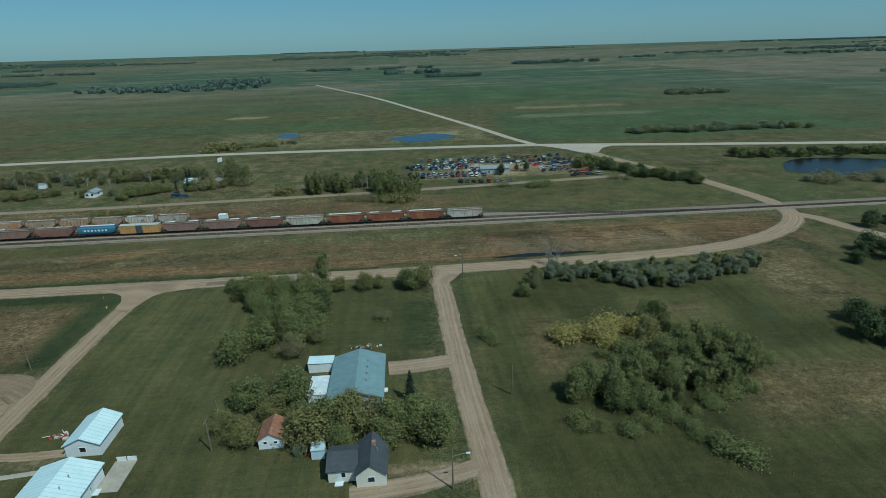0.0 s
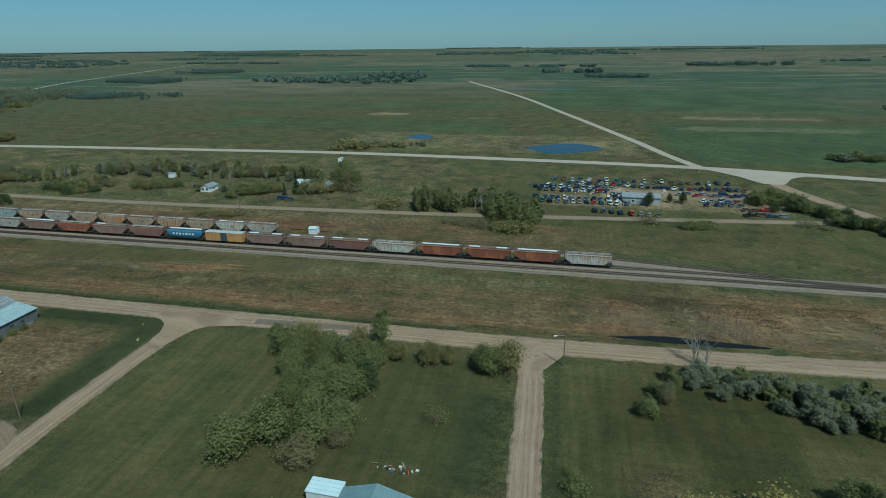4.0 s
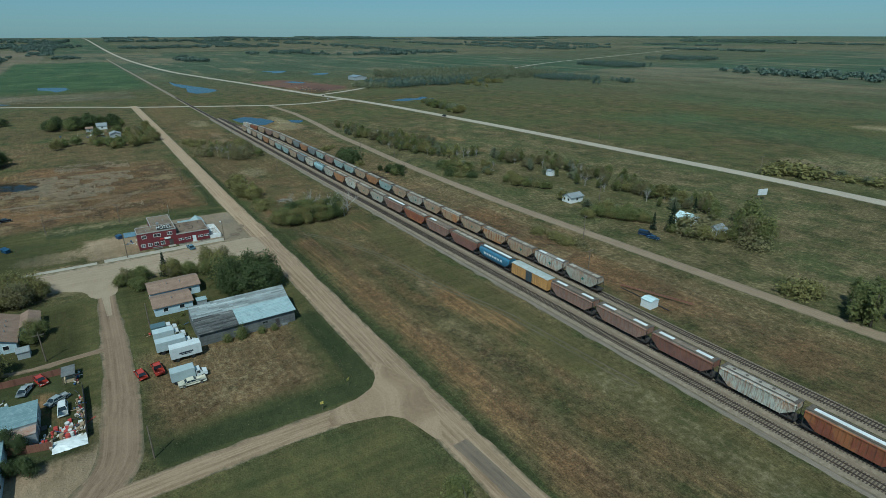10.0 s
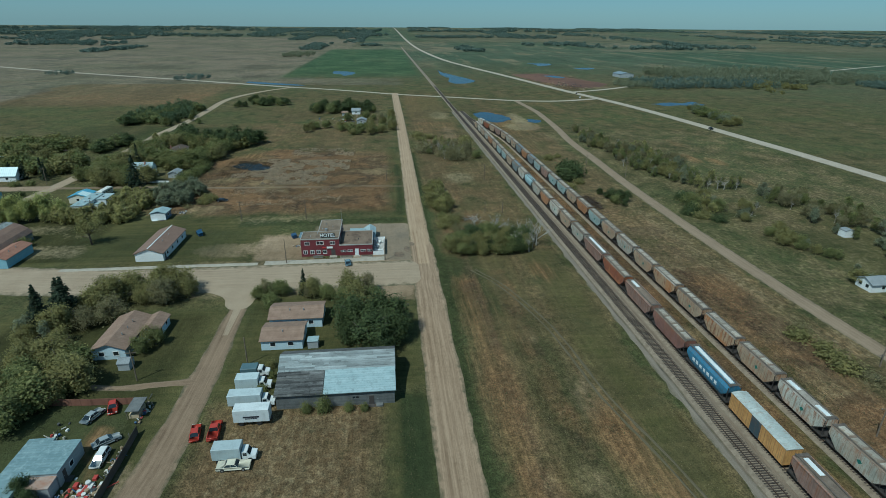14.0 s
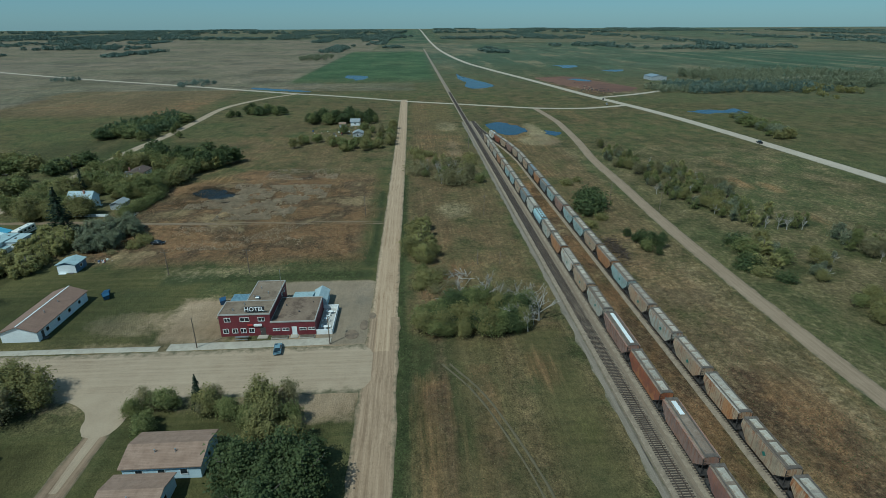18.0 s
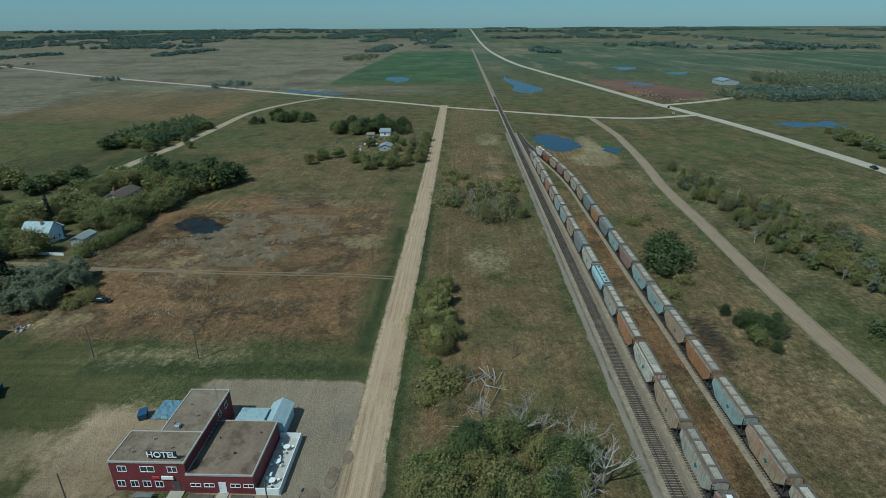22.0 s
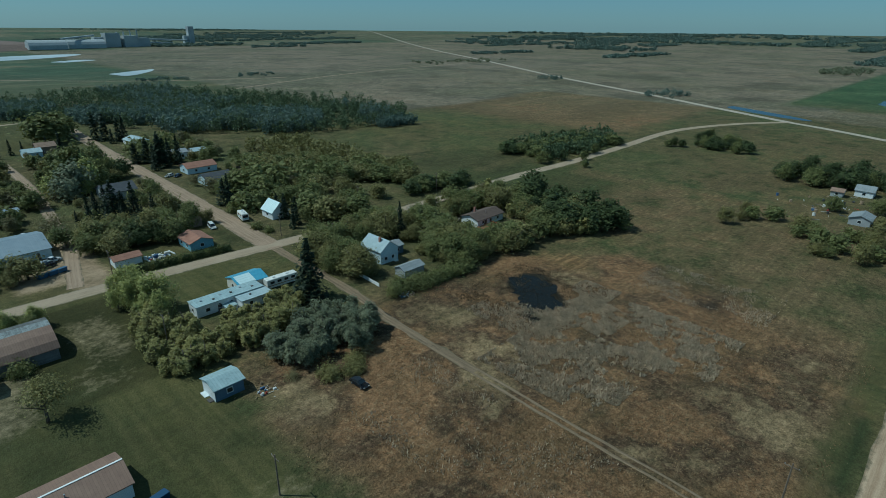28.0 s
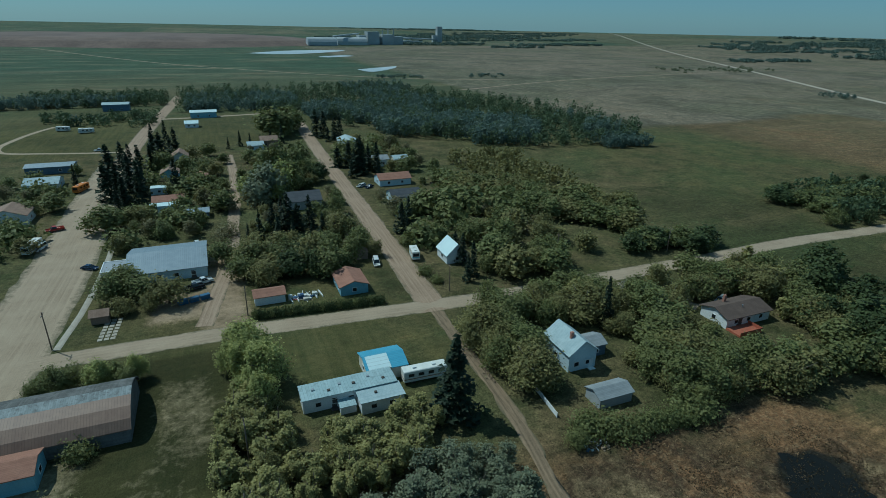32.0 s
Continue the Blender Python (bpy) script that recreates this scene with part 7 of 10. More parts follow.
for s in (-1.9, 0, 1.9):
    part("leg", Geo().beam((-0.02, s, -0.05), (-0.02, s, 0.5), 0.06, 6).beam((-0.9, s, 0.0), (-0.1, s, 1.2), 0.04, 5), STEEL, hotel_sign)
font = bpy.data.curves.new("letters", "FONT")
font.body = "HOTEL"
font.size, font.extrude, font.offset, font.align_x, font.align_y = 1.55, 0.03, 0.022, "CENTER", "CENTER"
tmp = bpy.data.objects.new("letters_source", font)
scene.collection.objects.link(tmp)
bpy.context.view_layer.update()
letters_mesh = bpy.data.meshes.new_from_object(tmp.evaluated_get(bpy.context.evaluated_depsgraph_get()))
bpy.data.objects.remove(tmp)
letters_mesh.materials.clear()
letters_mesh.materials.append(plain("sign_letters", (0.8, 0.82, 0.82)))
lt = part("lettering", letters_mesh, None, hotel_sign, "white block letters")
lt.matrix_basis = Matrix.Translation((0.14, 0, 1.05)) @ pose(0, 0, 0, 90, 0, 90) @ Matrix.Diagonal((0.98, 1, 1, 1))

flat_house("lean_to_shed", -222, 147, -217.7, 152, 3.0, WALL_PALEBLUE, ROOF_PALEBLUE, "pale blue lean-to behind the hotel", "shed", 0, fall=-0.4)
house("storage_shed", -224.2, 152.1, -218.2, 155.7, 2.5, 1.1, "x", WALL_PALEBLUE, SHINGLE_TEAL, "pale teal gabled shed behind the hotel", "shed", 0.3)
patio = thing("patio_deck", -211, 157, 0, 0, "raised plank patio with a white board fence", "patio")
part("deck", Geo().box(-6.5, -1.9, 0, 6.3, 1.9, 0.25), surface("grey_plank", (0.34, 0.33, 0.3), (0.45, 0.43, 0.4), 2), patio)
for bx in ((6.25, -1.9, 6.4, 1.95), (-6.6, 1.85, 6.4, 2.0), (-6.6, -1.9, -6.45, 1.85)):
    part("fence_panel", Geo().box(bx[0], bx[1], 0, bx[2], bx[3], 1.35), TRIM, patio)
PLASTIC = plain("white_plastic", (0.75, 0.76, 0.74), 0.4)
for k, (px, py) in enumerate(((-206.8, 157), (-211, 156.6), (-214.5, 157.2))):
    tb = thing("patio_table", px, py, 0.25, 20 * k, "round white plastic patio table", "table", "patio furniture")
    part("tabletop", Geo().beam((0, 0, 0.7), (0, 0, 0.74), 0.6, 16), PLASTIC, tb)
    part("pedestal", Geo().beam((0, 0, 0), (0, 0, 0.7), 0.06, 8, 0.05).beam((0, 0, 0), (0, 0, 0.05), 0.3, 10), PLASTIC, tb)
    for q in range(3):
        t = q * 2.1 + k
        ch = thing("patio_chair", px + math.cos(t) * 1.0, py + math.sin(t) * 1.0, 0.25, math.degrees(t) - 90, "white plastic patio chair", "chair", "patio furniture")
        part("seat", Geo().cbox(-0.24, -0.24, 0.4, 0.24, 0.24, 0.45, 0.02), PLASTIC, ch)
        part("backrest", Geo().cbox(-0.24, 0.2, 0.45, 0.24, 0.25, 0.85, 0.02), PLASTIC, ch)
        for lx in (-0.2, 0.2):
            for ly in (-0.2, 0.2):
                part("leg", Geo().beam((lx, ly, 0), (lx, ly, 0.4), 0.025, 5), PLASTIC, ch)
bench = thing("picnic_bench", -203.2, 137.5, 0.15, 90, "weathered wooden picnic bench against the hotel front", "bench")
part("tabletop", Geo().cbox(-1.6, -0.35, 0.7, 1.6, 0.35, 0.76, 0.02), BOARD_GREY, bench)
for s in (-0.75, 0.75):
    part("seat", Geo().cbox(-1.6, s - 0.14, 0.42, 1.6, s + 0.14, 0.47, 0.02), BOARD_GREY, bench)
for s in (-1.2, 1.2):
    part("leg", Geo().beam((s, -0.7, 0), (s, 0.2, 0.7), 0.05, 4).beam((s, 0.7, 0), (s, -0.2, 0.7), 0.05, 4), BOARD_GREY, bench)
for y0_, y1_ in ((144.4, 148.4), (151.2, 154.8)):
    pl = thing("stone_planter", -203.6, (y0_ + y1_) / 2, 0, 0, "low stone flower bed before the hotel", "planter")
    part("kerb", Geo().cbox(-0.7, -(y1_ - y0_) / 2, 0, 0.7, (y1_ - y0_) / 2, 0.32), surface("field_stone", (0.2, 0.18, 0.15), (0.36, 0.33, 0.28), 4, 0.9), pl)
    part("soil", Geo().box(-0.6, -(y1_ - y0_) / 2 + 0.1, 0.3, 0.6, (y1_ - y0_) / 2 - 0.1, 0.35), surface("soil", (0.06, 0.05, 0.035), (0.12, 0.1, 0.07), 4), pl)


def dumpster(x, y, turn, colour, label):
    d = thing("dumpster", x, y, 0, turn, label, "dumpster")
    m = plain("bin_paint", colour, 0.5)
    g = Geo().loft([[(-1.1, -0.75, 0.15), (1.1, -0.75, 0.15), (1.1, 0.6, 0.15), (-1.1, 0.6, 0.15)], [(-1.2, -0.8, 1.1), (1.2, -0.8, 1.1), (1.2, 0.8, 1.35), (-1.2, 0.8, 1.35)]])
    part("bin", g, m, d)
    part("lid", Geo().poly([(-1.22, -0.85, 1.12), (1.22, -0.85, 1.12), (1.22, 0.82, 1.37), (-1.22, 0.82, 1.37), (-1.22, -0.85, 1.2), (1.22, -0.85, 1.2), (1.22, 0.82, 1.45), (-1.22, 0.82, 1.45)],
                           [(3, 2, 1, 0), (4, 5, 6, 7), (0, 1, 5, 4), (1, 2, 6, 5), (2, 3, 7, 6), (3, 0, 4, 7)]), TRIM_DARK if colour[0] > 0.2 else m, d)
    for s in (-1, 1):
        part("caster", Geo().beam((s, -0.6, 0.08), (s, -0.5, 0.08), 0.09, 8).beam((s, 0.4, 0.08), (s, 0.5, 0.08), 0.09, 8), TRIM_DARK, d)


dumpster(-222.8, 127, 20, (0.018, 0.06, 0.13), "blue steel dumpster beside the hotel")
dumpster(-219.4, 134.4, -15, (0.02, 0.075, 0.15), "blue steel dumpster beside the hotel")
tarp_heap = thing("tarpaulin", -224.9, 130.8, 0, 0, "wrinkled blue tarpaulin spread behind the hotel", "tarp")
gv, gf = [], []
for j in range(9):
    for i in range(9):
        gv.append((-2.8 + i * 0.7, -2.2 + j * 0.55, 0.25 + 0.28 * noise.noise((i * 0.8, j * 0.8, 3))))
for j in range(8):
    for i in range(8):
        gf.append((j * 9 + i, j * 9 + i + 1, (j + 1) * 9 + i + 1, (j + 1) * 9 + i))
part("sheet", Geo().poly(gv, gf), surface("blue_tarp", (0.09, 0.16, 0.21), (0.16, 0.25, 0.3), 4, 0.5), tarp_heap)

# houses of the first block
house("garage", -66, 89.6, -59.6, 98.4, 2.6, 1.5, "y", WALL_WHITE, ROOF_WHITE, "white garage with a pale metal roof", "garage", 0.3, (0, 1, 0, 0), (("w", -2, 2.6, 2.1, DOOR_WHITE),))
house("house", -66.3, 70, -56.2, 83.6, 2.8, 1.6, "y", WALL_WHITE, ROOF_WHITE, "white bungalow with a pale metal roof", "house", 0.4, (0, 2, 2, 3), (("e", -3,),), vents=3)
yard_pad = thing("patio_slab", -54.6, 83.6, 0, 0, "concrete patio with a white lattice fence", "patio")
part("slab", Geo().box(-1.5, -4, 0, 2.4, 3.8, 0.1), CONCRETE, yard_pad)
part("fence_panel", Geo().box(-1.2, 3.75, 0.1, 0.5, 3.85, 1.0), TRIM, yard_pad)
part("fence_panel", Geo().box(0.7, 3.75, 0.1, 2.4, 3.85, 1.0), TRIM, yard_pad)
house("house", -18, 98.2, -7, 114.4, 2.8, 1.7, "y", WALL_PALEBLUE, SHINGLE_DEEPTEAL, "bungalow with a grey-teal shingle roof", "house", 0.5, (2, 2, 3, 3), (("e", 2,),), vents=4)
flat_house("storage_shed", -24.5, 113.2, -18.8, 116.4, 2.4, WALL_WHITE, ROOF_WHITE, "white metal storage shed", "shed", 0, fall=0.15)
flat_house("storage_shed", -22.8, 101.5, -18.6, 108.5, 1.9, WALL_WHITE, surface("frosted_cover", (0.5, 0.55, 0.56), (0.7, 0.74, 0.75), 2), "low pale covered porch beside the bungalow", "shed", 0)
house("house", -10.8, 76.2, -5.7, 84.4, 2.7, 2.0, "y", WALL_CREAM, SHINGLE_DARK, "small cream house with a dark gabled roof", "house", 0.35, (0, 1, 2, 0), (), (0.4, 1.2, 5.3), vents=1)
house("house_wing", -15.8, 77.8, -10.9, 84.0, 2.5, 1.4, "x", WALL_CREAM, SHINGLE_DARK, "cream side wing of the small house under dark shingles", "house", 0.3, (0, 1, 0, 1), (("s", 0.6,),))
house("storage_shed", -30, 87.8, -25.5, 93.4, 2.1, 1.4, "y", WALL_WHITE, ROOF_RUST, "white shed with a rusted roof", "shed", 0.25, (0, 2, 0, 0), wz=1.2, wh=0.5, ww=0.6)
flat_house("storage_shed", -19.6, 83.9, -17.2, 86.2, 2.0, WALL_PALEBLUE, surface("peeling_roof", (0.3, 0.45, 0.5), (0.66, 0.7, 0.7), 2), "small shed with a patchy blue and white roof", "shed", 0, (0, 0, 0, 0), (("w", 0.2, 0.8, 1.7, plain("door_red", (0.35, 0.04, 0.03))),))
# old barn
barn = thing("barn", -134, 148.8, 0, 0, "long weathered grey wooden barn with patched roofs", "barn")
part("wall", Geo().loft([[(x, y, z) for x, z in ((-7.2, -0.1), (0.6, -0.1), (0.6, 4.4), (-3.3, 6.2), (-7.2, 4.4))] for y in (11.7, -11.7)]), BOARD_GREY, barn)
part("lean_to_wall", Geo().loft([[(x, y, z) for x, z in ((0.62, -0.1), (6.6, -0.1), (6.6, 3.25), (0.62, 4.5))] for y in (11.6, -11.6)]), BOARD_GREY, barn)
PLANK_PALE = surface("grey_roof_plank", (0.2, 0.225, 0.225), (0.33, 0.36, 0.36), 1.5, 0.95, stain=(0.11, 0.11, 0.105), amount=0.6, vary=0.35, stretch=(1, 0.25, 1))
PLANK_DARK = surface("rotten_roof_plank", (0.045, 0.045, 0.045), (0.12, 0.12, 0.115), 1.5, 0.95, stain=(0.28, 0.29, 0.28), amount=0.35, vary=0.5, stretch=(1, 0.25, 1))
barn_r = random.Random(8)


def roof_planks(parent, xa, za, xb, zb, y0, y1, rows, mat, pieces, gap=0.0):
    """Long weathered planks laid in rows along a sloping roof."""
    for k in range(rows):
        ta, tb = k / rows, (k + 0.96) / rows
        cut = [y0] + sorted(barn_r.uniform(y0 + 1, y1 - 1) for _ in range(pieces - 1)) + [y1]
        for ya, yb in zip(cut[:-1], cut[1:]):
            if barn_r.random() < gap:
                continue
            lift = barn_r.uniform(0.02, 0.1)
            q = [(xa + (xb - xa) * t, za + (zb - za) * t + lift) for t in (ta, tb)]
            part("roof_plank", Geo().loft([[(q[0][0], y, q[0][1]), (q[1][0], y, q[1][1]), (q[1][0], y, q[1][1] + 0.06), (q[0][0], y, q[0][1] + 0.06)] for y in (ya, yb - 0.05)]), mat, parent)


part("roof", Geo().loft([[(x, y, z) for x, z in ((-3.3, 6.2), (1.0, 4.25), (1.0, 4.35), (-3.3, 6.3))] for y in (12, -12)]), ROOF_OLD, barn, "dark boards under the roof planks")
roof_planks(barn, -3.3, 6.3, 1.0, 4.35, -12, 12, 11, PLANK_PALE, 4)
part("roof", Geo().loft([[(x, y, z) for x, z in ((-7.6, 4.25), (-3.3, 6.25), (-3.3, 6.4), (-7.6, 4.4))] for y in (12, -12)]), ROOF_OLD, barn, "weathered grey shingles")
part("lean_to_roof", Geo().loft([[(x, y, z) for x, z in ((0.7, 4.5), (7.0, 3.2), (7.0, 3.3), (0.7, 4.6))] for y in (-2.4, -11.9)]), ROOF_OLD, barn, "rotten dark boards")
roof_planks(barn, 0.75, 4.6, 7.0, 3.3, -11.9, -2.45, 14, PLANK_DARK, 3, 0.12)
part("lean_to_roof", Geo().loft([[(x, y, z) for x, z in ((0.7, 4.56), (7.05, 3.26), (7.05, 3.4), (0.7, 4.7))] for y in (11.9, -2.38)]), ROOF_PALEBLUE, barn, "pale blue sheet metal")
LB = (-7.2, -11.6, 6.6, 11.6)
add_door(barn, LB, "e", -7.0, 1.0, 2.0, DOOR_DARK, 0.05)
add_door(barn, LB, "e", -8.6, 0.9, 1.6, BOARD_GREY, 0.3)
add_window(barn, LB, "e", -3.9, 1.6, 1.2, 0.5, BOARD_GREY)
# paired houses, bungalow
house("house", -167.5, 130.2, -159.2, 143, 2.7, 1.2, "y", WALL_PALEBLUE, SHINGLE_BROWN, "pale bungalow with a brown shingle roof", "house", 0.4, (1, 2, 3, 2), vents=2)
house("house", -157.6, 130, -149.4, 139.4, 2.5, 1.1, "y", WALL_PALEBLUE, SHINGLE_BROWN, "pale cottage with a brown shingle roof", "house", 0.35, (1, 1, 2, 2), vents=1)
flat_house("storage_shed", -151.5, 140.6, -149.2, 143, 1.8, WALL_GREY, ROOF_PALEBLUE, "small grey yard shed", "shed", 0)
house("house", -164, 93.2, -148.8, 100.4, 2.6, 1.4, "x", WALL_PALEBLUE, SHINGLE_BROWN, "low pale blue bungalow with a brown roof", "house", 0.45, (3, 3, 2, 1), vents=3)
house("house_wing", -164.4, 100.5, -156.5, 104.6, 2.4, 0.9, "x", WALL_PALEBLUE, SHINGLE_BROWN, "rear wing of the bungalow under brown shingles", "house", 0.4, (2, 0, 1, 0))
house("storage_shed", -146.6, 100.6, -144, 103, 1.7, 0.7, "y", WALL_GREY, SHINGLE_GREY, "small grey garden shed", "shed", 0.15)
# junk yard
flat_house("trailer_addition", -118.6, 100.9, -110.8, 105.5, 2.9, WALL_GREY, ROOF_TEAL, "grey trailer addition with a streaked teal metal roof", "trailer home", 0, (1, 0, 1, 0), (("n", 2.2, 0.9, 2.0, DOOR_DARK),))
flat_house("trailer_porch", -110.7, 101.5, -108.2, 105.3, 2.3, WALL_GREY, surface("rust_sheet", (0.3, 0.14, 0.08), (0.4, 0.34, 0.3), 2), "small grey porch with a rusty roof", "porch", 0)
flat_house("trailer_home", -119.6, 96.6, -92, 100.7, 2.75, WALL_PALEBLUE, ROOF_TEAL, "long trailer home with a rippled teal roof", "trailer home", 0, (4, 0, 0, 1), (), roof_label="stained rippled teal roof")
# shed rows along the street and marsh
long_house = house("long_house", -227.2, 80.2, -205.4, 88.8, 2.7, 1.5, "x", WALL_WHITE, ROOF_BROWN_METAL, "long white building with a brown metal roof", "building", 0.35, (4, 0, 0, 0), (("n", 9, 0.9, 2.0, DOOR_DARK),), vents=2)
dumpster(-227.8, 93.5, 30, (0.02, 0.07, 0.14), "blue steel bin beside the long building")
dumpster(-229.6, 92.6, 10, (0.015, 0.055, 0.12), "blue steel bin beside the long building")
wshed = house("workshop_shed", -252, 69.9, -246.2, 75.5, 2.7, 0.8, "x", WALL_DKBLUE, ROOF_PALEBLUE, "dark shed with a pale blue metal roof", "shed", 0.35, (1, 0, 0, 0), (("e", 1.2, 1.6, 2.1, DOOR_WHITE), ("e", -1.4, 0.9, 2.0, DOOR_DARK)))
part("gable_cladding", Geo().box(2.92, -2.75, 0, 2.97, 2.75, 2.7), WALL_WHITE, wshed, "whitewashed end wall")
part("ridge_cap", Geo().box(-11.2, -0.16, 4.36, 11.2, 0.16, 4.44), TRIM, long_house, "white ridge cap")
longshed = thing("long_shed", -218.6, 29.6, 0, 0, "long curved-roof shed with patched brown and teal roofing", "shed")
arc = [(-7.6, 2.6), (-6.4, 4.0), (-4.4, 5.2), (-2.2, 6.0), (0, 6.4), (2.2, 6.0), (4.4, 5.2), (6.4, 4.0), (7.6, 2.6)]
part("wall", Geo().loft([[(x, y, z) for y, z in ((-7.4, -0.1), (7.4, -0.1), (7.4, 2.6), (6.2, 3.9), (0, 6.2), (-6.2, 3.9), (-7.4, 2.6))] for x in (-10.6, 10.6)]), BOARD_GREY, longshed)
for k, m in zip(range(8), (ROOF_OLD, ROOF_OLD, ROOF_OLD, ROOF_OLD, ROOF_OLD_PALE, ROOF_BROWN_METAL, ROOF_BROWN_METAL, ROOF_BROWN_METAL)):
    (ya, za), (yb, zb) = arc[k], arc[k + 1]
    part("roof", Geo().loft([[(x, ya, za), (x, yb, zb), (x, yb, zb + 0.14), (x, ya, za + 0.14)] for x in (-11, 11)]), m, longshed)
house("store_shed", -217, 37.6, -203.5, 43.6, 2.9, 1.0, "x", WALL_BLUE, SHINGLE_RED, "blue shed with a reddish-brown metal roof", "shed", 0.25, (0, 0, 0, 1), vents=2)
# trailer home, garage, two-storey house, brown-roofed house
trailer = flat_house("trailer_home", -275.5, 35.7, -257.6, 40.4, 2.9, WALL_WHITE, ROOF_PALEBLUE, "white trailer home with a pale metal roof", "trailer home", 0, (5, 0, 1, 0), (("n", 3.2, 0.9, 2.0, DOOR_DARK),), over=0.2)
for k, (px, py) in enumerate(((-6.8, 0.6), (-4.1, -0.9), (-1.0, 0.3), (1.6, -0.4), (3.9, 0.9), (6.7, -0.2))):
    part("roof_vent", Geo().cbox(px - 0.28, py - 0.28, 3.03, px + 0.28, py + 0.28, 3.2 + 0.06 * (k % 3), 0.04), STEEL if k % 2 else BOARD_DARK, trailer, "small roof vent")
addition = flat_house("trailer_addition", -275.8, 40.5, -267.6, 44.4, 2.6, WALL_WHITE, SHINGLE_TEAL, "white addition on the trailer home", "trailer home", 0, (2, 0, 0, 0), (), over=0.25)
part("roof_vent", Geo().cbox(0.6, -0.4, 2.72, 1.1, 0.1, 3.05, 0.05), BOARD_DARK, addition, "dark roof vent")
flat_house("porch", -266.9, 40.5, -264.0, 43.0, 1.5, WALL_WHITE, ROOF_PALEBLUE, "low slatted porch beside the trailer home", "porch", 0)
house("garage", -279.4, 28.1, -271.2, 35.4, 2.7, 1.1, "x", WALL_CREAM, ROOF_BLUE, "garage with a half blue, half white roof", "garage", 0.3, (0, 0, 1, 0), roof2=ROOF_BLUE)
cover = thing("roof_cover", -273.7, 33.5, 0, 0, "white sheet covering part of a blue roof", "sheet")
part("sheet", Geo().poly([(-2.4, -1.72, 3.93), (2.2, -1.72, 3.93), (2.2, 2.2, 2.87), (-2.4, 2.2, 2.87), (-2.4, -1.72, 3.99), (2.2, -1.72, 3.99), (2.2, 2.2, 2.93), (-2.4, 2.2, 2.93)], [(3, 2, 1, 0), (4, 5, 6, 7), (0, 1, 5, 4), (1, 2, 6, 5), (2, 3, 7, 6), (3, 0, 4, 7)]), ROOF_WHITE, cover)
house("house", -318, 37.2, -311.2, 46.6, 4.3, 2.6, "y", WALL_PALEBLUE, SHINGLE_TEAL, "two-storey house with a pale teal shingle roof", "house", 0.45, (2, 1, 1, 2), (("n", -2.2,),), (1.0, 1.5, 7.6), wz=1.1)
house("house_wing", -323, 38.5, -318.1, 43.5, 2.7, 1.0, "x", WALL_DKBLUE, SHINGLE_GREY, "low rear wing of the two-storey house", "house", 0.3, (1, 0, 0, 0))
house("storage_shed", -317.4, 54.6, -309.8, 59, 2.2, 0.9, "x", WALL_GREY, SHINGLE_GREY, "grey shed at the edge of the marsh", "shed", 0.3)
house("house", -372.2, 37, -357.8, 45, 2.7, 1.3, "x", WALL_WHITE, SHINGLE_UMBER, "white bungalow with a dark brown roof", "house", 0.5, (3, 2, 1, 1), (("n", 3, 1.6, 2.0, DOOR_DARK),), (1.5, -2.6, 5.2), vents=1)
deck8 = thing("wooden_deck", -361.2, 47.6, 0, 0, "red-stained wooden deck behind the bungalow", "deck")
part("platform", Geo().box(-3.6, -2.4, 0, 3.6, 1.7, 0.5), DECK_RED, deck8)
part("railing", Geo().box(-3.6, 1.6, 0.5, 3.6, 1.68, 1.3).box(-3.6, -2.4, 0.5, -3.52, 1.6, 1.3), DECK_RED, deck8)
# village houses
house("house", -282, -14, -274.6, -4.2, 2.6, 1.3, "y", WALL_BLUE, SHINGLE_RED, "blue cottage with a reddish shingle roof", "house", 0.4, (1, 1, 2, 2))
house("garage", -260.6, -11, -253.1, -6.2, 2.3, 0.9, "x", WALL_WHITE, SHINGLE_RED, "low garage with a reddish shingle roof", "garage", 0.35)
house("hall", -242.3, -50.2, -222.2, -30, 3.0, 2.2, "x", WALL_PALEBLUE, ROOF_SLATE, "village hall with a slate-blue metal roof", "hall", 0.4, (4, 0, 0, 2), (("n", -6.5, 1.2, 2.1, DOOR_DARK),))
flat_house("hall_extension", -222.1, -42, -215.6, -34.4, 2.9, WALL_GREY, surface("grey_felt", (0.24, 0.26, 0.28), (0.31, 0.33, 0.35), 1), "flat-roofed extension of the village hall", "hall", 0.15)
house("garden_shelter", -220.2, -13, -216.6, -9.6, 2.1, 0.9, "x", WALL_BROWN, SHINGLE_BROWN, "small brown garden shelter", "shelter", 0.4)
house("house", -316, -22, -309.2, -14.2, 2.9, 3.2, "y", WALL_WHITE, ROOF_WHITE, "white cottage with a steep pale roof", "house", 0.4, (1, 1, 1, 1))
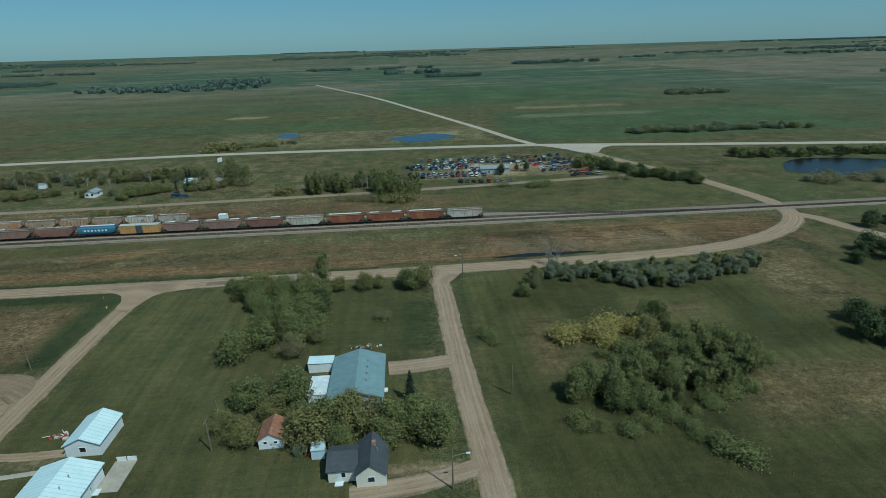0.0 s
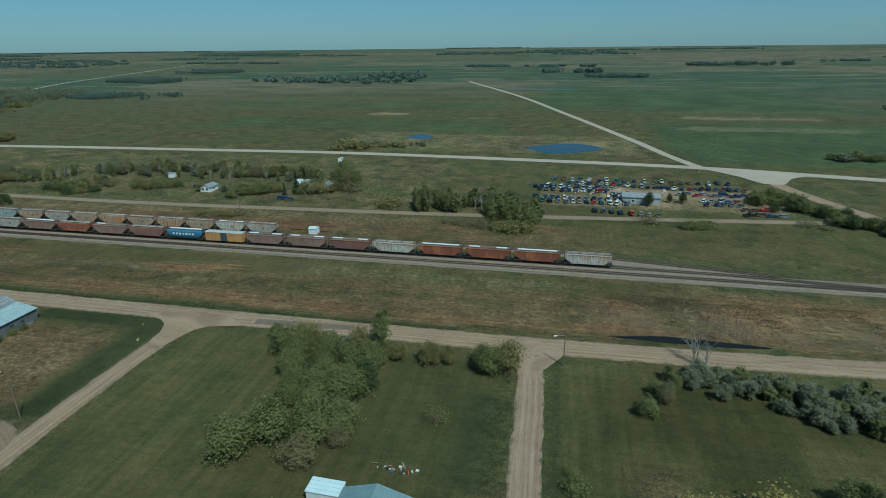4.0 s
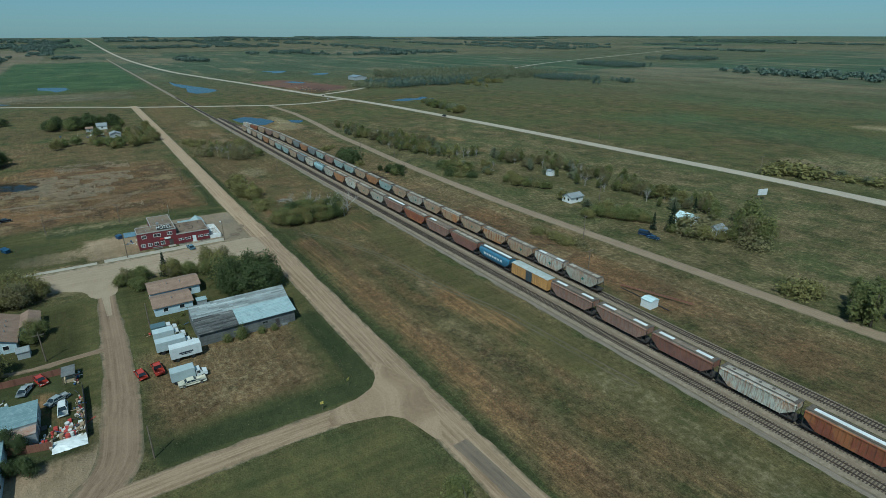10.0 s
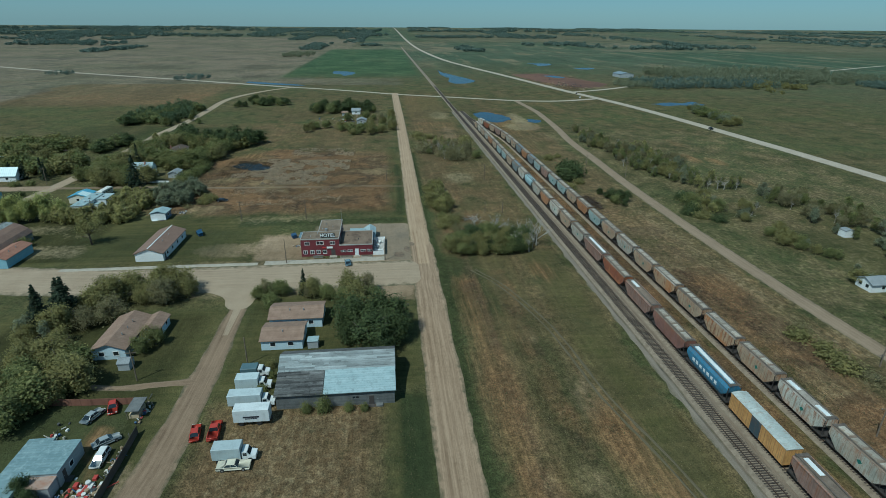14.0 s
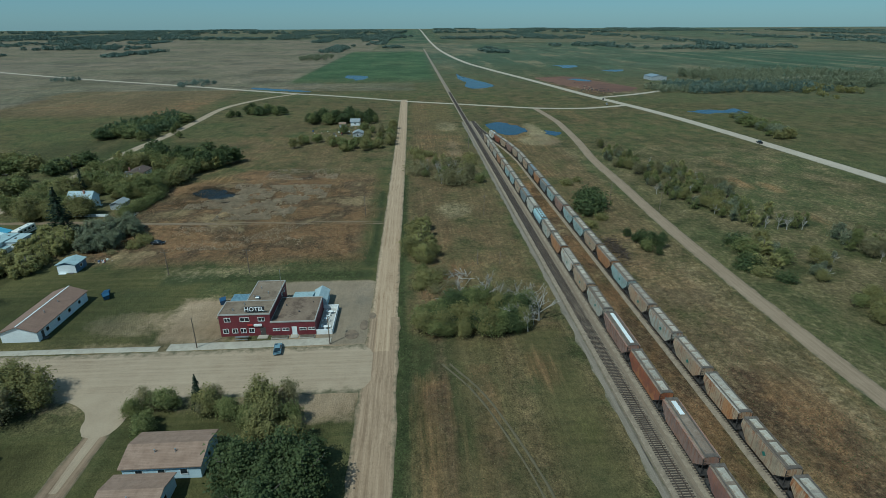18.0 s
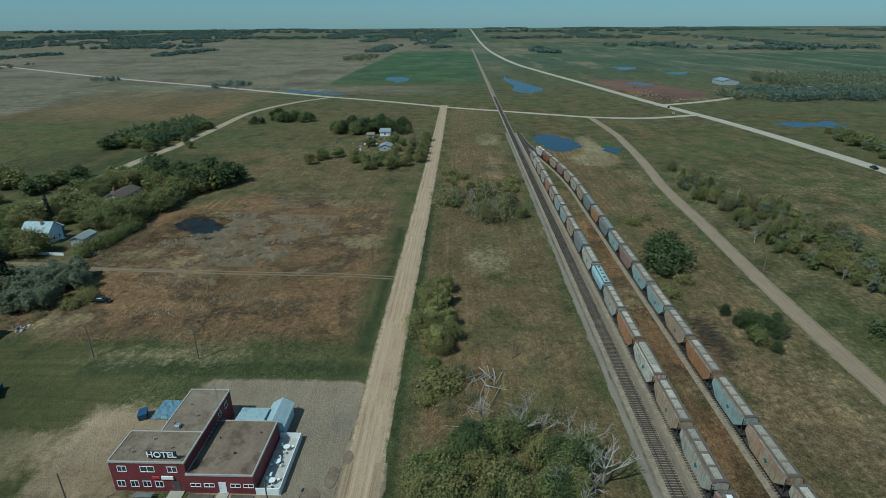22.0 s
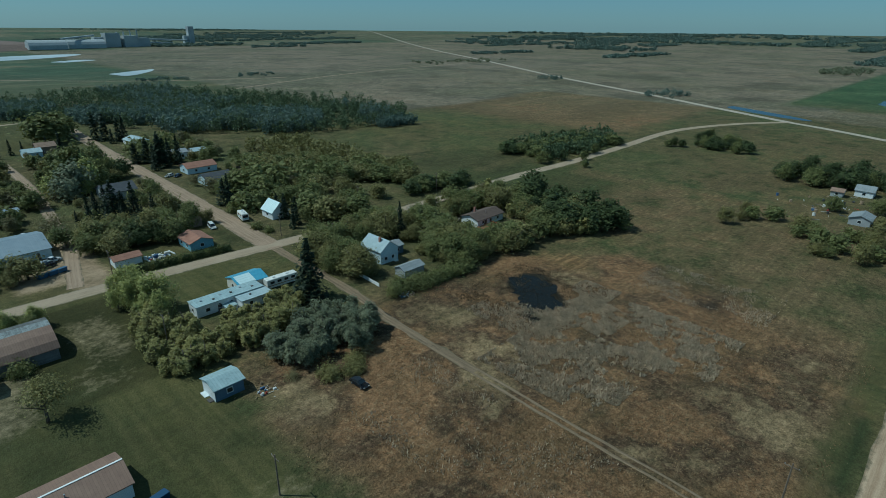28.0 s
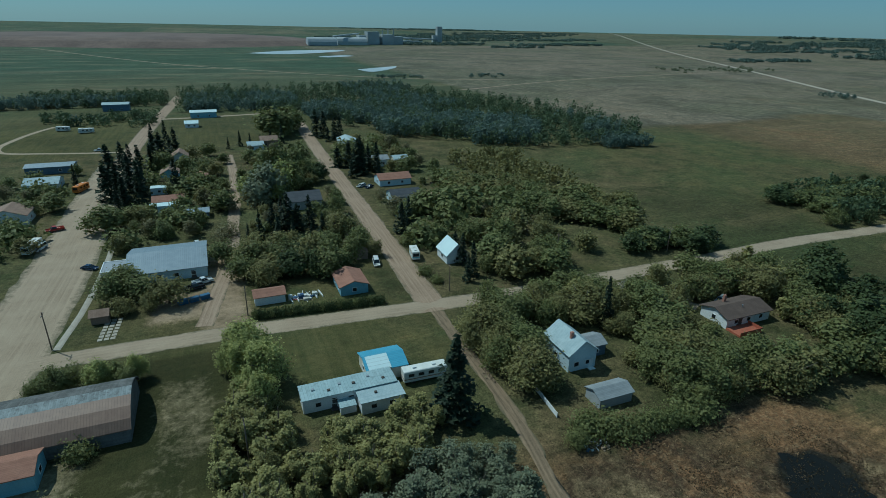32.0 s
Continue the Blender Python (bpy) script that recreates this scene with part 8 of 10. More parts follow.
for x0_, y0_, x1_, y1_, e, r, ax, wl, rf, lb in (
        (-284.5, -93, -272, -81.5, 3.4, 2.4, "x", WALL_GREY, SHINGLE_DARK, "grey house with a dark hip-like roof"),
        (-324.5, -86.5, -312, -76.8, 2.8, 1.9, "x", WALL_PALEBLUE, SHINGLE_DARK, "pale house with a dark slate roof"),
        (-329, -113, -314.5, -103.6, 2.9, 1.8, "x", WALL_PALEBLUE, SHINGLE_RED, "pale house with a reddish roof"),
        (-330, -149, -319.4, -140, 3.4, 1.4, "x", WALL_WHITE, SHINGLE_GREY, "white house with a blue-grey roof"),
        (-341, -149.6, -333.4, -141.8, 2.6, 1.3, "x", WALL_CREAM, SHINGLE_TEAL, "cream garage with a teal roof"),
        (-328, -206, -317.4, -190.5, 2.8, 1.8, "y", WALL_WHITE, SHINGLE_TEAL, "white house with a pale roof"),
        (-274.4, -206, -265.8, -197.6, 2.7, 1.5, "x", WALL_PALEBLUE, SHINGLE_TEAL, "pale house with a teal roof"),
        (-283, -214, -273.5, -205.6, 3.6, 1.9, "x", WALL_BROWN, SHINGLE_BROWN, "brown house with a brown roof"),
        (-186.6, -181, -167.4, -172, 3.2, 0.8, "x", WALL_DKBLUE, ROOF_SLATE, "long dark blue workshop"),
        (-186, -153, -173.6, -141.6, 2.6, 1.7, "x", WALL_PALEBLUE, SHINGLE_TEAL, "house with a pale teal roof"),
        (-185.4, -106, -173.4, -95.4, 3.4, 2.2, "y", WALL_WHITE, SHINGLE_BROWN, "white house with a brown roof"),
        (-232, -152, -224.6, -143.2, 3.0, 2.1, "y", WALL_BLUE, SHINGLE_BROWN, "blue house with a brown gable roof"),
        (-235.6, -185, -228, -175.6, 3.6, 2.4, "y", WALL_CREAM, SHINGLE_BROWN, "cream house with a steep brown roof"),
        (-243.6, -89, -236, -83, 2.2, 0.5, "x", WALL_DKBLUE, ROOF_SLATE, "dark blue storage shed"),
        (-240.2, -291, -232, -283, 2.8, 1.4, "x", WALL_WHITE, ROOF_WHITE, "white shed with a white roof"),
        (-253, -333, -235, -325.4, 4.0, 1.2, "x", WALL_BLUE, ROOF_WHITE, "blue workshop with a white roof"),
        (-190.4, -386, -172, -376.4, 5.0, 1.2, "x", WALL_DKBLUE, ROOF_PALEBLUE, "dark shop with a pale blue roof"),
        (-244, -142, -238, -135, 2.4, 1.0, "y", WALL_RED, SHINGLE_RED, "red shed behind the houses"),
        (-235, -108.6, -224, -101, 2.4, 1.4, "x", WALL_BROWN, SHINGLE_RED, "brown cottage among trees"),
        (-250, -103, -245.4, -97.6, 2.2, 0.9, "y", WALL_GREY, SHINGLE_GREY, "grey garden shed"),
        (-351, -45, -346, -40.6, 2.3, 1.4, "y", WALL_WHITE, ROOF_WHITE, "white shed among trees"),
        (-288, -30.6, -284, -26.6, 2.2, 0.8, "x", WALL_BROWN, SHINGLE_BROWN, "small brown shed by the street"),
        (-516, 133.6, -508.6, 140.4, 2.8, 1.8, "y", WALL_WHITE, SHINGLE_GREY, "white farmhouse"),
        (-470, 139.6, -461.4, 146.4, 2.6, 1.3, "x", WALL_GREY, SHINGLE_GREY, "old grey shed with a dull roof"),
        (-506, 126, -501, 130.6, 2.4, 1.0, "y", WALL_GREY, SHINGLE_BROWN, "grey farm shed"),
        (-169.4, 297.2, -163.8, 304.6, 2.5, 1.2, "y", WALL_WHITE, SHINGLE_GREY, "white hut with a grey roof"),
        (-208.6, 324, -205.4, 327.6, 2.4, 0.5, "x", WALL_WHITE, SHINGLE_GREY, "small white hut"),
        (-108, 310.2, -103, 315.6, 2.6, 1.4, "y", WALL_WHITE, SHINGLE_GREY, "white cottage hidden in bushes"),
        (-123, 313, -117, 319, 2.6, 1.6, "x", WALL_WHITE, ROOF_WHITE, "white cottage hidden in bushes"),
        (-83.6, 242.9, -80.4, 246.2, 2.2, 0.4, "x", WALL_WHITE, ROOF_WHITE, "white signal hut beside the railway"),
        (44, 311, 60.5, 319, 3.2, 1.2, "x", WALL_GREY, SHINGLE_GREY, "grey scrapyard workshop"),
        (-860, 500, -832, 520, 4.6, 2.2, "x", WALL_GREY, ROOF_SLATE, "farm barn with a blue-grey roof")):
    house("house" if "house" in lb or "cottage" in lb else "shed", x0_, y0_, x1_, y1_, e, r, ax, wl, rf, lb + (" in the village" if len(lb.split()) < 4 else ""), "house" if "house" in lb or "cottage" in lb else "shed", 0.4 if x1_ - x0_ > 4 else 0.12, (2, 2, 1, 1) if 4 < x1_ - x0_ < 30 else (0, 0, 0, 0))
for x0_, y0_, x1_, y1_ in ((-240.4, -124.6, -222, -120.4), (-235.6, -98.2, -223.4, -93.6)):
    flat_house("trailer_home", x0_, y0_, x1_, y1_, 2.8, WALL_PALEBLUE, ROOF_WHITE, "pale trailer home with a white roof", "trailer home", 0, (4, 0, 0, 1))

# far potash works on the horizon
works = thing("potash_works", -830, -1850, float(land_z(-830, -1850)), 0, "distant grey processing works with domed sheds and a tower", "factory")
works.matrix_world = works.matrix_world @ Matrix.Diagonal((0.82, 0.82, 0.66, 1))
PALE_STEEL = surface("pale_cladding", (0.3, 0.33, 0.34), (0.44, 0.47, 0.48), 0.05, 0.7)
for cx_, cy_, w_, l_, h_ in ((280, 150, 60, 110, 36), (150, 90, 60, 120, 36)):
    rings = []
    for x in (-l_ / 2, l_ / 2):
        rings.append([(cx_ + x, cy_ + w_ / 2 * math.cos(math.pi * k / 8), h_ * math.sin(math.pi * k / 8) ** 0.8) for k in range(9)])
    part("storage_dome", Geo().loft(rings), PALE_STEEL, works)
for x0_, y0_, x1_, y1_, h_ in ((20, 0, 70, 50, 62), (-40, 10, 10, 60, 50), (-90, -10, -50, 30, 40), (80, 20, 110, 60, 44), (-160, -80, -100, -50, 18), (-230, -150, -170, -110, 14)):
    part("process_building", Geo().box(x0_, y0_, 0, x1_, y1_, h_), PALE_STEEL, works)
part("headframe_tower", Geo().box(-370, -240, 0, -345, -215, 92).box(-345, -240, 0, -325, -220, 44), PALE_STEEL, works)
part("conveyor", Geo().beam((-60, 0, 34), (-345, -225, 20), 4, 6), PALE_STEEL, works)
part("conveyor", Geo().beam((110, 60, 52), (230, 130, 40), 4, 6), PALE_STEEL, works)
for q in range(5):
    part("stack", Geo().beam((-50 + 24 * q, 20, 30), (-50 + 24 * q, 20, 78 - 4 * q), 2.5, 8), PALE_STEEL, works)
tail = thing("tailings_pile", -40, -1990, float(land_z(-40, -1990)) - 2, 0, "long low brown tailings pile beyond the works", "hill", kind="structure")
rings = []
for k, (sx, h_) in enumerate(((1.0, 0), (0.9, 14), (0.8, 20), (0.7, 22))):
    rings.append([(620 * sx * math.cos(t) * (1 + 0.05 * math.sin(5 * t)), 480 * sx * math.sin(t) * (1 + 0.06 * math.cos(7 * t)), h_) for t in [2 * math.pi * i / 48 for i in range(48)]])
part("slope", Geo().loft(rings), surface("tailings", (0.09, 0.062, 0.05), (0.17, 0.12, 0.095), 0.03, 0.95, space="world"), tail)

def stand(keys, poly, n, h, wide, label):
    """Trees and bushes scattered in gardens, clear of the houses and lanes."""
    xs, ys = [p[0] for p in poly], [p[1] for p in poly]
    stems, tries = [], 0
    while len(stems) < n and tries < 4000:
        tries += 1
        x, y = prand.uniform(min(xs), max(xs)), prand.uniform(min(ys), max(ys))
        if not inside(poly, x, y) or any(a - 3 < x < c + 3 and b - 3 < y < d + 3 for a, b, c, d in FOOT) or -258.5 < x < -245 and y < -2:
            continue
        stems.append((prand.choice(keys), x, y, h * prand.uniform(0.55, 1.3), wide * prand.uniform(0.9, 1.25)))
    joined(stems, "garden_trees", label)


stand(["budding", "olive", "green", "bush"], [(-216, -58), (-243, -55), (-243, -196), (-218, -196)], 34, 5.4, 1.15, "garden trees among the trailer homes")
stand(["green", "olive", "dark", "budding"], [(-260, -20), (-290, -22), (-294, -200), (-262, -200)], 56, 6.6, 1.15, "garden trees between lane and street")
stand(["olive", "green", "budding", "bush"], [(-307, -26), (-350, -40), (-352, -200), (-312, -200)], 56, 6.0, 1.2, "garden trees along the residential street")
stand(["budding", "green", "bush"], [(-168, -60), (-188, -60), (-190, -168), (-166, -168)], 16, 5.0, 1.15, "garden trees across the main street")
stand(["olive", "green", "osier"], [(-300, 14), (-345, 14), (-400, 18), (-404, 60), (-380, 80), (-345, 66), (-326, 64), (-322, 34), (-302, 30)], 60, 6.6, 1.2, "garden trees round the old houses")
stand(["olive", "osier", "green"], [(-129, 86), (-131, 95), (-138, 97), (-146, 91), (-147, 78), (-132, 76)], 16, 6.0, 1.2, "leafy garden trees behind a board fence")
stand(["bare", "budding", "bare", "sallow"], [(-154, 70), (-155, 81), (-165, 79), (-169, 68), (-160, 60)], 14, 6.0, 1.1, "half-bare garden trees behind a bungalow")
stand(["green", "budding", "bare"], [(-180, 124), (-174, 126), (-172, 156), (-179, 156)], 12, 5.6, 1.0, "young trees along the main street")

# ---- rolling stock ----
def paint(name, c, rust=0.35, rough=0.55):
    N = Nodes(name)
    co = N.coords("object")
    rnd = N.add("ShaderNodeObjectInfo").outputs["Random"]
    off = N.add("ShaderNodeCombineXYZ")
    N.link(N.math("MULTIPLY", rnd, 37.0), off.inputs[0])
    va = N.add("ShaderNodeVectorMath", operation="ADD")
    N.link(co, va.inputs[0])
    N.link(off.outputs[0], va.inputs[1])
    streak = N.noise(N.scaled(va.outputs[0], (1.6, 1.6, 0.22)), 1.6, 6, 0.7)
    coarse = N.noise(va.outputs[0], 0.4, 4)
    col = N.mix(N.ramp(coarse, 0.3, 0.7), tuple(v * 0.7 for v in c), tuple(min(1, v * 1.08) for v in c))
    col = N.mix(N.math("MULTIPLY", N.ramp(streak, 0.47, 0.6), rust), col, (0.19, 0.075, 0.035))
    col = N.mix(N.math("MULTIPLY", N.ramp(streak, 0.48, 0.3), 0.55), col, (0.085, 0.062, 0.047))
    sep = N.add("ShaderNodeSeparateXYZ")
    N.link(co, sep.inputs[0])
    drip = N.math("MULTIPLY", N.ramp(sep.outputs[2], 2.9, 4.5), N.ramp(N.noise(N.scaled(va.outputs[0], (2.6, 2.6, 0.3)), 1.0, 5, 0.75), 0.46, 0.6))
    col = N.mix(N.math("MULTIPLY", drip, min(1.0, rust * 1.1)), col, (0.3, 0.115, 0.042))
    blot = N.ramp(N.noise(va.outputs[0], 0.3, 3, 0.5), 0.52, 0.58)
    col = N.mix(N.math("MULTIPLY", blot, max(0.0, rust * 1.1 - 0.45)), col, (0.4, 0.175, 0.062))
    seam = N.math("LESS_THAN", N.math("FRACT", N.math("MULTIPLY", sep.outputs[0], 0.78)), 0.1)
    col = N.mix(N.math("MULTIPLY", seam, 0.35), col, (0.12, 0.09, 0.07))
    N.bump(streak, 0.1, 0.02)
    return N.done(col, rough)


UNDER = surface("underframe_black", (0.025, 0.022, 0.02), (0.06, 0.05, 0.045), 2, 0.8)
HATCH_WHITE = plain("hatch_white", (0.68, 0.7, 0.69), 0.5)
WALKWAY = surface("walkway_grating", (0.085, 0.068, 0.055), (0.17, 0.14, 0.115), 3, 0.7, 0.2)
PAINTS = {k: paint("car_" + k, c, r) for k, c, r in (
    ("tan", (0.44, 0.355, 0.25), 0.6), ("grey", (0.45, 0.455, 0.39), 0.55), ("white", (0.62, 0.625, 0.545), 0.7), ("red", (0.27, 0.085, 0.052), 0.85), ("maroon", (0.22, 0.115, 0.098), 0.45), ("brown", (0.3, 0.205, 0.172), 0.5),
    ("orange", (0.5, 0.38, 0.25), 1.0), ("blue", (0.045, 0.2, 0.33), 0.15), ("teal", (0.33, 0.45, 0.44), 0.35), ("cyan", (0.38, 0.56, 0.6), 0.15), ("dkorange", (0.42, 0.225, 0.11), 0.8), ("slate", (0.19, 0.235, 0.245), 0.25), ("boxcar", (0.62, 0.35, 0.12), 0.35))}
DUST_ROOF = surface("dusty_car_roof", (0.13, 0.096, 0.072), (0.26, 0.205, 0.155), 1.2, 0.9, stain=(0.13, 0.072, 0.042), amount=0.65, vary=0.3)
PALE_ROOF = surface("pale_car_roof", (0.23, 0.205, 0.17), (0.37, 0.335, 0.285), 1.2, 0.8, stain=(0.17, 0.1, 0.062), amount=0.65, vary=0.2)
PANEL_PALE = surface("pale_hatch_panel", (0.27, 0.242, 0.195), (0.43, 0.395, 0.33), 1.2, 0.8, stain=(0.2, 0.12, 0.07), amount=0.8, vary=0.25)
PANEL_SLATE = surface("slate_hatch_panel", (0.15, 0.185, 0.2), (0.22, 0.26, 0.28), 1.2, 0.6)
EMBLEM = plain("green_emblem", (0.025, 0.13, 0.105), 0.6)
CAR_MESH = {}


def shared(key, build):
    if key not in CAR_MESH:
        CAR_MESH[key] = build()
    return CAR_MESH[key]


def truck_meshes():
    side = Geo()
    for s in (-1.0, 1.0):
        side.loft([[(x, y, z) for x, z in ((-1.2, 0.98), (-0.5, 1.2), (0.5, 1.2), (1.2, 0.98), (1.2, 0.8), (0.4, 0.72), (-0.4, 0.72), (-1.2, 0.8))] for y in (s + 0.08, s - 0.08)])
    side.box(-0.25, -1.1, 0.85, 0.25, 1.1, 1.1)
    axle = Geo().beam((0, -0.95, 0), (0, 0.95, 0), 0.08, 6)
    for s in (-0.75, 0.75):
        axle.beam((0, s - 0.07, 0), (0, s + 0.07, 0), 0.44, 14)
    return side.mesh("side_frame", UNDER), axle.mesh("wheelset", RAIL)


def hopper_body(L, ribs, round_side, col):
    a, g = L / 2, Geo()
    w = 1.46
    prof = [(-a + 0.25, 4.55), (a - 0.25, 4.55), (a - 0.25, 3.25), (a - 2.6, 1.35), (-a + 2.6, 1.35), (-a + 0.25, 3.25)]
    if round_side:
        rings = []
        for s, zz in ((-0.35, 4.72), (-1.0, 4.55), (-1.45, 4.0), (-1.56, 3.1), (-1.45, 2.1), (-1.1, 1.45), (-0.5, 1.3)):
            k = max(0.0, (3.25 - zz) / 1.9)
            e = a - 0.25 - 2.35 * min(1.0, k)
            rings.append((s, zz, e))
        full = rings + [(-s, z, e) for s, z, e in rings[::-1]]
        loop = [[(-e, s, z) for s, z, e in full], [(e, s, z) for s, z, e in full]]
        g.loft(loop)
    else:
        top = w if ribs else 1.27
        g.loft([[(x, s * (top if z > 4 else w), z) for x, z in prof] for s in (1, -1)])
        g.loft([[(x, y, z) for y, z in ((-top, 4.55), (-0.7, 4.78), (0.7, 4.78), (top, 4.55))] for x in (-a + 0.25, a - 0.25)])
    if ribs:
        n = int(L / 1.15)
        for i in range(n + 1):
            x = -a + 0.35 + (L - 0.7) * i / n
            z0 = 1.35 if abs(x) < a - 2.6 else 1.35 + (abs(x) - (a - 2.6)) * 0.8
            for s in (-1, 1):
                g.box(x - 0.06, s * w - (0.0 if s > 0 else 0.1), z0, x + 0.06, s * w + (0.1 if s > 0 else 0.0), 4.5)
        for s in (-1, 1):
            g.box(-a + 0.25, s * w - (0 if s > 0 else 0.13), 4.38, a - 0.25, s * w + (0.13 if s > 0 else 0), 4.56)
    return g.mesh("body", PAINTS[col])


def bay(L):
    """One funnel-shaped discharge bay under the car."""
    g = Geo()
    span = (L - 5.4) / (4 if L > 15 else 3)
    g.loft([[(-span * 0.48, -1.3, 1.4), (span * 0.48, -1.3, 1.4), (span * 0.48, 1.3, 1.4), (-span * 0.48, 1.3, 1.4)], [(-0.3, -0.5, 0.82), (0.3, -0.5, 0.82), (0.3, 0.5, 0.82), (-0.3, 0.5, 0.82)]])
    return g.mesh("discharge_bay", UNDER)


def roof_plate(L, mat):
    w, a = 1.28, L / 2 - 0.2
    return Geo().loft([[(x, y, z) for y, z in ((-w - 0.02, 4.56), (-0.7, 4.8), (0.7, 4.8), (w + 0.02, 4.56), (w + 0.02, 4.6), (0.7, 4.83), (-0.7, 4.83), (-w - 0.02, 4.6))] for x in (-a, a)]).mesh("roof", mat)


def end_frame(L):
    g = Geo()
    a = L / 2
    g.box(a - 2.7, -1.4, 1.12, a + 0.1, 1.4, 1.34)
    for s in (-1.35, 1.35):
        g.beam((a - 0.2, s, 1.3), (a - 0.2, s, 4.5), 0.07, 5).beam((a - 0.25, s, 3.2), (a - 2.3, s, 1.3), 0.06, 5).beam((a - 1.3, s, 1.3), (a - 1.3, s, 2.4), 0.06, 5)
    for k in range(6):
        g.beam((a - 0.15, -1.35, 1.6 + 0.5 * k), (a - 0.15, -0.85, 1.6 + 0.5 * k), 0.03, 4)
    g.beam((a, 0, 1.15), (a + 0.55, 0, 1.15), 0.16, 6)
    return g.mesh("end_frame", UNDER)


def roof_walk(L):
    g = Geo()
    for s in (-0.95, 0.95):
        g.box(-L / 2 + 0.1, s - 0.14, 4.84, L / 2 - 0.1, s + 0.14, 4.9)
    for s in (-1, 1):
        g.box(s * (L / 2 - 0.55) - 0.35, -1.2, 4.86, s * (L / 2 - 0.55) + 0.35, 1.2, 4.92)
    return g.mesh("roof_walkway", WALKWAY)


def rail_hopper(x, y, L, col, style, turn=0.0):
    """style: ribs, round, smooth; hatch by its second word."""
    form, hatch = style.split()
    names = {"tan": "tan", "grey": "grey", "white": "rust-streaked white", "red": "rusty red", "maroon": "dull maroon", "brown": "dusty brown", "orange": "faded orange", "blue": "bright blue", "teal": "pale teal", "cyan": "pale cyan", "dkorange": "rusty orange", "slate": "dark slate-grey"}
    c = thing("hopper_car", x, y, 0.17, turn, names[col] + (" ribbed" if form == "ribs" else " cylindrical" if form == "round" else " smooth-sided") + " covered hopper car on the siding", "railcar", "standing freight train")
    part("body", shared(("b", L, form, col), lambda: hopper_body(L, form == "ribs", form == "round", col)), None, c)
    nb = 4 if L > 15 else 3
    for k in range(nb):
        part("discharge_bay", shared(("y", L), lambda: bay(L)), None, c).location = ((L - 5.4) / nb * (k + 0.5 - nb / 2), 0, 0)
    if form != "round":
        top = DUST_ROOF if col not in ("white", "orange", "cyan") else PALE_ROOF
        part("roof", shared(("r", L, top.name), lambda: roof_plate(L, top)), None, c, "dusty worn roof")
    part("roof_walkway", shared(("w", L), lambda: roof_walk(L)), None, c)
    for s in (0, 180):
        o = part("end_frame", shared(("e", L), lambda: end_frame(L)), None, c)
        o.matrix_basis = pose(0, 0, 0, 0, 0, s)
    if hatch == "long":
        part("hatch", shared(("hl", L), lambda: Geo().cbox(-L / 2 + 1.2, -0.42, 4.76, L / 2 - 1.2, 0.42, 4.98, 0.06).mesh("hatch", HATCH_WHITE)), None, c, "long white trough hatch")
    elif hatch == "two":
        for s in (-1, 1):
            o = part("hatch", shared(("h2", L), lambda: Geo().cbox(-L * 0.12, -0.42, 4.76, L * 0.12, 0.42, 4.98, 0.06).mesh("hatch", HATCH_WHITE)), None, c, "white hatch cover")
            o.location = (s * L * 0.3, 0, 0)
    elif hatch == "one":
        o = part("hatch", shared(("h2", L), lambda: Geo().cbox(-L * 0.12, -0.42, 4.76, L * 0.12, 0.42, 4.98, 0.06).mesh("hatch", HATCH_WHITE)), None, c, "white hatch cover")
        o.location = (-L * 0.3, 0, 0)
    elif form == "smooth":
        pad = PANEL_SLATE if col == "slate" else PANEL_PALE
        for k in range(4):
            o = part("hatch", shared(("hp", L, pad.name), lambda: Geo().cbox(-L * 0.088, -0.6, 4.8, L * 0.088, 0.6, 5.0, 0.09).mesh("hatch", pad)), None, c, "worn pale hatch panel")
            o.location = ((k - 1.5) * L * 0.228, 0, 0)
    else:
        for k in range(5):
            o = part("hatch", shared(("hr", 0), lambda: Geo().beam((0, 0, 4.74), (0, 0, 4.96), 0.3, 10).mesh("hatch", WALKWAY)), None, c)
            o.location = ((k - 2) * L * 0.17, 0, 0)
    if form == "smooth" and col in ("grey", "white", "teal", "tan"):
        for s in (-1, 1):
            o = part("emblem", shared("emblem", lambda: Geo().poly([(-0.75, -0.02, 0), (0, -0.02, -0.6), (0.75, -0.02, 0), (0, -0.02, 0.6), (-0.75, 0.02, 0), (0, 0.02, -0.6), (0.75, 0.02, 0), (0, 0.02, 0.6)], [(0, 1, 2, 3), (7, 6, 5, 4), (0, 4, 5, 1), (1, 5, 6, 2), (2, 6, 7, 3), (3, 7, 4, 0)]).mesh("emblem", EMBLEM)), None, c, "faded dark green emblem")
            o.matrix_basis = pose(-s * L * 0.06, s * 1.43, 2.95, s * 8.5, 0, 0) @ Matrix.Diagonal((0.72, 1, 0.72, 1))
    side, axle = shared("truck", truck_meshes)
    for s in (-1, 1):
        t = part("truck", side, None, c)
        t.location = (s * (L / 2 - 1.9), 0, 0)
        for q in (-0.85, 0.85):
            o = part("wheelset", axle, None, t)
            o.location = (q, 0, 0.86)
    return c


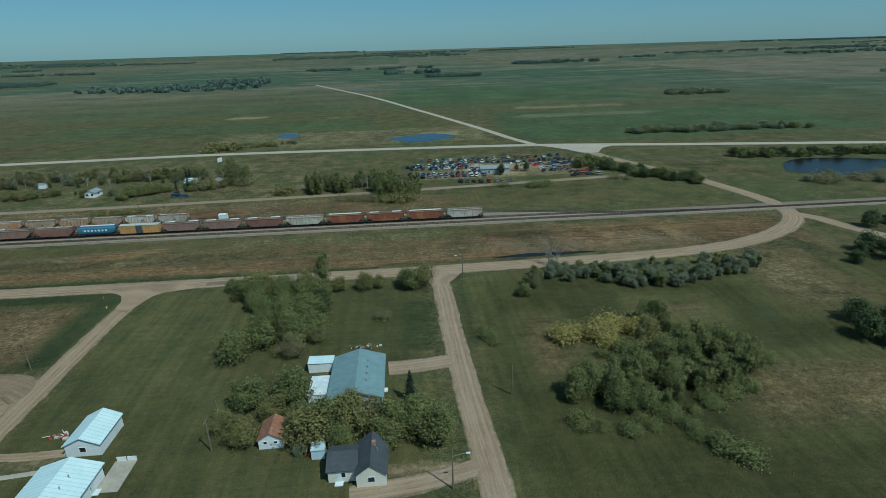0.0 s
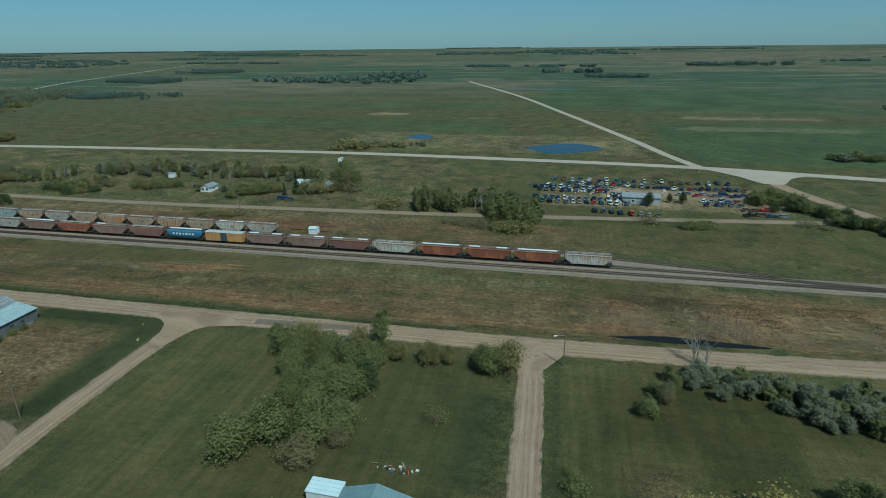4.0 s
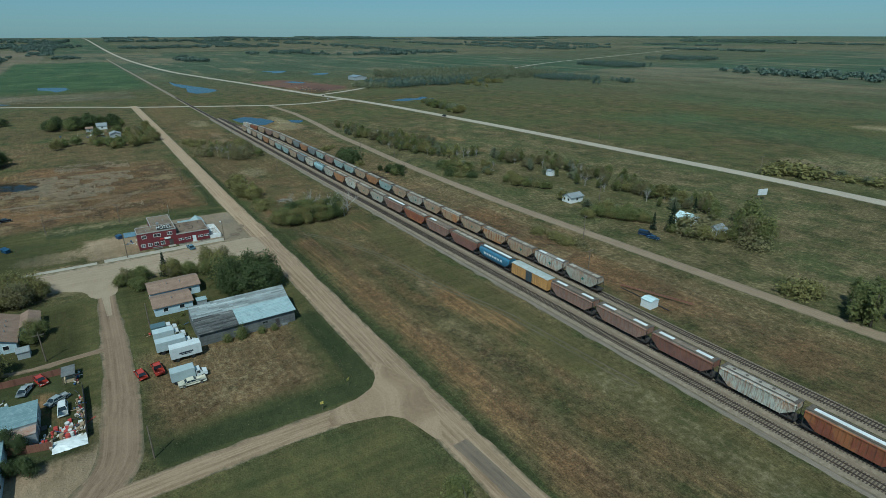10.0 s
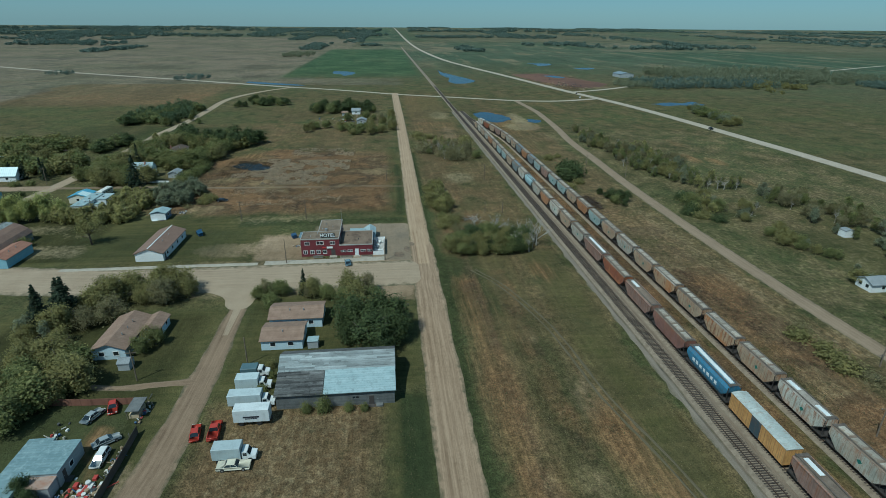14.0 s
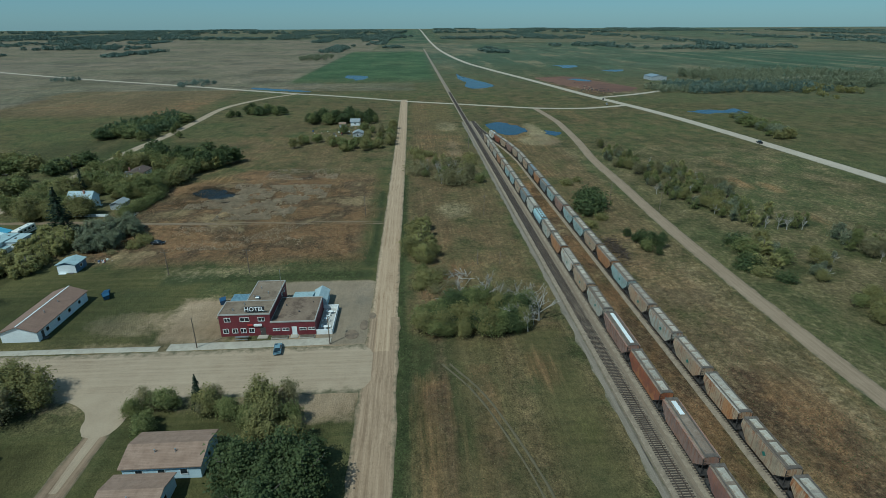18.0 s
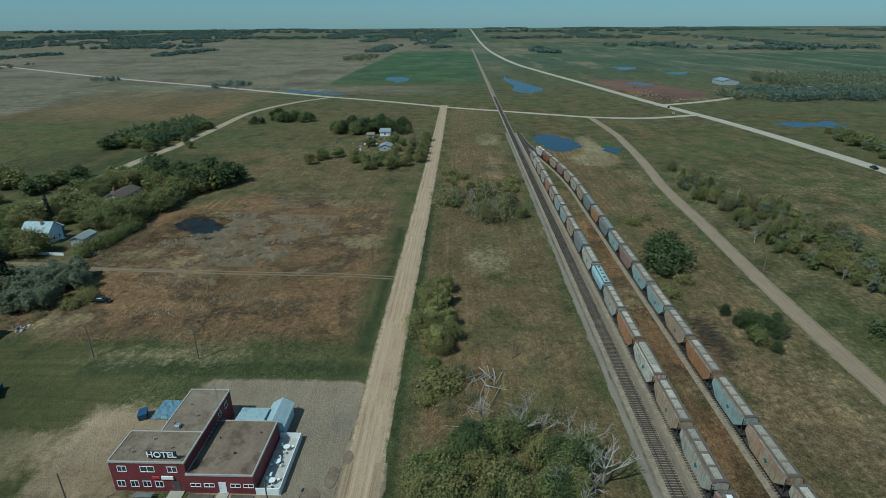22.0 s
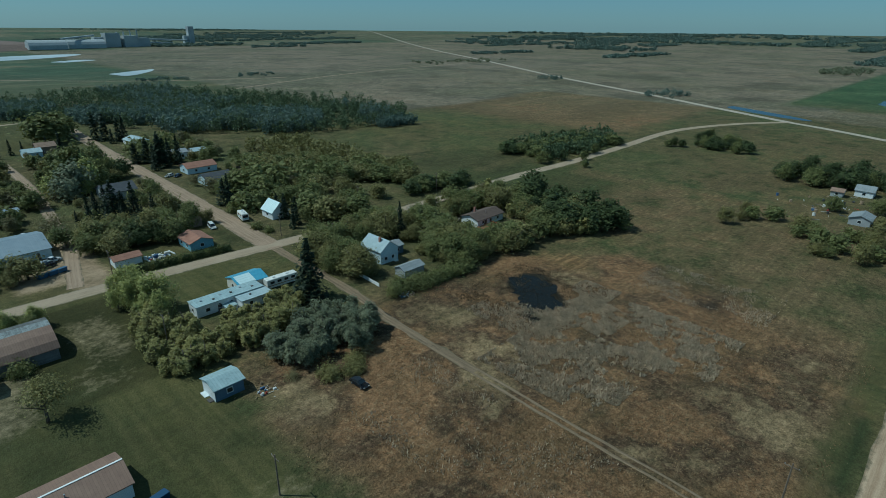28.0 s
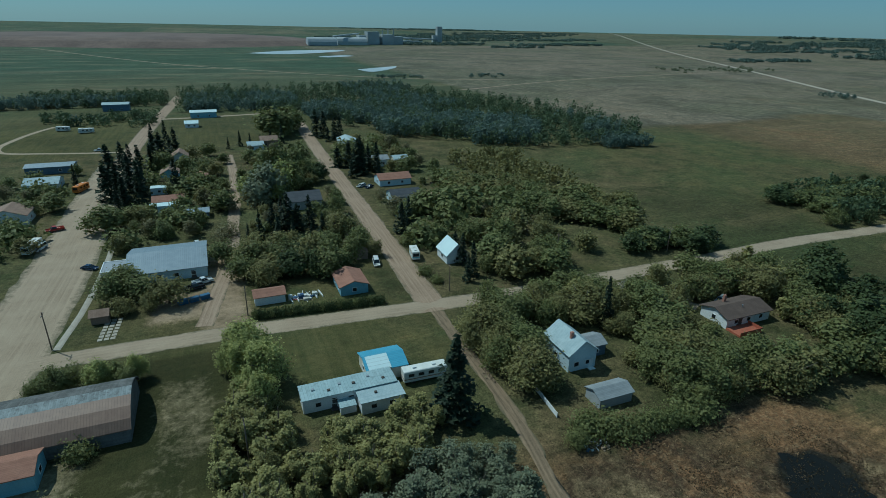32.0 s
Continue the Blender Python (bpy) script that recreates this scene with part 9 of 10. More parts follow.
def box_car(x, y, L):
    c = thing("boxcar", x, y, 0.17, 0, "faded orange boxcar with a dark door on the siding", "railcar", "standing freight train")
    a = L / 2
    part("body", Geo().box(-a + 0.1, -1.5, 1.15, a - 0.1, 1.5, 4.5), PAINTS["boxcar"], c)
    rib = Geo().box(-0.06, -0.04, 1.2, 0.06, 0.04, 4.45).mesh("rib", PAINTS["boxcar"])
    for i in range(19):
        for s in (-1, 1):
            part("rib", rib, None, c).location = (-a + 0.2 + (L - 0.4) * i / 18, s * 1.54, 0)
    roof_m = surface("galvanised_roof", (0.4, 0.43, 0.4), (0.55, 0.58, 0.55), 1, 0.5, 0.1, stain=(0.25, 0.14, 0.07), amount=0.6)
    part("roof", Geo().poly([(-a, -1.6, 4.5), (a, -1.6, 4.5), (a, 0, 4.75), (a, 1.6, 4.5), (-a, 1.6, 4.5), (-a, 0, 4.75)], [(0, 1, 2, 5), (5, 2, 3, 4), (0, 5, 4), (1, 3, 2)]), roof_m, c, "pale ribbed metal roof")
    batten = Geo().loft([[(-0.12, y, z), (0.12, y, z), (0.12, y, z + 0.07), (-0.12, y, z + 0.07)] for y, z in ((-1.58, 4.49), (0, 4.74), (1.58, 4.49))]).mesh("roof_rib", roof_m)
    for i in range(14):
        part("roof_rib", batten, None, c).location = (-a + 0.5 + (L - 1) * i / 13, 0, 0)
    for s in (-1, 1):
        part("door", Geo().box(-1.3, s * 1.56 - 0.06, 1.2, 1.3, s * 1.56 + 0.06, 4.4), paint("boxcar_door", (0.05, 0.09, 0.11), 0.2), c, "dark sliding door")
    side, axle = shared("truck", truck_meshes)
    part("coupler", Geo().beam((-a - 0.45, 0, 1.15), (-a, 0, 1.15), 0.16, 6).beam((a, 0, 1.15), (a + 0.45, 0, 1.15), 0.16, 6), UNDER, c)
    for s in (-1, 1):
        t = part("truck", side, None, c)
        t.location = (s * (a - 2.2), 0, 0)
        for q in (-0.85, 0.85):
            part("wheelset", axle, None, t).location = (q, 0, 0.86)


cars = [("white", "ribs none"), ("red", "ribs long"), ("red", "ribs two"), ("red", "ribs long"), ("white", "ribs none"), ("maroon", "ribs two"), ("brown", "ribs two"), ("brown", "ribs two"), None, ("blue", "round long"), ("maroon", "smooth none"), ("brown", "ribs one"), ("red", "smooth none"), ("brown", "ribs long")]
edge = 33.3
LETTER_BARS = Geo()
for k, wd in enumerate((0.9, 0.7, 0.8, 0.6, 0.9, 0.7, 0.8)):
    for s in (-1, 1):
        LETTER_BARS.box(-4.6 + k * 1.4 - wd / 2, s * 1.57 - 0.03, 2.75, -4.6 + k * 1.4 + wd / 2, s * 1.57 + 0.03, 3.45)
for spec in cars:
    pitch = 16.9
    if spec is None:
        box_car(edge - pitch / 2, SIDE_Y, 15.9)
    else:
        hopper = rail_hopper(edge - pitch / 2, SIDE_Y, 15.8, spec[0], spec[1])
        if spec[0] == "blue":
            part("lettering", LETTER_BARS, HATCH_WHITE, hopper, "worn white lettering bars")
    edge -= pitch
row2 = ["grey", "tan", "white", "dkorange", "grey", "cyan", "white", "slate", "tan", "teal", "teal", "tan", "dkorange", "grey", "tan", "white", "tan"]
for col in row2:
    rail_hopper(edge - 6.92, SIDE_Y, 12.95, col, "smooth none" if col != "cyan" else "round none")
    edge -= 13.85
edge = -94.2
row3 = ["grey", "white", "tan", "orange", "tan", "orange", "tan", "grey", "tan", "teal", "dkorange", "tan", "teal", "teal", "brown", "teal", "slate", "dkorange", "slate",  "tan", "grey", "tan", "brown", "tan", "red", "white"]
for k, col in enumerate(row3):
    xc = edge - 6.9
    yc = far_line(xc)
    rail_hopper(xc, yc, 12.9, col, ("smooth two" if col == "white" else "smooth none") if k else "smooth none", math.degrees(math.atan2(far_line(xc + 5) - far_line(xc - 5), 10)))
    edge -= 13.8

# ---- vehicles ----
RUBBER = plain("tyre_rubber", (0.02, 0.02, 0.021), 0.8)
HUB = plain("wheel_hub", (0.3, 0.31, 0.31), 0.4, 0.5)
AUTO_GLASS = plain("auto_glass", (0.02, 0.028, 0.034), 0.06)
LAMP_LENS = plain("lamp_lens", (0.6, 0.58, 0.52), 0.2)
COLOURS = {"white": (0.66, 0.68, 0.67), "silver": (0.3, 0.33, 0.34), "black": (0.016, 0.017, 0.02), "blue": (0.035, 0.075, 0.14), "sky": (0.16, 0.25, 0.3), "navy": (0.015, 0.035, 0.085), "red": (0.4, 0.045, 0.028), "cream": (0.6, 0.57, 0.45), "grey": (0.12, 0.13, 0.14), "teal": (0.05, 0.13, 0.15), "rust": (0.2, 0.085, 0.045), "orange": (0.55, 0.17, 0.03), "green": (0.05, 0.11, 0.07)}
CAR_PAINT = {}


def car_paint(col):
    if col not in CAR_PAINT:
        m = plain("auto_paint_" + col, COLOURS[col], 0.25)
        m.node_tree.nodes["Principled BSDF"].inputs["Coat Weight"].default_value = 0.3
        CAR_PAINT[col] = m
    return CAR_PAINT[col]


SHAPES = {  # side outline of the body, and the glasshouse: base and roof
    "sedan": (4.7, 1.78, [(-2.3, 0.42), (-2.34, 0.78), (-1.3, 0.95), (0.95, 0.93), (2.2, 0.78), (2.34, 0.6), (2.3, 0.35)], (-1.55, 1.05, -0.95, 0.35, 1.43)),
    "wagon": (4.6, 1.78, [(-2.25, 0.42), (-2.3, 0.95), (-2.1, 0.98), (0.95, 0.93), (2.15, 0.78), (2.28, 0.6), (2.25, 0.35)], (-2.15, 1.05, -1.95, 0.35, 1.5)),
    "barge": (5.6, 1.98, [(-2.75, 0.42), (-2.8, 0.86), (-1.5, 0.96), (0.9, 0.96), (2.7, 0.88), (2.8, 0.7), (2.75, 0.4)], (-1.5, 0.85, -1.0, 0.3, 1.4)),
    "van": (5.0, 1.95, [(-2.4, 0.4), (-2.45, 1.1), (-2.4, 1.15), (1.2, 1.1), (2.3, 0.95), (2.45, 0.7), (2.4, 0.35)], (-2.38, 1.5, -2.3, 0.9, 1.95)),
    "pickup": (5.5, 1.95, [(-2.7, 0.5), (-2.72, 1.05), (-0.5, 1.05), (1.0, 1.08), (2.5, 1.02), (2.68, 0.8), (2.65, 0.45)], (-0.6, 1.25, -0.45, 0.6, 1.8)),
}


def vehicle_meshes(kind, col):
    L, W, prof, (b0, b1, r0, r1, top) = SHAPES[kind]
    w = W / 2
    deck = prof[2][1]
    body = Geo()
    n = len(prof)
    inner = [(x * 0.985, z * 0.98 + 0.02) for x, z in prof]
    rings = [[(x, -w + 0.12, z) for x, z in inner], [(x, -w, z * 0.94) for x, z in prof], [(x, w, z * 0.94) for x, z in prof], [(x, w - 0.12, z) for x, z in inner]]
    body.loft([[(x, y, max(z, 0.3)) for x, y, z in r] for r in rings])
    if kind == "pickup":
        for s in (-1, 1):
            body.box(-2.68, s * w - (0.12 if s > 0 else 0), 0.95, -0.55, s * w + (0 if s > 0 else 0.12), 1.22)
        body.box(-2.7, -w, 0.95, -2.6, w, 1.2)
    glass = Geo().loft([[(b0, -w + 0.1, deck - 0.05), (b1, -w + 0.1, deck - 0.05), (b1, w - 0.1, deck - 0.05), (b0, w - 0.1, deck - 0.05)], [(r0, -w + 0.3, top - 0.03), (r1, -w + 0.3, top - 0.03), (r1, w - 0.3, top - 0.03), (r0, w - 0.3, top - 0.03)]])
    roof = Geo().cbox(r0 - 0.06, -w + 0.27, top - 0.07, r1 + 0.06, w - 0.27, top + 0.02, 0.05)
    pillars = []
    for x, xr in ((b0, r0), (b1, r1), ((b0 + b1) / 2, (r0 + r1) / 2)):
        for s in (-1, 1):
            pillars.append(Geo().beam((x, s * (w - 0.09), deck - 0.03), (xr, s * (w - 0.29), top - 0.03), 0.05, 4).mesh("pillar", car_paint(col)))
    wheel = Geo().beam((0, -0.1, 0), (0, 0.1, 0), 0.33, 14)
    hub = Geo().beam((0, -0.11, 0), (0, 0.11, 0), 0.19, 10)
    lamps = Geo().cbox(L / 2 - 0.12, -0.2, 0.58, L / 2 - 0.02, 0.2, 0.72, 0.02)
    return (body.mesh("body", car_paint(col), True), glass.mesh("glasshouse", AUTO_GLASS), roof.mesh("roof", car_paint(col)), wheel.mesh("wheel", RUBBER), hub.mesh("hub", HUB), lamps.mesh("headlight", LAMP_LENS), pillars)


def vehicle(kind, col, x, y, turn, label, group="", hubs=True):
    b, g, r, w, h, l, pillars = shared((kind, col), lambda: vehicle_meshes(kind, col))
    c = thing("car" if kind not in ("van", "pickup") else kind, x, y, 0, turn, label, "car" if kind not in ("van", "pickup") else ("van" if kind == "van" else "pickup truck"), group)
    part("body", b, None, c)
    part("glasshouse", g, None, c)
    part("roof", r, None, c)
    if hubs:
        for s in (-0.62, 0.62):
            part("headlight", l, None, c).location = (0, s, 0)
        for p in pillars:
            part("pillar", p, None, c)
    L, W = SHAPES[kind][0], SHAPES[kind][1]
    for sx in (-0.31, 0.31):
        for sy in (-1, 1):
            o = part("wheel", w, None, c)
            o.location = (sx * L, sy * (W / 2 - 0.12), 0.33)
            if hubs:
                part("hub", h, None, o)
    return c


def box_truck(x, y, turn, L, col, label, cab=True, H=3.3, logo=False):
    c = thing("box_truck", x, y, 0, turn, label, "truck", "white trucks beside the barn")
    part("cargo_box", Geo().cbox(-L / 2, -1.22, 0.95, L / 2, 1.22, H, 0.06), surface("truck_box", tuple(v * 0.85 for v in col), col, 0.8, 0.5, bump=0.1, stain=tuple(v * 0.55 for v in col), amount=0.5), c)
    part("frame_rail", Geo().box(-L / 2, -0.5, 0.6, L / 2 + (2.4 if cab else 0.3), 0.5, 0.93), UNDER, c)
    if cab:
        cx_ = L / 2 + 0.15
        cb = part("cab", Geo().loft([[(cx_, y_, 0.6) for y_ in (-1.0, 1.0)] + [(cx_, y_, 2.2) for y_ in (1.0, -1.0)], [(cx_ + 0.9, y_, 0.6) for y_ in (-1.0, 1.0)] + [(cx_ + 0.9, y_, 2.15) for y_ in (0.95, -0.95)], [(cx_ + 1.35, y_, 0.6) for y_ in (-1.0, 1.0)] + [(cx_ + 1.35, y_, 1.4) for y_ in (0.95, -0.95)], [(cx_ + 2.3, y_, 0.55) for y_ in (-0.95, 0.95)] + [(cx_ + 2.3, y_, 1.2) for y_ in (0.9, -0.9)]]), car_paint("white"), c)
        part("windscreen", Geo().poly([(cx_ + 0.97, -0.85, 2.06), (cx_ + 1.37, -0.88, 1.46), (cx_ + 1.37, 0.88, 1.46), (cx_ + 0.97, 0.85, 2.06)], [(0, 1, 2, 3)]).box(cx_ + 0.2, -1.02, 1.35, cx_ + 0.85, 1.02, 1.95), AUTO_GLASS, cb)
    w = shared("truckwheel", lambda: Geo().beam((0, -0.14, 0), (0, 0.14, 0), 0.45, 14).mesh("wheel", RUBBER))
    for sx in (-L * 0.3, L / 2 + 1.5 if cab else L * 0.2):
        for sy in (-1.0, 1.0):
            part("wheel", w, None, c).location = (sx, sy, 0.45)
    if logo:
        g = Geo().box(-1.5, -1.235, 1.9, 1.5, -1.222, 2.25).box(-1.1, -1.235, 1.6, 1.1, -1.222, 1.82)
        part("lettering", g, plain("dark_bars", (0.03, 0.035, 0.05)), c, "dark bars of worn lettering")
    return c


def motorhome(x, y, turn, L, label, category="motorhome", stripe=(0.3, 0.2, 0.12), name="motorhome"):
    c = thing(name, x, y, 0, turn, label, category)
    part("body", Geo().cbox(-L / 2, -1.2, 0.55, L / 2, 1.2, 3.0, 0.15), plain("rv_white", (0.68, 0.68, 0.63), 0.5), c)
    part("stripe", Geo().box(-L / 2 - 0.01, -1.212, 1.1, L / 2 + 0.01, 1.212, 1.3), plain("rv_stripe", stripe), c)
    for s in (-1, 1):
        for k in range(int(L // 2.2)):
            part("window", Geo().box(-L / 2 + 0.9 + k * 2.1, s * 1.2 - 0.02, 1.7, -L / 2 + 2.1 + k * 2.1, s * 1.2 + 0.02, 2.4), AUTO_GLASS, c)
    part("windscreen", Geo().box(L / 2 - 0.02, -0.95, 1.5, L / 2 + 0.03, 0.95, 2.5), AUTO_GLASS, c)
    for k in range(2):
        part("roof_unit", Geo().cbox(-L * 0.28 + k * L * 0.45, -0.35, 3.0, -L * 0.28 + 0.8 + k * L * 0.45, 0.35, 3.25), HATCH_WHITE, c)
    w = shared("truckwheel", lambda: Geo().beam((0, -0.14, 0), (0, 0.14, 0), 0.45, 14).mesh("wheel", RUBBER))
    for sx in (-0.28, 0.33):
        for sy in (-1.0, 1.0):
            part("wheel", w, None, c).location = (sx * L, sy, 0.45)
    return c


vehicle("sedan", "sky", -197.8, 147.2, 188, "pale blue sedan parked before the hotel")
box_truck(-114.6, 131.2, 90, 4.8, (0.42, 0.49, 0.5), "white box truck with a grey cargo box", True, 3.2)
box_truck(-124.2, 133.4, 90, 6.6, (0.66, 0.7, 0.7), "long white truck box with faded dark lettering", False, 3.6, True)
box_truck(-129.3, 131.0, 90, 6.4, (0.5, 0.57, 0.58), "white moving truck with an overcab box", True, 3.3)
box_truck(-135.0, 130.2, 90, 4.6, (0.52, 0.6, 0.61), "white cube van beside the barn", True, 3.1)
box_truck(-139.5, 129.6, 90, 3.4, (0.1, 0.16, 0.18), "dark teal delivery van behind the trucks", True, 2.5)
vehicle("barge", "cream", -112.4, 132.6, 90, "long cream-coloured old sedan with a dark roof")
vehicle("sedan", "red", -121.4, 123.6, 190, "small red car parked at the lane")
vehicle("pickup", "red", -121.6, 127.0, 185, "red pickup with a black cab cover")
vehicle("sedan", "silver", -128.2, 102.6, 160, "silver car in the junk yard")
vehicle("sedan", "silver", -120.8, 108.3, 128, "silver sedan in the junk yard")
vehicle("wagon", "white", -116.4, 109.2, 0, "white wagon in the junk yard")
vehicle("sedan", "red", -130.8, 105.2, 20, "bright red car by the board fence")
vehicle("sedan", "black", -269.2, 90.4, 92, "abandoned black car in dry grass")
vehicle("sedan", "navy", -211, -45.8, 150, "dark blue sedan parked on the main street")
vehicle("pickup", "white", -239.6, -55, 10, "white pickup behind the hall")
vehicle("pickup", "black", -238.8, -21.8, 200, "black pickup beside the hall")
vehicle("pickup", "white", -241, -25, 200, "white pickup beside the hall")
vehicle("pickup", "red", -195.2, -85, 20, "red pickup on the main street")
vehicle("van", "white", -194.5, -67.5, 70, "white passenger van parked on the street")
vehicle("pickup", "white", -190.6, -219, 10, "white pickup on a park lane")
vehicle("wagon", "silver", -368.5, 33.6, 20, "silver car parked beside the bungalow")
vehicle("wagon", "white", -306.5, -106, 30, "white car in a front yard")
vehicle("sedan", "navy", -309.5, -103.5, 40, "dark car in a front yard")
vehicle("van", "white", -289.2, -21.5, 80, "white van body beside a shed")
vehicle("van", "navy", -119.6, 290.8, 20, "dark van under trees")
vehicle("sedan", "blue", -115.4, 290, 15, "blue car under trees")
vehicle("sedan", "black", -641, 371, 160, "black car on the highway")
vehicle("wagon", "white", -606, 363, 160, "white car on the highway")
vehicle("pickup", "black", -420, 398, 170, "black pickup on the highway")
for k in range(3):
    dumpster(-236.2 - k * 2.6, -13.6 - k * 0.7, 20, (0.03, 0.1, 0.2), "dark blue steel bin beside the hall")
motorhome(-282.4, 37.6, 178, 9.2, "cream motorhome parked beside the trailer home")
motorhome(-301.8, -22.6, 80, 6.0, "white camper parked on the street verge", "camper", (0.1, 0.4, 0.5), "camper")
motorhome(-161, -291.5, 0, 7.5, "white camper in the park", "camper", (0.2, 0.2, 0.2), "camper")
motorhome(-175.4, -280.5, 0, 8.5, "white camper in the park", "camper", (0.1, 0.15, 0.2), "camper")
motorhome(-192.8, -67, 78, 8.5, "old white bus on the main street", "bus", (0.1, 0.12, 0.16), "bus")
obus = motorhome(-195, -136, 70, 8.2, "orange school bus parked by the street", "bus", (0.05, 0.05, 0.05), "school_bus")
obus.children[0].data.materials[0] = plain("bus_orange", (0.6, 0.2, 0.02), 0.4)

# scrapyard beyond the frontage road
yr = random.Random(4)
YARD = "wrecked cars of the scrapyard"
spots = []
for k in range(27):
    spots.append((20 + k * 3.3, 346.5 + 1.5 * math.sin(k * 0.3) - k * 0.16, 78))
for k in range(20):
    spots.append((5 + (k % 10) * 3.6, 331 + (k // 10) * 6, 70))
for k in range(26):
    spots.append((4 + (k % 13) * 3.4, 309 + (k // 13) * 6.6, 85))
for k in range(8):
    spots.append((30 + k * 4.0, 295 - k * 0.4, 80))
for k in range(10):
    spots.append((82 + (k % 5) * 3.6, 314 + (k // 5) * 6.5, 60))
for k in range(7):
    spots.append((96 + (k % 4) * 4.4, 299 + (k // 4) * 8, 20))
for k in range(6):
    spots.append((41 + (k % 3) * 3.2, 322 + (k // 3) * 5, 75))
for k in range(8):
    spots.append((72 + k * 4.4, 331 + (k % 2) * 2, 15))
for k in range(20):
    spots.append((12 + k * 4.7, 357 - (k % 3) * 1.2, 78))
for k in range(10):
    spots.append((2 + k * 4.4, 337 + (k % 2) * 1.5, 80))
for k, (x, y, t) in enumerate(spots):
    col = yr.choice(["navy", "navy", "black", "blue", "white", "silver", "grey", "teal", "white", "black", "rust", "grey", "red"])
    kd = yr.choice(["sedan", "sedan", "wagon", "van", "pickup", "barge"])
    vehicle(kd, col, x + yr.uniform(-0.6, 0.6), y + yr.uniform(-0.7, 0.7), t + yr.uniform(-18, 18) + (180 if yr.random() < 0.3 else 0), {"navy": "dark blue", "grey": "dark grey", "rust": "rusted brown"}.get(col, col) + " wrecked " + {"barge": "old sedan"}.get(kd, kd) + " in the scrapyard", YARD, False)

# ---- poles, signs, fences, clutter ----
POLE = surface("pole_wood", (0.12, 0.09, 0.065), (0.2, 0.16, 0.12), 2, 0.9)


def utility_pole(x, y, h=9.0, turn=0.0, arm=True, lean=0.0):
    p = thing("utility_pole", x, y, 0, turn, "weathered wooden utility pole", "pole", "utility poles")
    part("pole", Geo().beam((0, 0, -0.3), (lean, 0, h), 0.15, 8, 0.1), POLE, p)
    if arm:
        part("crossarm", Geo().box(lean - 0.06, -1.1, h - 0.7, lean + 0.06, 1.1, h - 0.58), POLE, p)
        for s in (-0.95, 0, 0.95):
            part("insulator", Geo().beam((lean, s, h - 0.58), (lean, s, h - 0.4), 0.05, 6), HUB, p)


def street_lamp(x, y, h, turn):
    p = thing("street_lamp", x, y, 0, turn, "wooden pole with a cantilevered street lamp", "street lamp", "street lamps")
    part("pole", Geo().beam((0, 0, -0.3), (0, 0, h), 0.15, 8, 0.1), POLE, p)
    part("arm", Geo().beam((0, 0, h - 1.6), (0, 1.2, h - 1.2), 0.04, 6).beam((0, 1.2, h - 1.2), (0, 2.6, h - 1.05), 0.04, 6), STEEL, p)
    part("lamp_head", Geo().cbox(-0.16, 2.3, h - 1.15, 0.16, 3.0, h - 0.95, 0.05), HATCH_WHITE, p)


street_lamp(5.6, 74.2, 8.4, -90)
street_lamp(17.1, 163.4, 9.6, 120)
street_lamp(-200, 158.9, 7.4, 90)
for x, y, h, t, arm in ((20.6, 99.6, 7.5, 0, False), (48.2, 171.6, 8, 90, True), (-39, 88.4, 7.5, 0, True), (-39.6, 96, 6, 0, False), (-92.3, 122.7, 7, 30, False), (-200.2, 127.8, 8.2, 0, False), (-292.5, 207.4, 8.5, 0, True), (-244.6, 199.4, 5, 0, False), (-244, 206.4, 4.4, 0, False),
                        (-243, 104.4, 8, 0, True), (-242.6, 128.8, 8, 0, True), (-296.2, 160.3, 8, 0, True), (-292, 278.5, 8.5, 0, True), (-308, 263.8, 8.5, 0, True), (-129.6, 269, 9, 0, True), (-108.8, 249.4, 7, 0, True), (-157.5, 308, 8, 0, True), (-344, -7.8, 8, 0, True), (-381, 0.6, 8.5, 0, True),
                        (-247.4, 48.8, 8.5, 0, True), (-302.8, 2.7, 8, 0, True), (-251, -2, 8, 0, True), (-210.4, -0.6, 9.3, 0, True), (-140, 106, 7.5, 0, True), (36, 306, 9, 0, True), (-97, 100, 7.5, 0, True), (-144, 128, 7, 0, False), (-420, 214, 8, 0, True), (-150, 424, 9, 0, True), (-260, 421, 9, 0, True), (60, 418, 9, 0, True)):
    utility_pole(x, y, h, t, arm)
board = thing("billboard", -121.4, 373, 0, 70, "white roadside billboard seen from behind", "sign")
part("panel", Geo().cbox(-2.4, -0.08, 2.2, 2.4, 0.08, 5.0, 0.03), plain("board_white", (0.62, 0.64, 0.64)), board)
for s in (-1.6, 1.6):
    part("post", Geo().beam((s, 0.15, -0.2), (s, 0.15, 4.6), 0.09, 6), POLE, board)
for k, (x, y) in enumerate(((126, 350), (92, 380), (-88.6, 152.6), (-93.2, 160.2))):
    sg = thing("road_sign", x, y, 0, 40 * k, "small roadside sign on a post", "sign", "road signs")
    part("post", Geo().beam((0, 0, -0.2), (0, 0, 2.2), 0.04, 6), POLE, sg)
    part("plate", Geo().cbox(-0.3, -0.03, 1.5, 0.3, 0.03, 2.1, 0.01), plain("plate", (0.5, 0.42, 0.1)), sg)
boom = thing("conveyor_boom", -88, 249, 0, 0, "red steel boom lying in rusty weeds beside the tracks", "boom")
part("beam", Geo().beam((-7, -1, 0.5), (13, 5, 0.9), 0.14, 6).beam((-7, -1, 0.9), (13, 5, 1.3), 0.07, 5), plain("boom_red", (0.17, 0.06, 0.04)), boom)
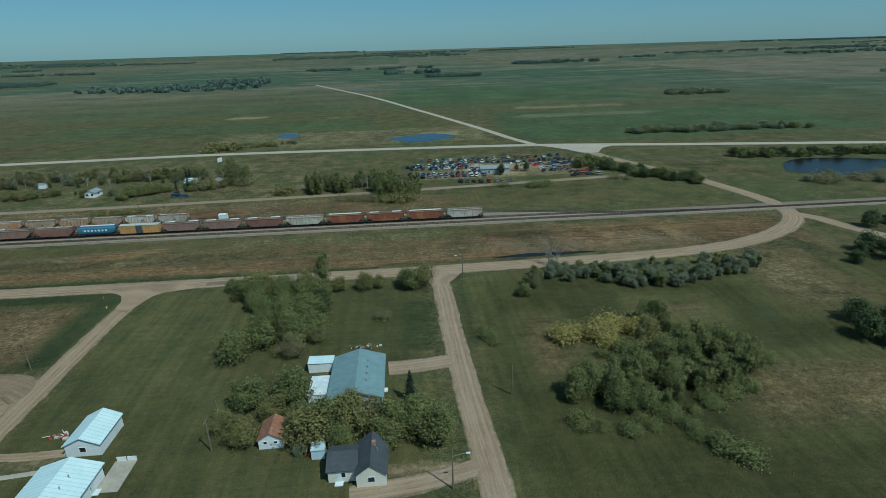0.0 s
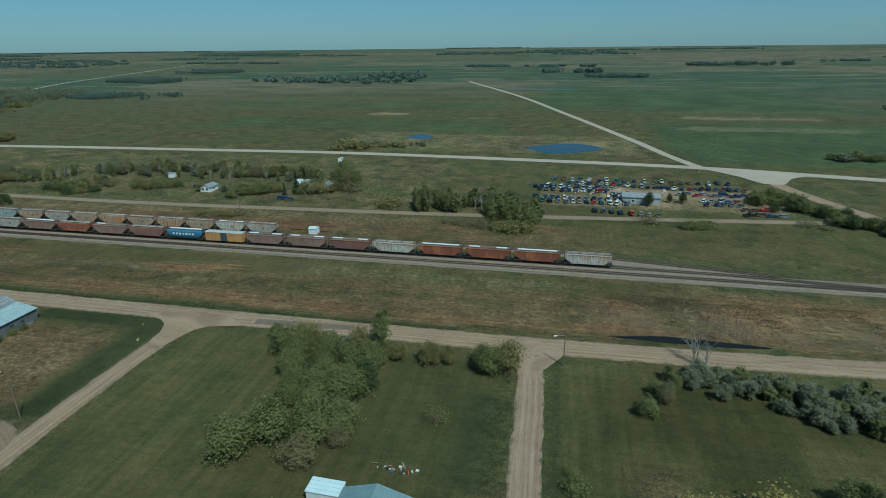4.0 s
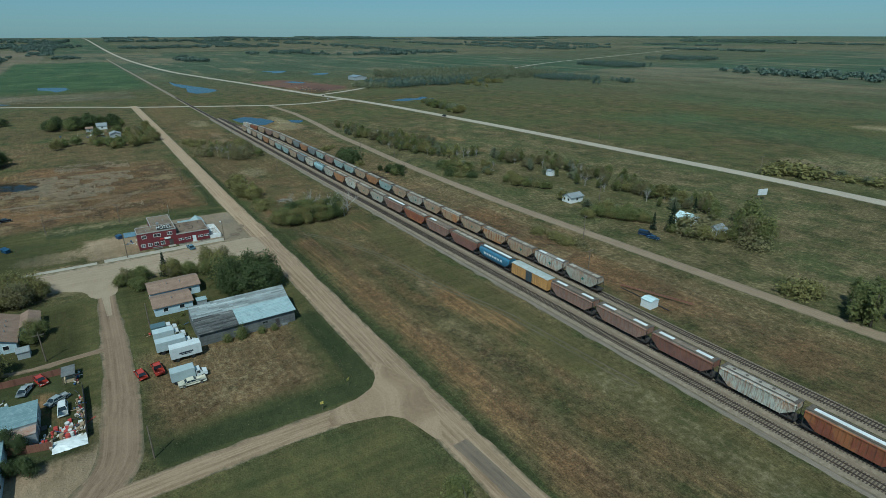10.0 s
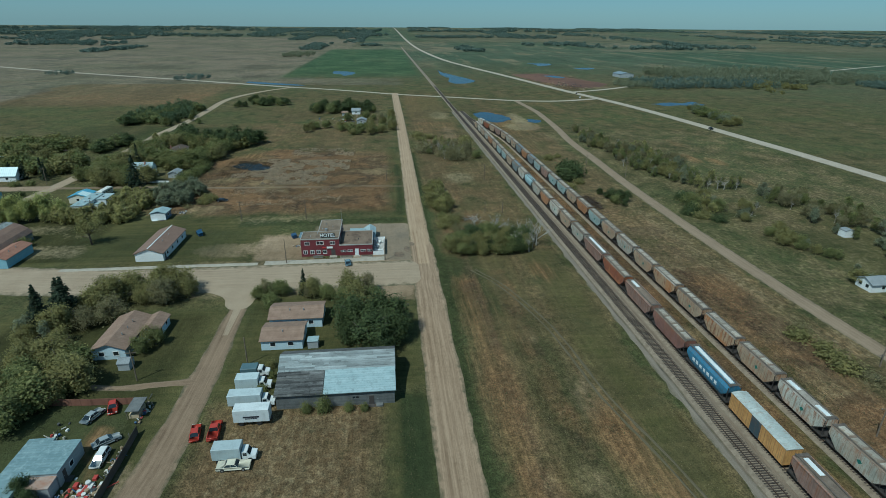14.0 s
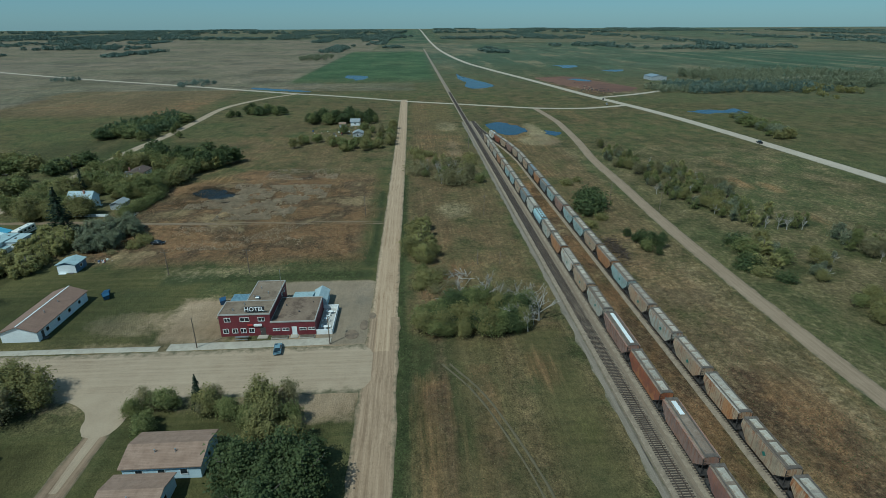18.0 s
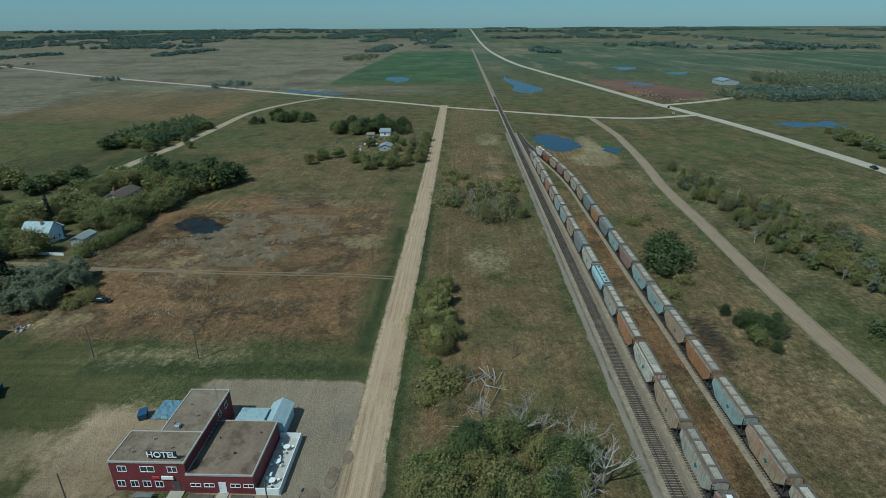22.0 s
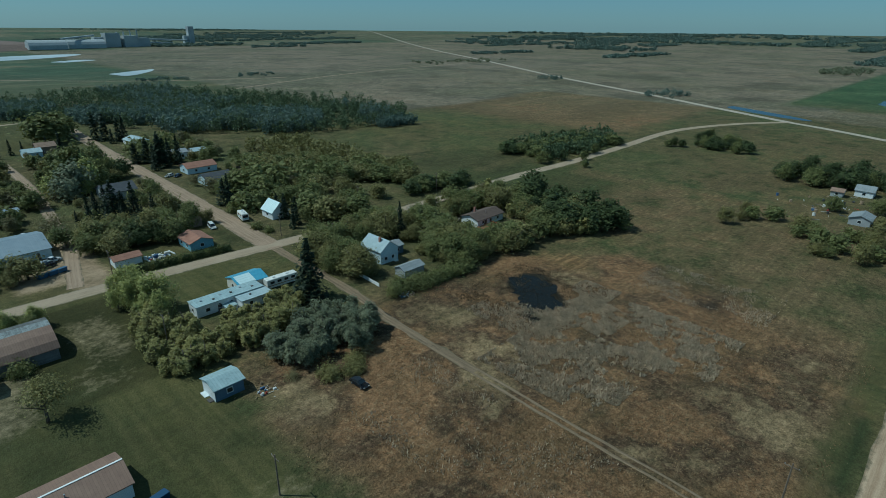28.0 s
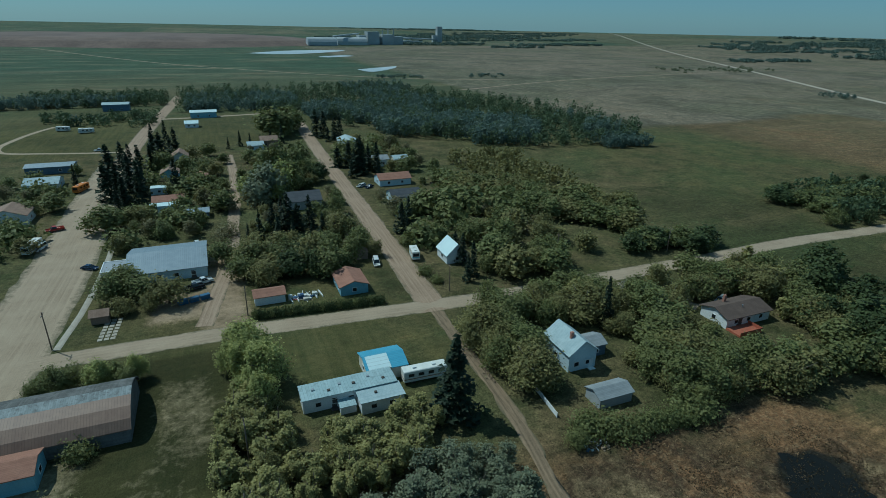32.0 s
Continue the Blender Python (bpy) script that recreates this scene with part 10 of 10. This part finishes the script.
part("strut", Geo().beam((-6, -1.6, 0.2), (11, -2.5, 0.3), 0.15, 6), UNDER, boom)


def fence(name, pts, h, mat, label):
    f = thing(name, 0, 0, 0, 0, label, "fence")
    for (xa, ya), (xb, yb) in zip(pts[:-1], pts[1:]):
        ln = math.hypot(xb - xa, yb - ya)
        n = max(1, int(ln / 2.4))
        for i in range(n):
            ta, tb = i / n, (i + 1) / n
            pa = Vector((xa + (xb - xa) * ta, ya + (yb - ya) * ta, 0))
            pb = Vector((xa + (xb - xa) * tb, ya + (yb - ya) * tb, 0))
            d = (pb - pa).normalized()
            nn = Vector((-d.y, d.x, 0)) * 0.03
            g = Geo().loft([[pa + nn + Vector((0, 0, 0.05)), pa - nn + Vector((0, 0, 0.05)), pa - nn + Vector((0, 0, h)), pa + nn + Vector((0, 0, h))], [pb + nn + Vector((0, 0, 0.05)), pb - nn + Vector((0, 0, 0.05)), pb - nn + Vector((0, 0, h)), pb + nn + Vector((0, 0, h))]])
            part("panel", g, mat, f)
            part("post", Geo().beam(pa + Vector((0, 0, -0.2)), pa + Vector((0, 0, h + 0.1)), 0.06, 5), mat, f)


fence("board_fence", [(-104.8, 113), (-114, 113), (-123, 112.8)], 1.8, BOARD_DARK, "dark board fence along the lane")
fence("board_fence", [(-107, 100.9), (-105.8, 104), (-104.8, 107.6)], 1.7, BOARD_RED, "reddish board fence of the junk yard")
fence("board_fence", [(-133, 90), (-132.2, 100), (-131.8, 109)], 1.6, BOARD_RED, "reddish board fence of the junk yard")
fence("picket_fence", [(-301, 58), (-301.6, 50), (-301.4, 44)], 1.1, TRIM, "white picket fence by the lane")
fence("garden_fence", [(-329, -69), (-344, -71), (-345, -90), (-337, -100)], 1.1, BOARD_DARK, "low dark wooden garden fence")
shelter = thing("wood_store", -129, 110.4, 0, 0, "open lumber shelter with a pale roof", "shelter")
part("roof", Geo().cbox(-2.2, -1.2, 2.0, 2.2, 1.4, 2.1, 0.03), BOARD_GREY, shelter)
for sx in (-2, 2):
    for sy in (-1, 1.2):
        part("post", Geo().beam((sx, sy, 0), (sx, sy, 2.0), 0.07, 5), POLE, shelter)
part("board_stack", Geo().cbox(-1.8, -0.9, 0, 1.6, 0.9, 0.9, 0.05), PLYWOOD, shelter)
sheet = thing("tarpaulin", -104.8, 110.2, 0, 0, "large white tarpaulin over a junk heap", "tarp")
gv, gf = [], []
for j in range(10):
    for i in range(10):
        e = math.sin(math.pi * i / 9) * math.sin(math.pi * j / 9)
        gv.append((-1.9 + i * 0.42, -2.8 + j * 0.62, 0.12 + 0.55 * e + 0.18 * noise.noise((i * 0.9, j * 0.9, 8))))
for j in range(9):
    for i in range(9):
        gf.append((j * 10 + i, j * 10 + i + 1, (j + 1) * 10 + i + 1, (j + 1) * 10 + i))
part("sheet", Geo().poly(gv, gf), surface("white_tarp", (0.6, 0.63, 0.62), (0.76, 0.78, 0.77), 2, 0.5), sheet)


def junk(x, y, rx, ry, n, seed, label, big=0.6, kinds=(0, 0, 1, 2, 2, 3, 4, 5)):
    """A heap of odd boxes, barrels and boards, too many to tell apart."""
    rs = random.Random(seed)
    mats = [plain("junk_a", (0.6, 0.6, 0.57)), plain("junk_b", (0.4, 0.05, 0.04)), plain("junk_c", (0.3, 0.22, 0.14)), plain("junk_d", (0.05, 0.1, 0.2)), plain("junk_e", (0.05, 0.05, 0.05)), plain("junk_f", (0.45, 0.42, 0.36))]
    th = thing("junk_heap", x, y, 0, 0, label, "junk", kind="stuff")
    geos = [Geo() for _ in mats]
    for i in range(n):
        g = geos[rs.choice(kinds)]
        px, py = rs.gauss(0, rx * 0.5), rs.gauss(0, ry * 0.5)
        s = rs.uniform(0.2, big)
        if rs.random() < 0.35:
            t = rs.uniform(0, 6.28)
            g.beam((px, py, 0.1), (px + math.cos(t) * s * 2.5, py + math.sin(t) * s * 2.5, rs.uniform(0.1, 0.7)), 0.08, 4)
        elif rs.random() < 0.5:
            g.beam((px, py, 0), (px + rs.uniform(-.2, .2), py, s), s * 0.45, 8)
        else:
            g.cbox(px - s * 0.6, py - s * 0.4, 0, px + s * 0.6, py + s * 0.4, s * rs.uniform(0.4, 0.9), 0.04)
    for g, m in zip(geos, mats):
        if g.v:
            part("scrap", g, m, th)


junk(-108.5, 110.3, 2.6, 2.6, 90, 1, "heap of household junk in the yard", 1.0)
junk(-115, 112, 6, 0.9, 60, 2, "row of junk along the board fence")
junk(-129, 111.6, 3, 1.2, 40, 3, "junk beside the lumber shelter")
junk(-108, 106.5, 2.6, 1.4, 36, 4, "junk on the trailer porch")
junk(-122, 98, 4, 1.5, 40, 5, "white junk behind the trailer home")
junk(-140, 131, 1.2, 5, 40, 6, "junk behind the parked trucks")
junk(-254.4, 79, 2.0, 2.0, 26, 7, "rubbish beside the workshop shed")
junk(-303.5, 66.5, 2.5, 2.0, 40, 8, "pale debris beside the dirt lane")
junk(-215, 130, 3, 2, 20, 9, "odds and ends beside the hotel")
junk(-12, 123.4, 3.6, 1.0, 26, 10, "pale stones and slabs on the lawn")
junk(-70.4, 96, 1.8, 1.2, 22, 11, "rusty red machinery beside the garage", 1.0)
junk(44, 312, 2.6, 4.5, 70, 12, "rusty scrap heap beside the workshop", 1.6)
junk(40, 330, 30, 12, 120, 13, "scattered scrap between the wrecks", 1.2)
junk(-265.8, -7, 4, 1.6, 40, 14, "lumber and frames beside the garage", 1.2)
junk(-730, 388, 44, 14, 120, 15, "dark cattle feeders in the feedlot", 1.5, (2, 4, 4))
junk(-480, 130, 22, 12, 60, 16, "farm scrap in the grass", 1.4)
frames = thing("cold_frames", -265.8, -7, 0, 8, "row of white timber garden frames", "garden frame")
for k in range(6):
    part("timber", Geo().box(-4.2 + k * 1.6, -1.9, 0, -4.0 + k * 1.6, 1.9, 0.45), TRIM, frames)
brush = Geo()
bs = random.Random(9)
for i in range(420):
    t, q = bs.uniform(0, 3.14), bs.gauss(0, 1)
    x, y = -253 + bs.gauss(0, 6), 246.4 + bs.gauss(0, 1.8)
    z = bs.uniform(0, 1.0) * math.exp(-((y - 246.4) / 2.2) ** 2)
    ln = bs.uniform(0.8, 2.2)
    brush.beam((x, y, z), (x + math.cos(t) * ln, y + math.sin(t) * ln, z + bs.uniform(0, 0.5)), 0.06, 3)
tagged(new("brush_pile", brush.mesh("brush_pile", surface("dead_wood", (0.05, 0.035, 0.026), (0.12, 0.085, 0.065), 2))), "heap of cut brush beside the tracks", "brush pile", kind="stuff")
logs = thing("fallen_branches", -226, 192, 0, 0, "bleached fallen branches in the grass", "branches", kind="stuff")
g = Geo()
for i in range(40):
    t = bs.uniform(-0.6, 1.2)
    x, y = bs.gauss(0, 4), bs.gauss(0, 4)
    g.beam((x, y, 0.1), (x + math.cos(t) * bs.uniform(1.5, 4), y + math.sin(t) * bs.uniform(1.5, 4), bs.uniform(0.1, 0.7)), 0.05, 4)
part("branch", g, GREYTWIG, logs)
trunks = thing("fallen_trunks", -236, 193, 0, 0, "bleached fallen tree trunks in dry grass", "tree trunk", kind="stuff")
g = Geo()
for i in range(16):
    t = bs.uniform(-1.0, 0.9)
    ln = bs.uniform(4, 8)
    x, y = bs.gauss(-2, 2.5), bs.gauss(0, 2.2)
    g.beam((x, y, 0.2), (x + math.cos(t) * ln, y + math.sin(t) * ln, bs.uniform(0.3, 1.6)), 0.13, 5, 0.04)
part("trunk", g, GREYTWIG, trunks)
walkway = thing("paving_slabs", -217, -7.2, 0, 0, "grid of pale paving slabs in a corner garden", "paving")
for i in range(7):
    for j in range(3):
        part("slab", Geo().cbox(-6 + j * 1.3 + i * 0.1, -4 + i * 1.5, 0, -5.0 + j * 1.3 + i * 0.1, -2.9 + i * 1.5, 0.08, 0.02), CONCRETE, walkway)


# ---- rough grass, reeds and weeds ----
def tufts(name, boxes, mat, label, size, lo=-0.1, seed=0, tall=1.0, freq=0.06, soft=0.16, afloat=False):
    """Dry blades in loose tufts over stretches of the plan: (x0, y0, x1, y1, count)."""
    rs = np.random.RandomState(500 + seed)
    cs = []
    for x0, y0, x1, y1, n in boxes:
        p = np.stack([rs.uniform(x0, x1, n), rs.uniform(y0, y1, n)], 1)
        keep = np.array([noise.noise((a * freq, b * freq, seed)) + 0.5 * noise.noise((a * freq * 4, b * freq * 4, seed)) + e > lo and (afloat or not in_water(a, b)) for (a, b), e in zip(p, rs.normal(0, soft, n))])
        cs.append(p[keep])
    p = np.concatenate(cs)
    n = len(p)
    ang = rs.uniform(0, 2 * math.pi, n)
    s = size * rs.uniform(0.5, 1.3, n)
    h = s * tall * rs.uniform(0.7, 1.3, n)
    lean = rs.normal(0, 0.3, (n, 2)) * h[:, None]
    ca, sa = np.cos(ang), np.sin(ang)
    z = np.zeros(n)
    v = np.stack([np.stack([p[:, 0] - ca * s * 0.5, p[:, 1] - sa * s * 0.5, z], 1), np.stack([p[:, 0] + ca * s * 0.5, p[:, 1] + sa * s * 0.5, z], 1),
                  np.stack([p[:, 0] + ca * s * 0.35 + lean[:, 0], p[:, 1] + sa * s * 0.35 + lean[:, 1], h], 1), np.stack([p[:, 0] - ca * s * 0.45 + lean[:, 0], p[:, 1] - sa * s * 0.45 + lean[:, 1], h * 0.8], 1)], 1).reshape(-1, 3)
    tagged(new(name, fast_mesh(name, v, np.arange(4 * n).reshape(-1, 4), mat)), label, "grass", kind="stuff")


def in_water(a, b):
    u, v = (a + 328) * 0.66 + (b - 92) * 0.75, (a + 328) * -0.75 + (b - 92) * 0.66
    return (u / 5.0) ** 2 + (v / 12.0) ** 2 < 1 or abs(a + 290) < 2.2


SEDGE = foliage("dark_sedge", (0.06, 0.045, 0.026), (0.12, 0.09, 0.055), (0.09, 0.066, 0.04))
RUSSET = foliage("russet_grass", (0.2, 0.13, 0.07), (0.36, 0.25, 0.145), (0.28, 0.19, 0.108))
tufts("cattails", [(-337, 97, -318, 112, 16000), (-343, 110, -318, 134, 34000), (-322, 101, -293, 131, 40000), (-342, 127, -320, 141, 14000)], CATTAIL, "pale dry cattails standing in the marsh", 0.2, -0.02, 1, 1.9, 0.13, 0.1)
tufts("cattails", [(-374, 106, -352, 142, 12000), (-286, 92, -262, 140, 9000)], CATTAIL, "thin dry cattails at the edge of the marsh", 0.16, 0.16, 11, 2.0, 0.09)
tufts("cattails", [(-322, 84, -308, 108, 7000), (-346, 96, -330, 108, 6000)], CATTAIL, "pale dry cattails beside the slough", 0.2, -0.1, 6, 1.9, 0.2)
tufts("sedge", [(-344, 76, -312, 108, 16000)], SEDGE, "dark wet sedge in and round the slough", 0.2, 0.08, 7, 0.7, 0.16, 0.2, True)
tufts("marsh_grass", [(-352, 70, -248, 164, 46000)], RUSSET, "russet dry marsh grass", 0.2, 0.05, 8, 0.9, 0.04)
tufts("cattails", [(30, 184, 110, 196, 22000)], CATTAIL, "pale dry reeds beside the ditch", 0.12, 0.05, 2, 1.6, 0.09)
tufts("sedge", [(30, 192, 100, 207, 12000)], SEDGE, "dark dead weeds beside the reeds", 0.16, 0.1, 9, 1.1, 0.08)
tufts("dry_grass", [(-130, 122, -92, 164, 7000), (-340, 176, -205, 216, 13000), (-205, 176, -60, 216, 14000), (-60, 176, 60, 216, 12000), (18, 70, 110, 160, 14000), (-350, 84, -246, 166, 16000)], STRAW, "tufts of dry grass", 0.15, 0.0, 3, 1.0)
tufts("weeds", [(-340, 176, -60, 216, 16000), (18, 70, 110, 160, 2500), (-250, 243, 20, 270, 16000)], SHRUB, "low green and brown weeds", 0.19, 0.05, 4, 0.9)
tufts("rusty_weeds", [(-185, 244, -75, 262, 14000), (-330, 231.5, -110, 236.5, 14000)], foliage("rusty_stems", (0.11, 0.06, 0.035), (0.18, 0.105, 0.062), (0.14, 0.085, 0.048)), "rust-brown weeds beside the tracks", 0.14, 0.0, 5, 1.2)
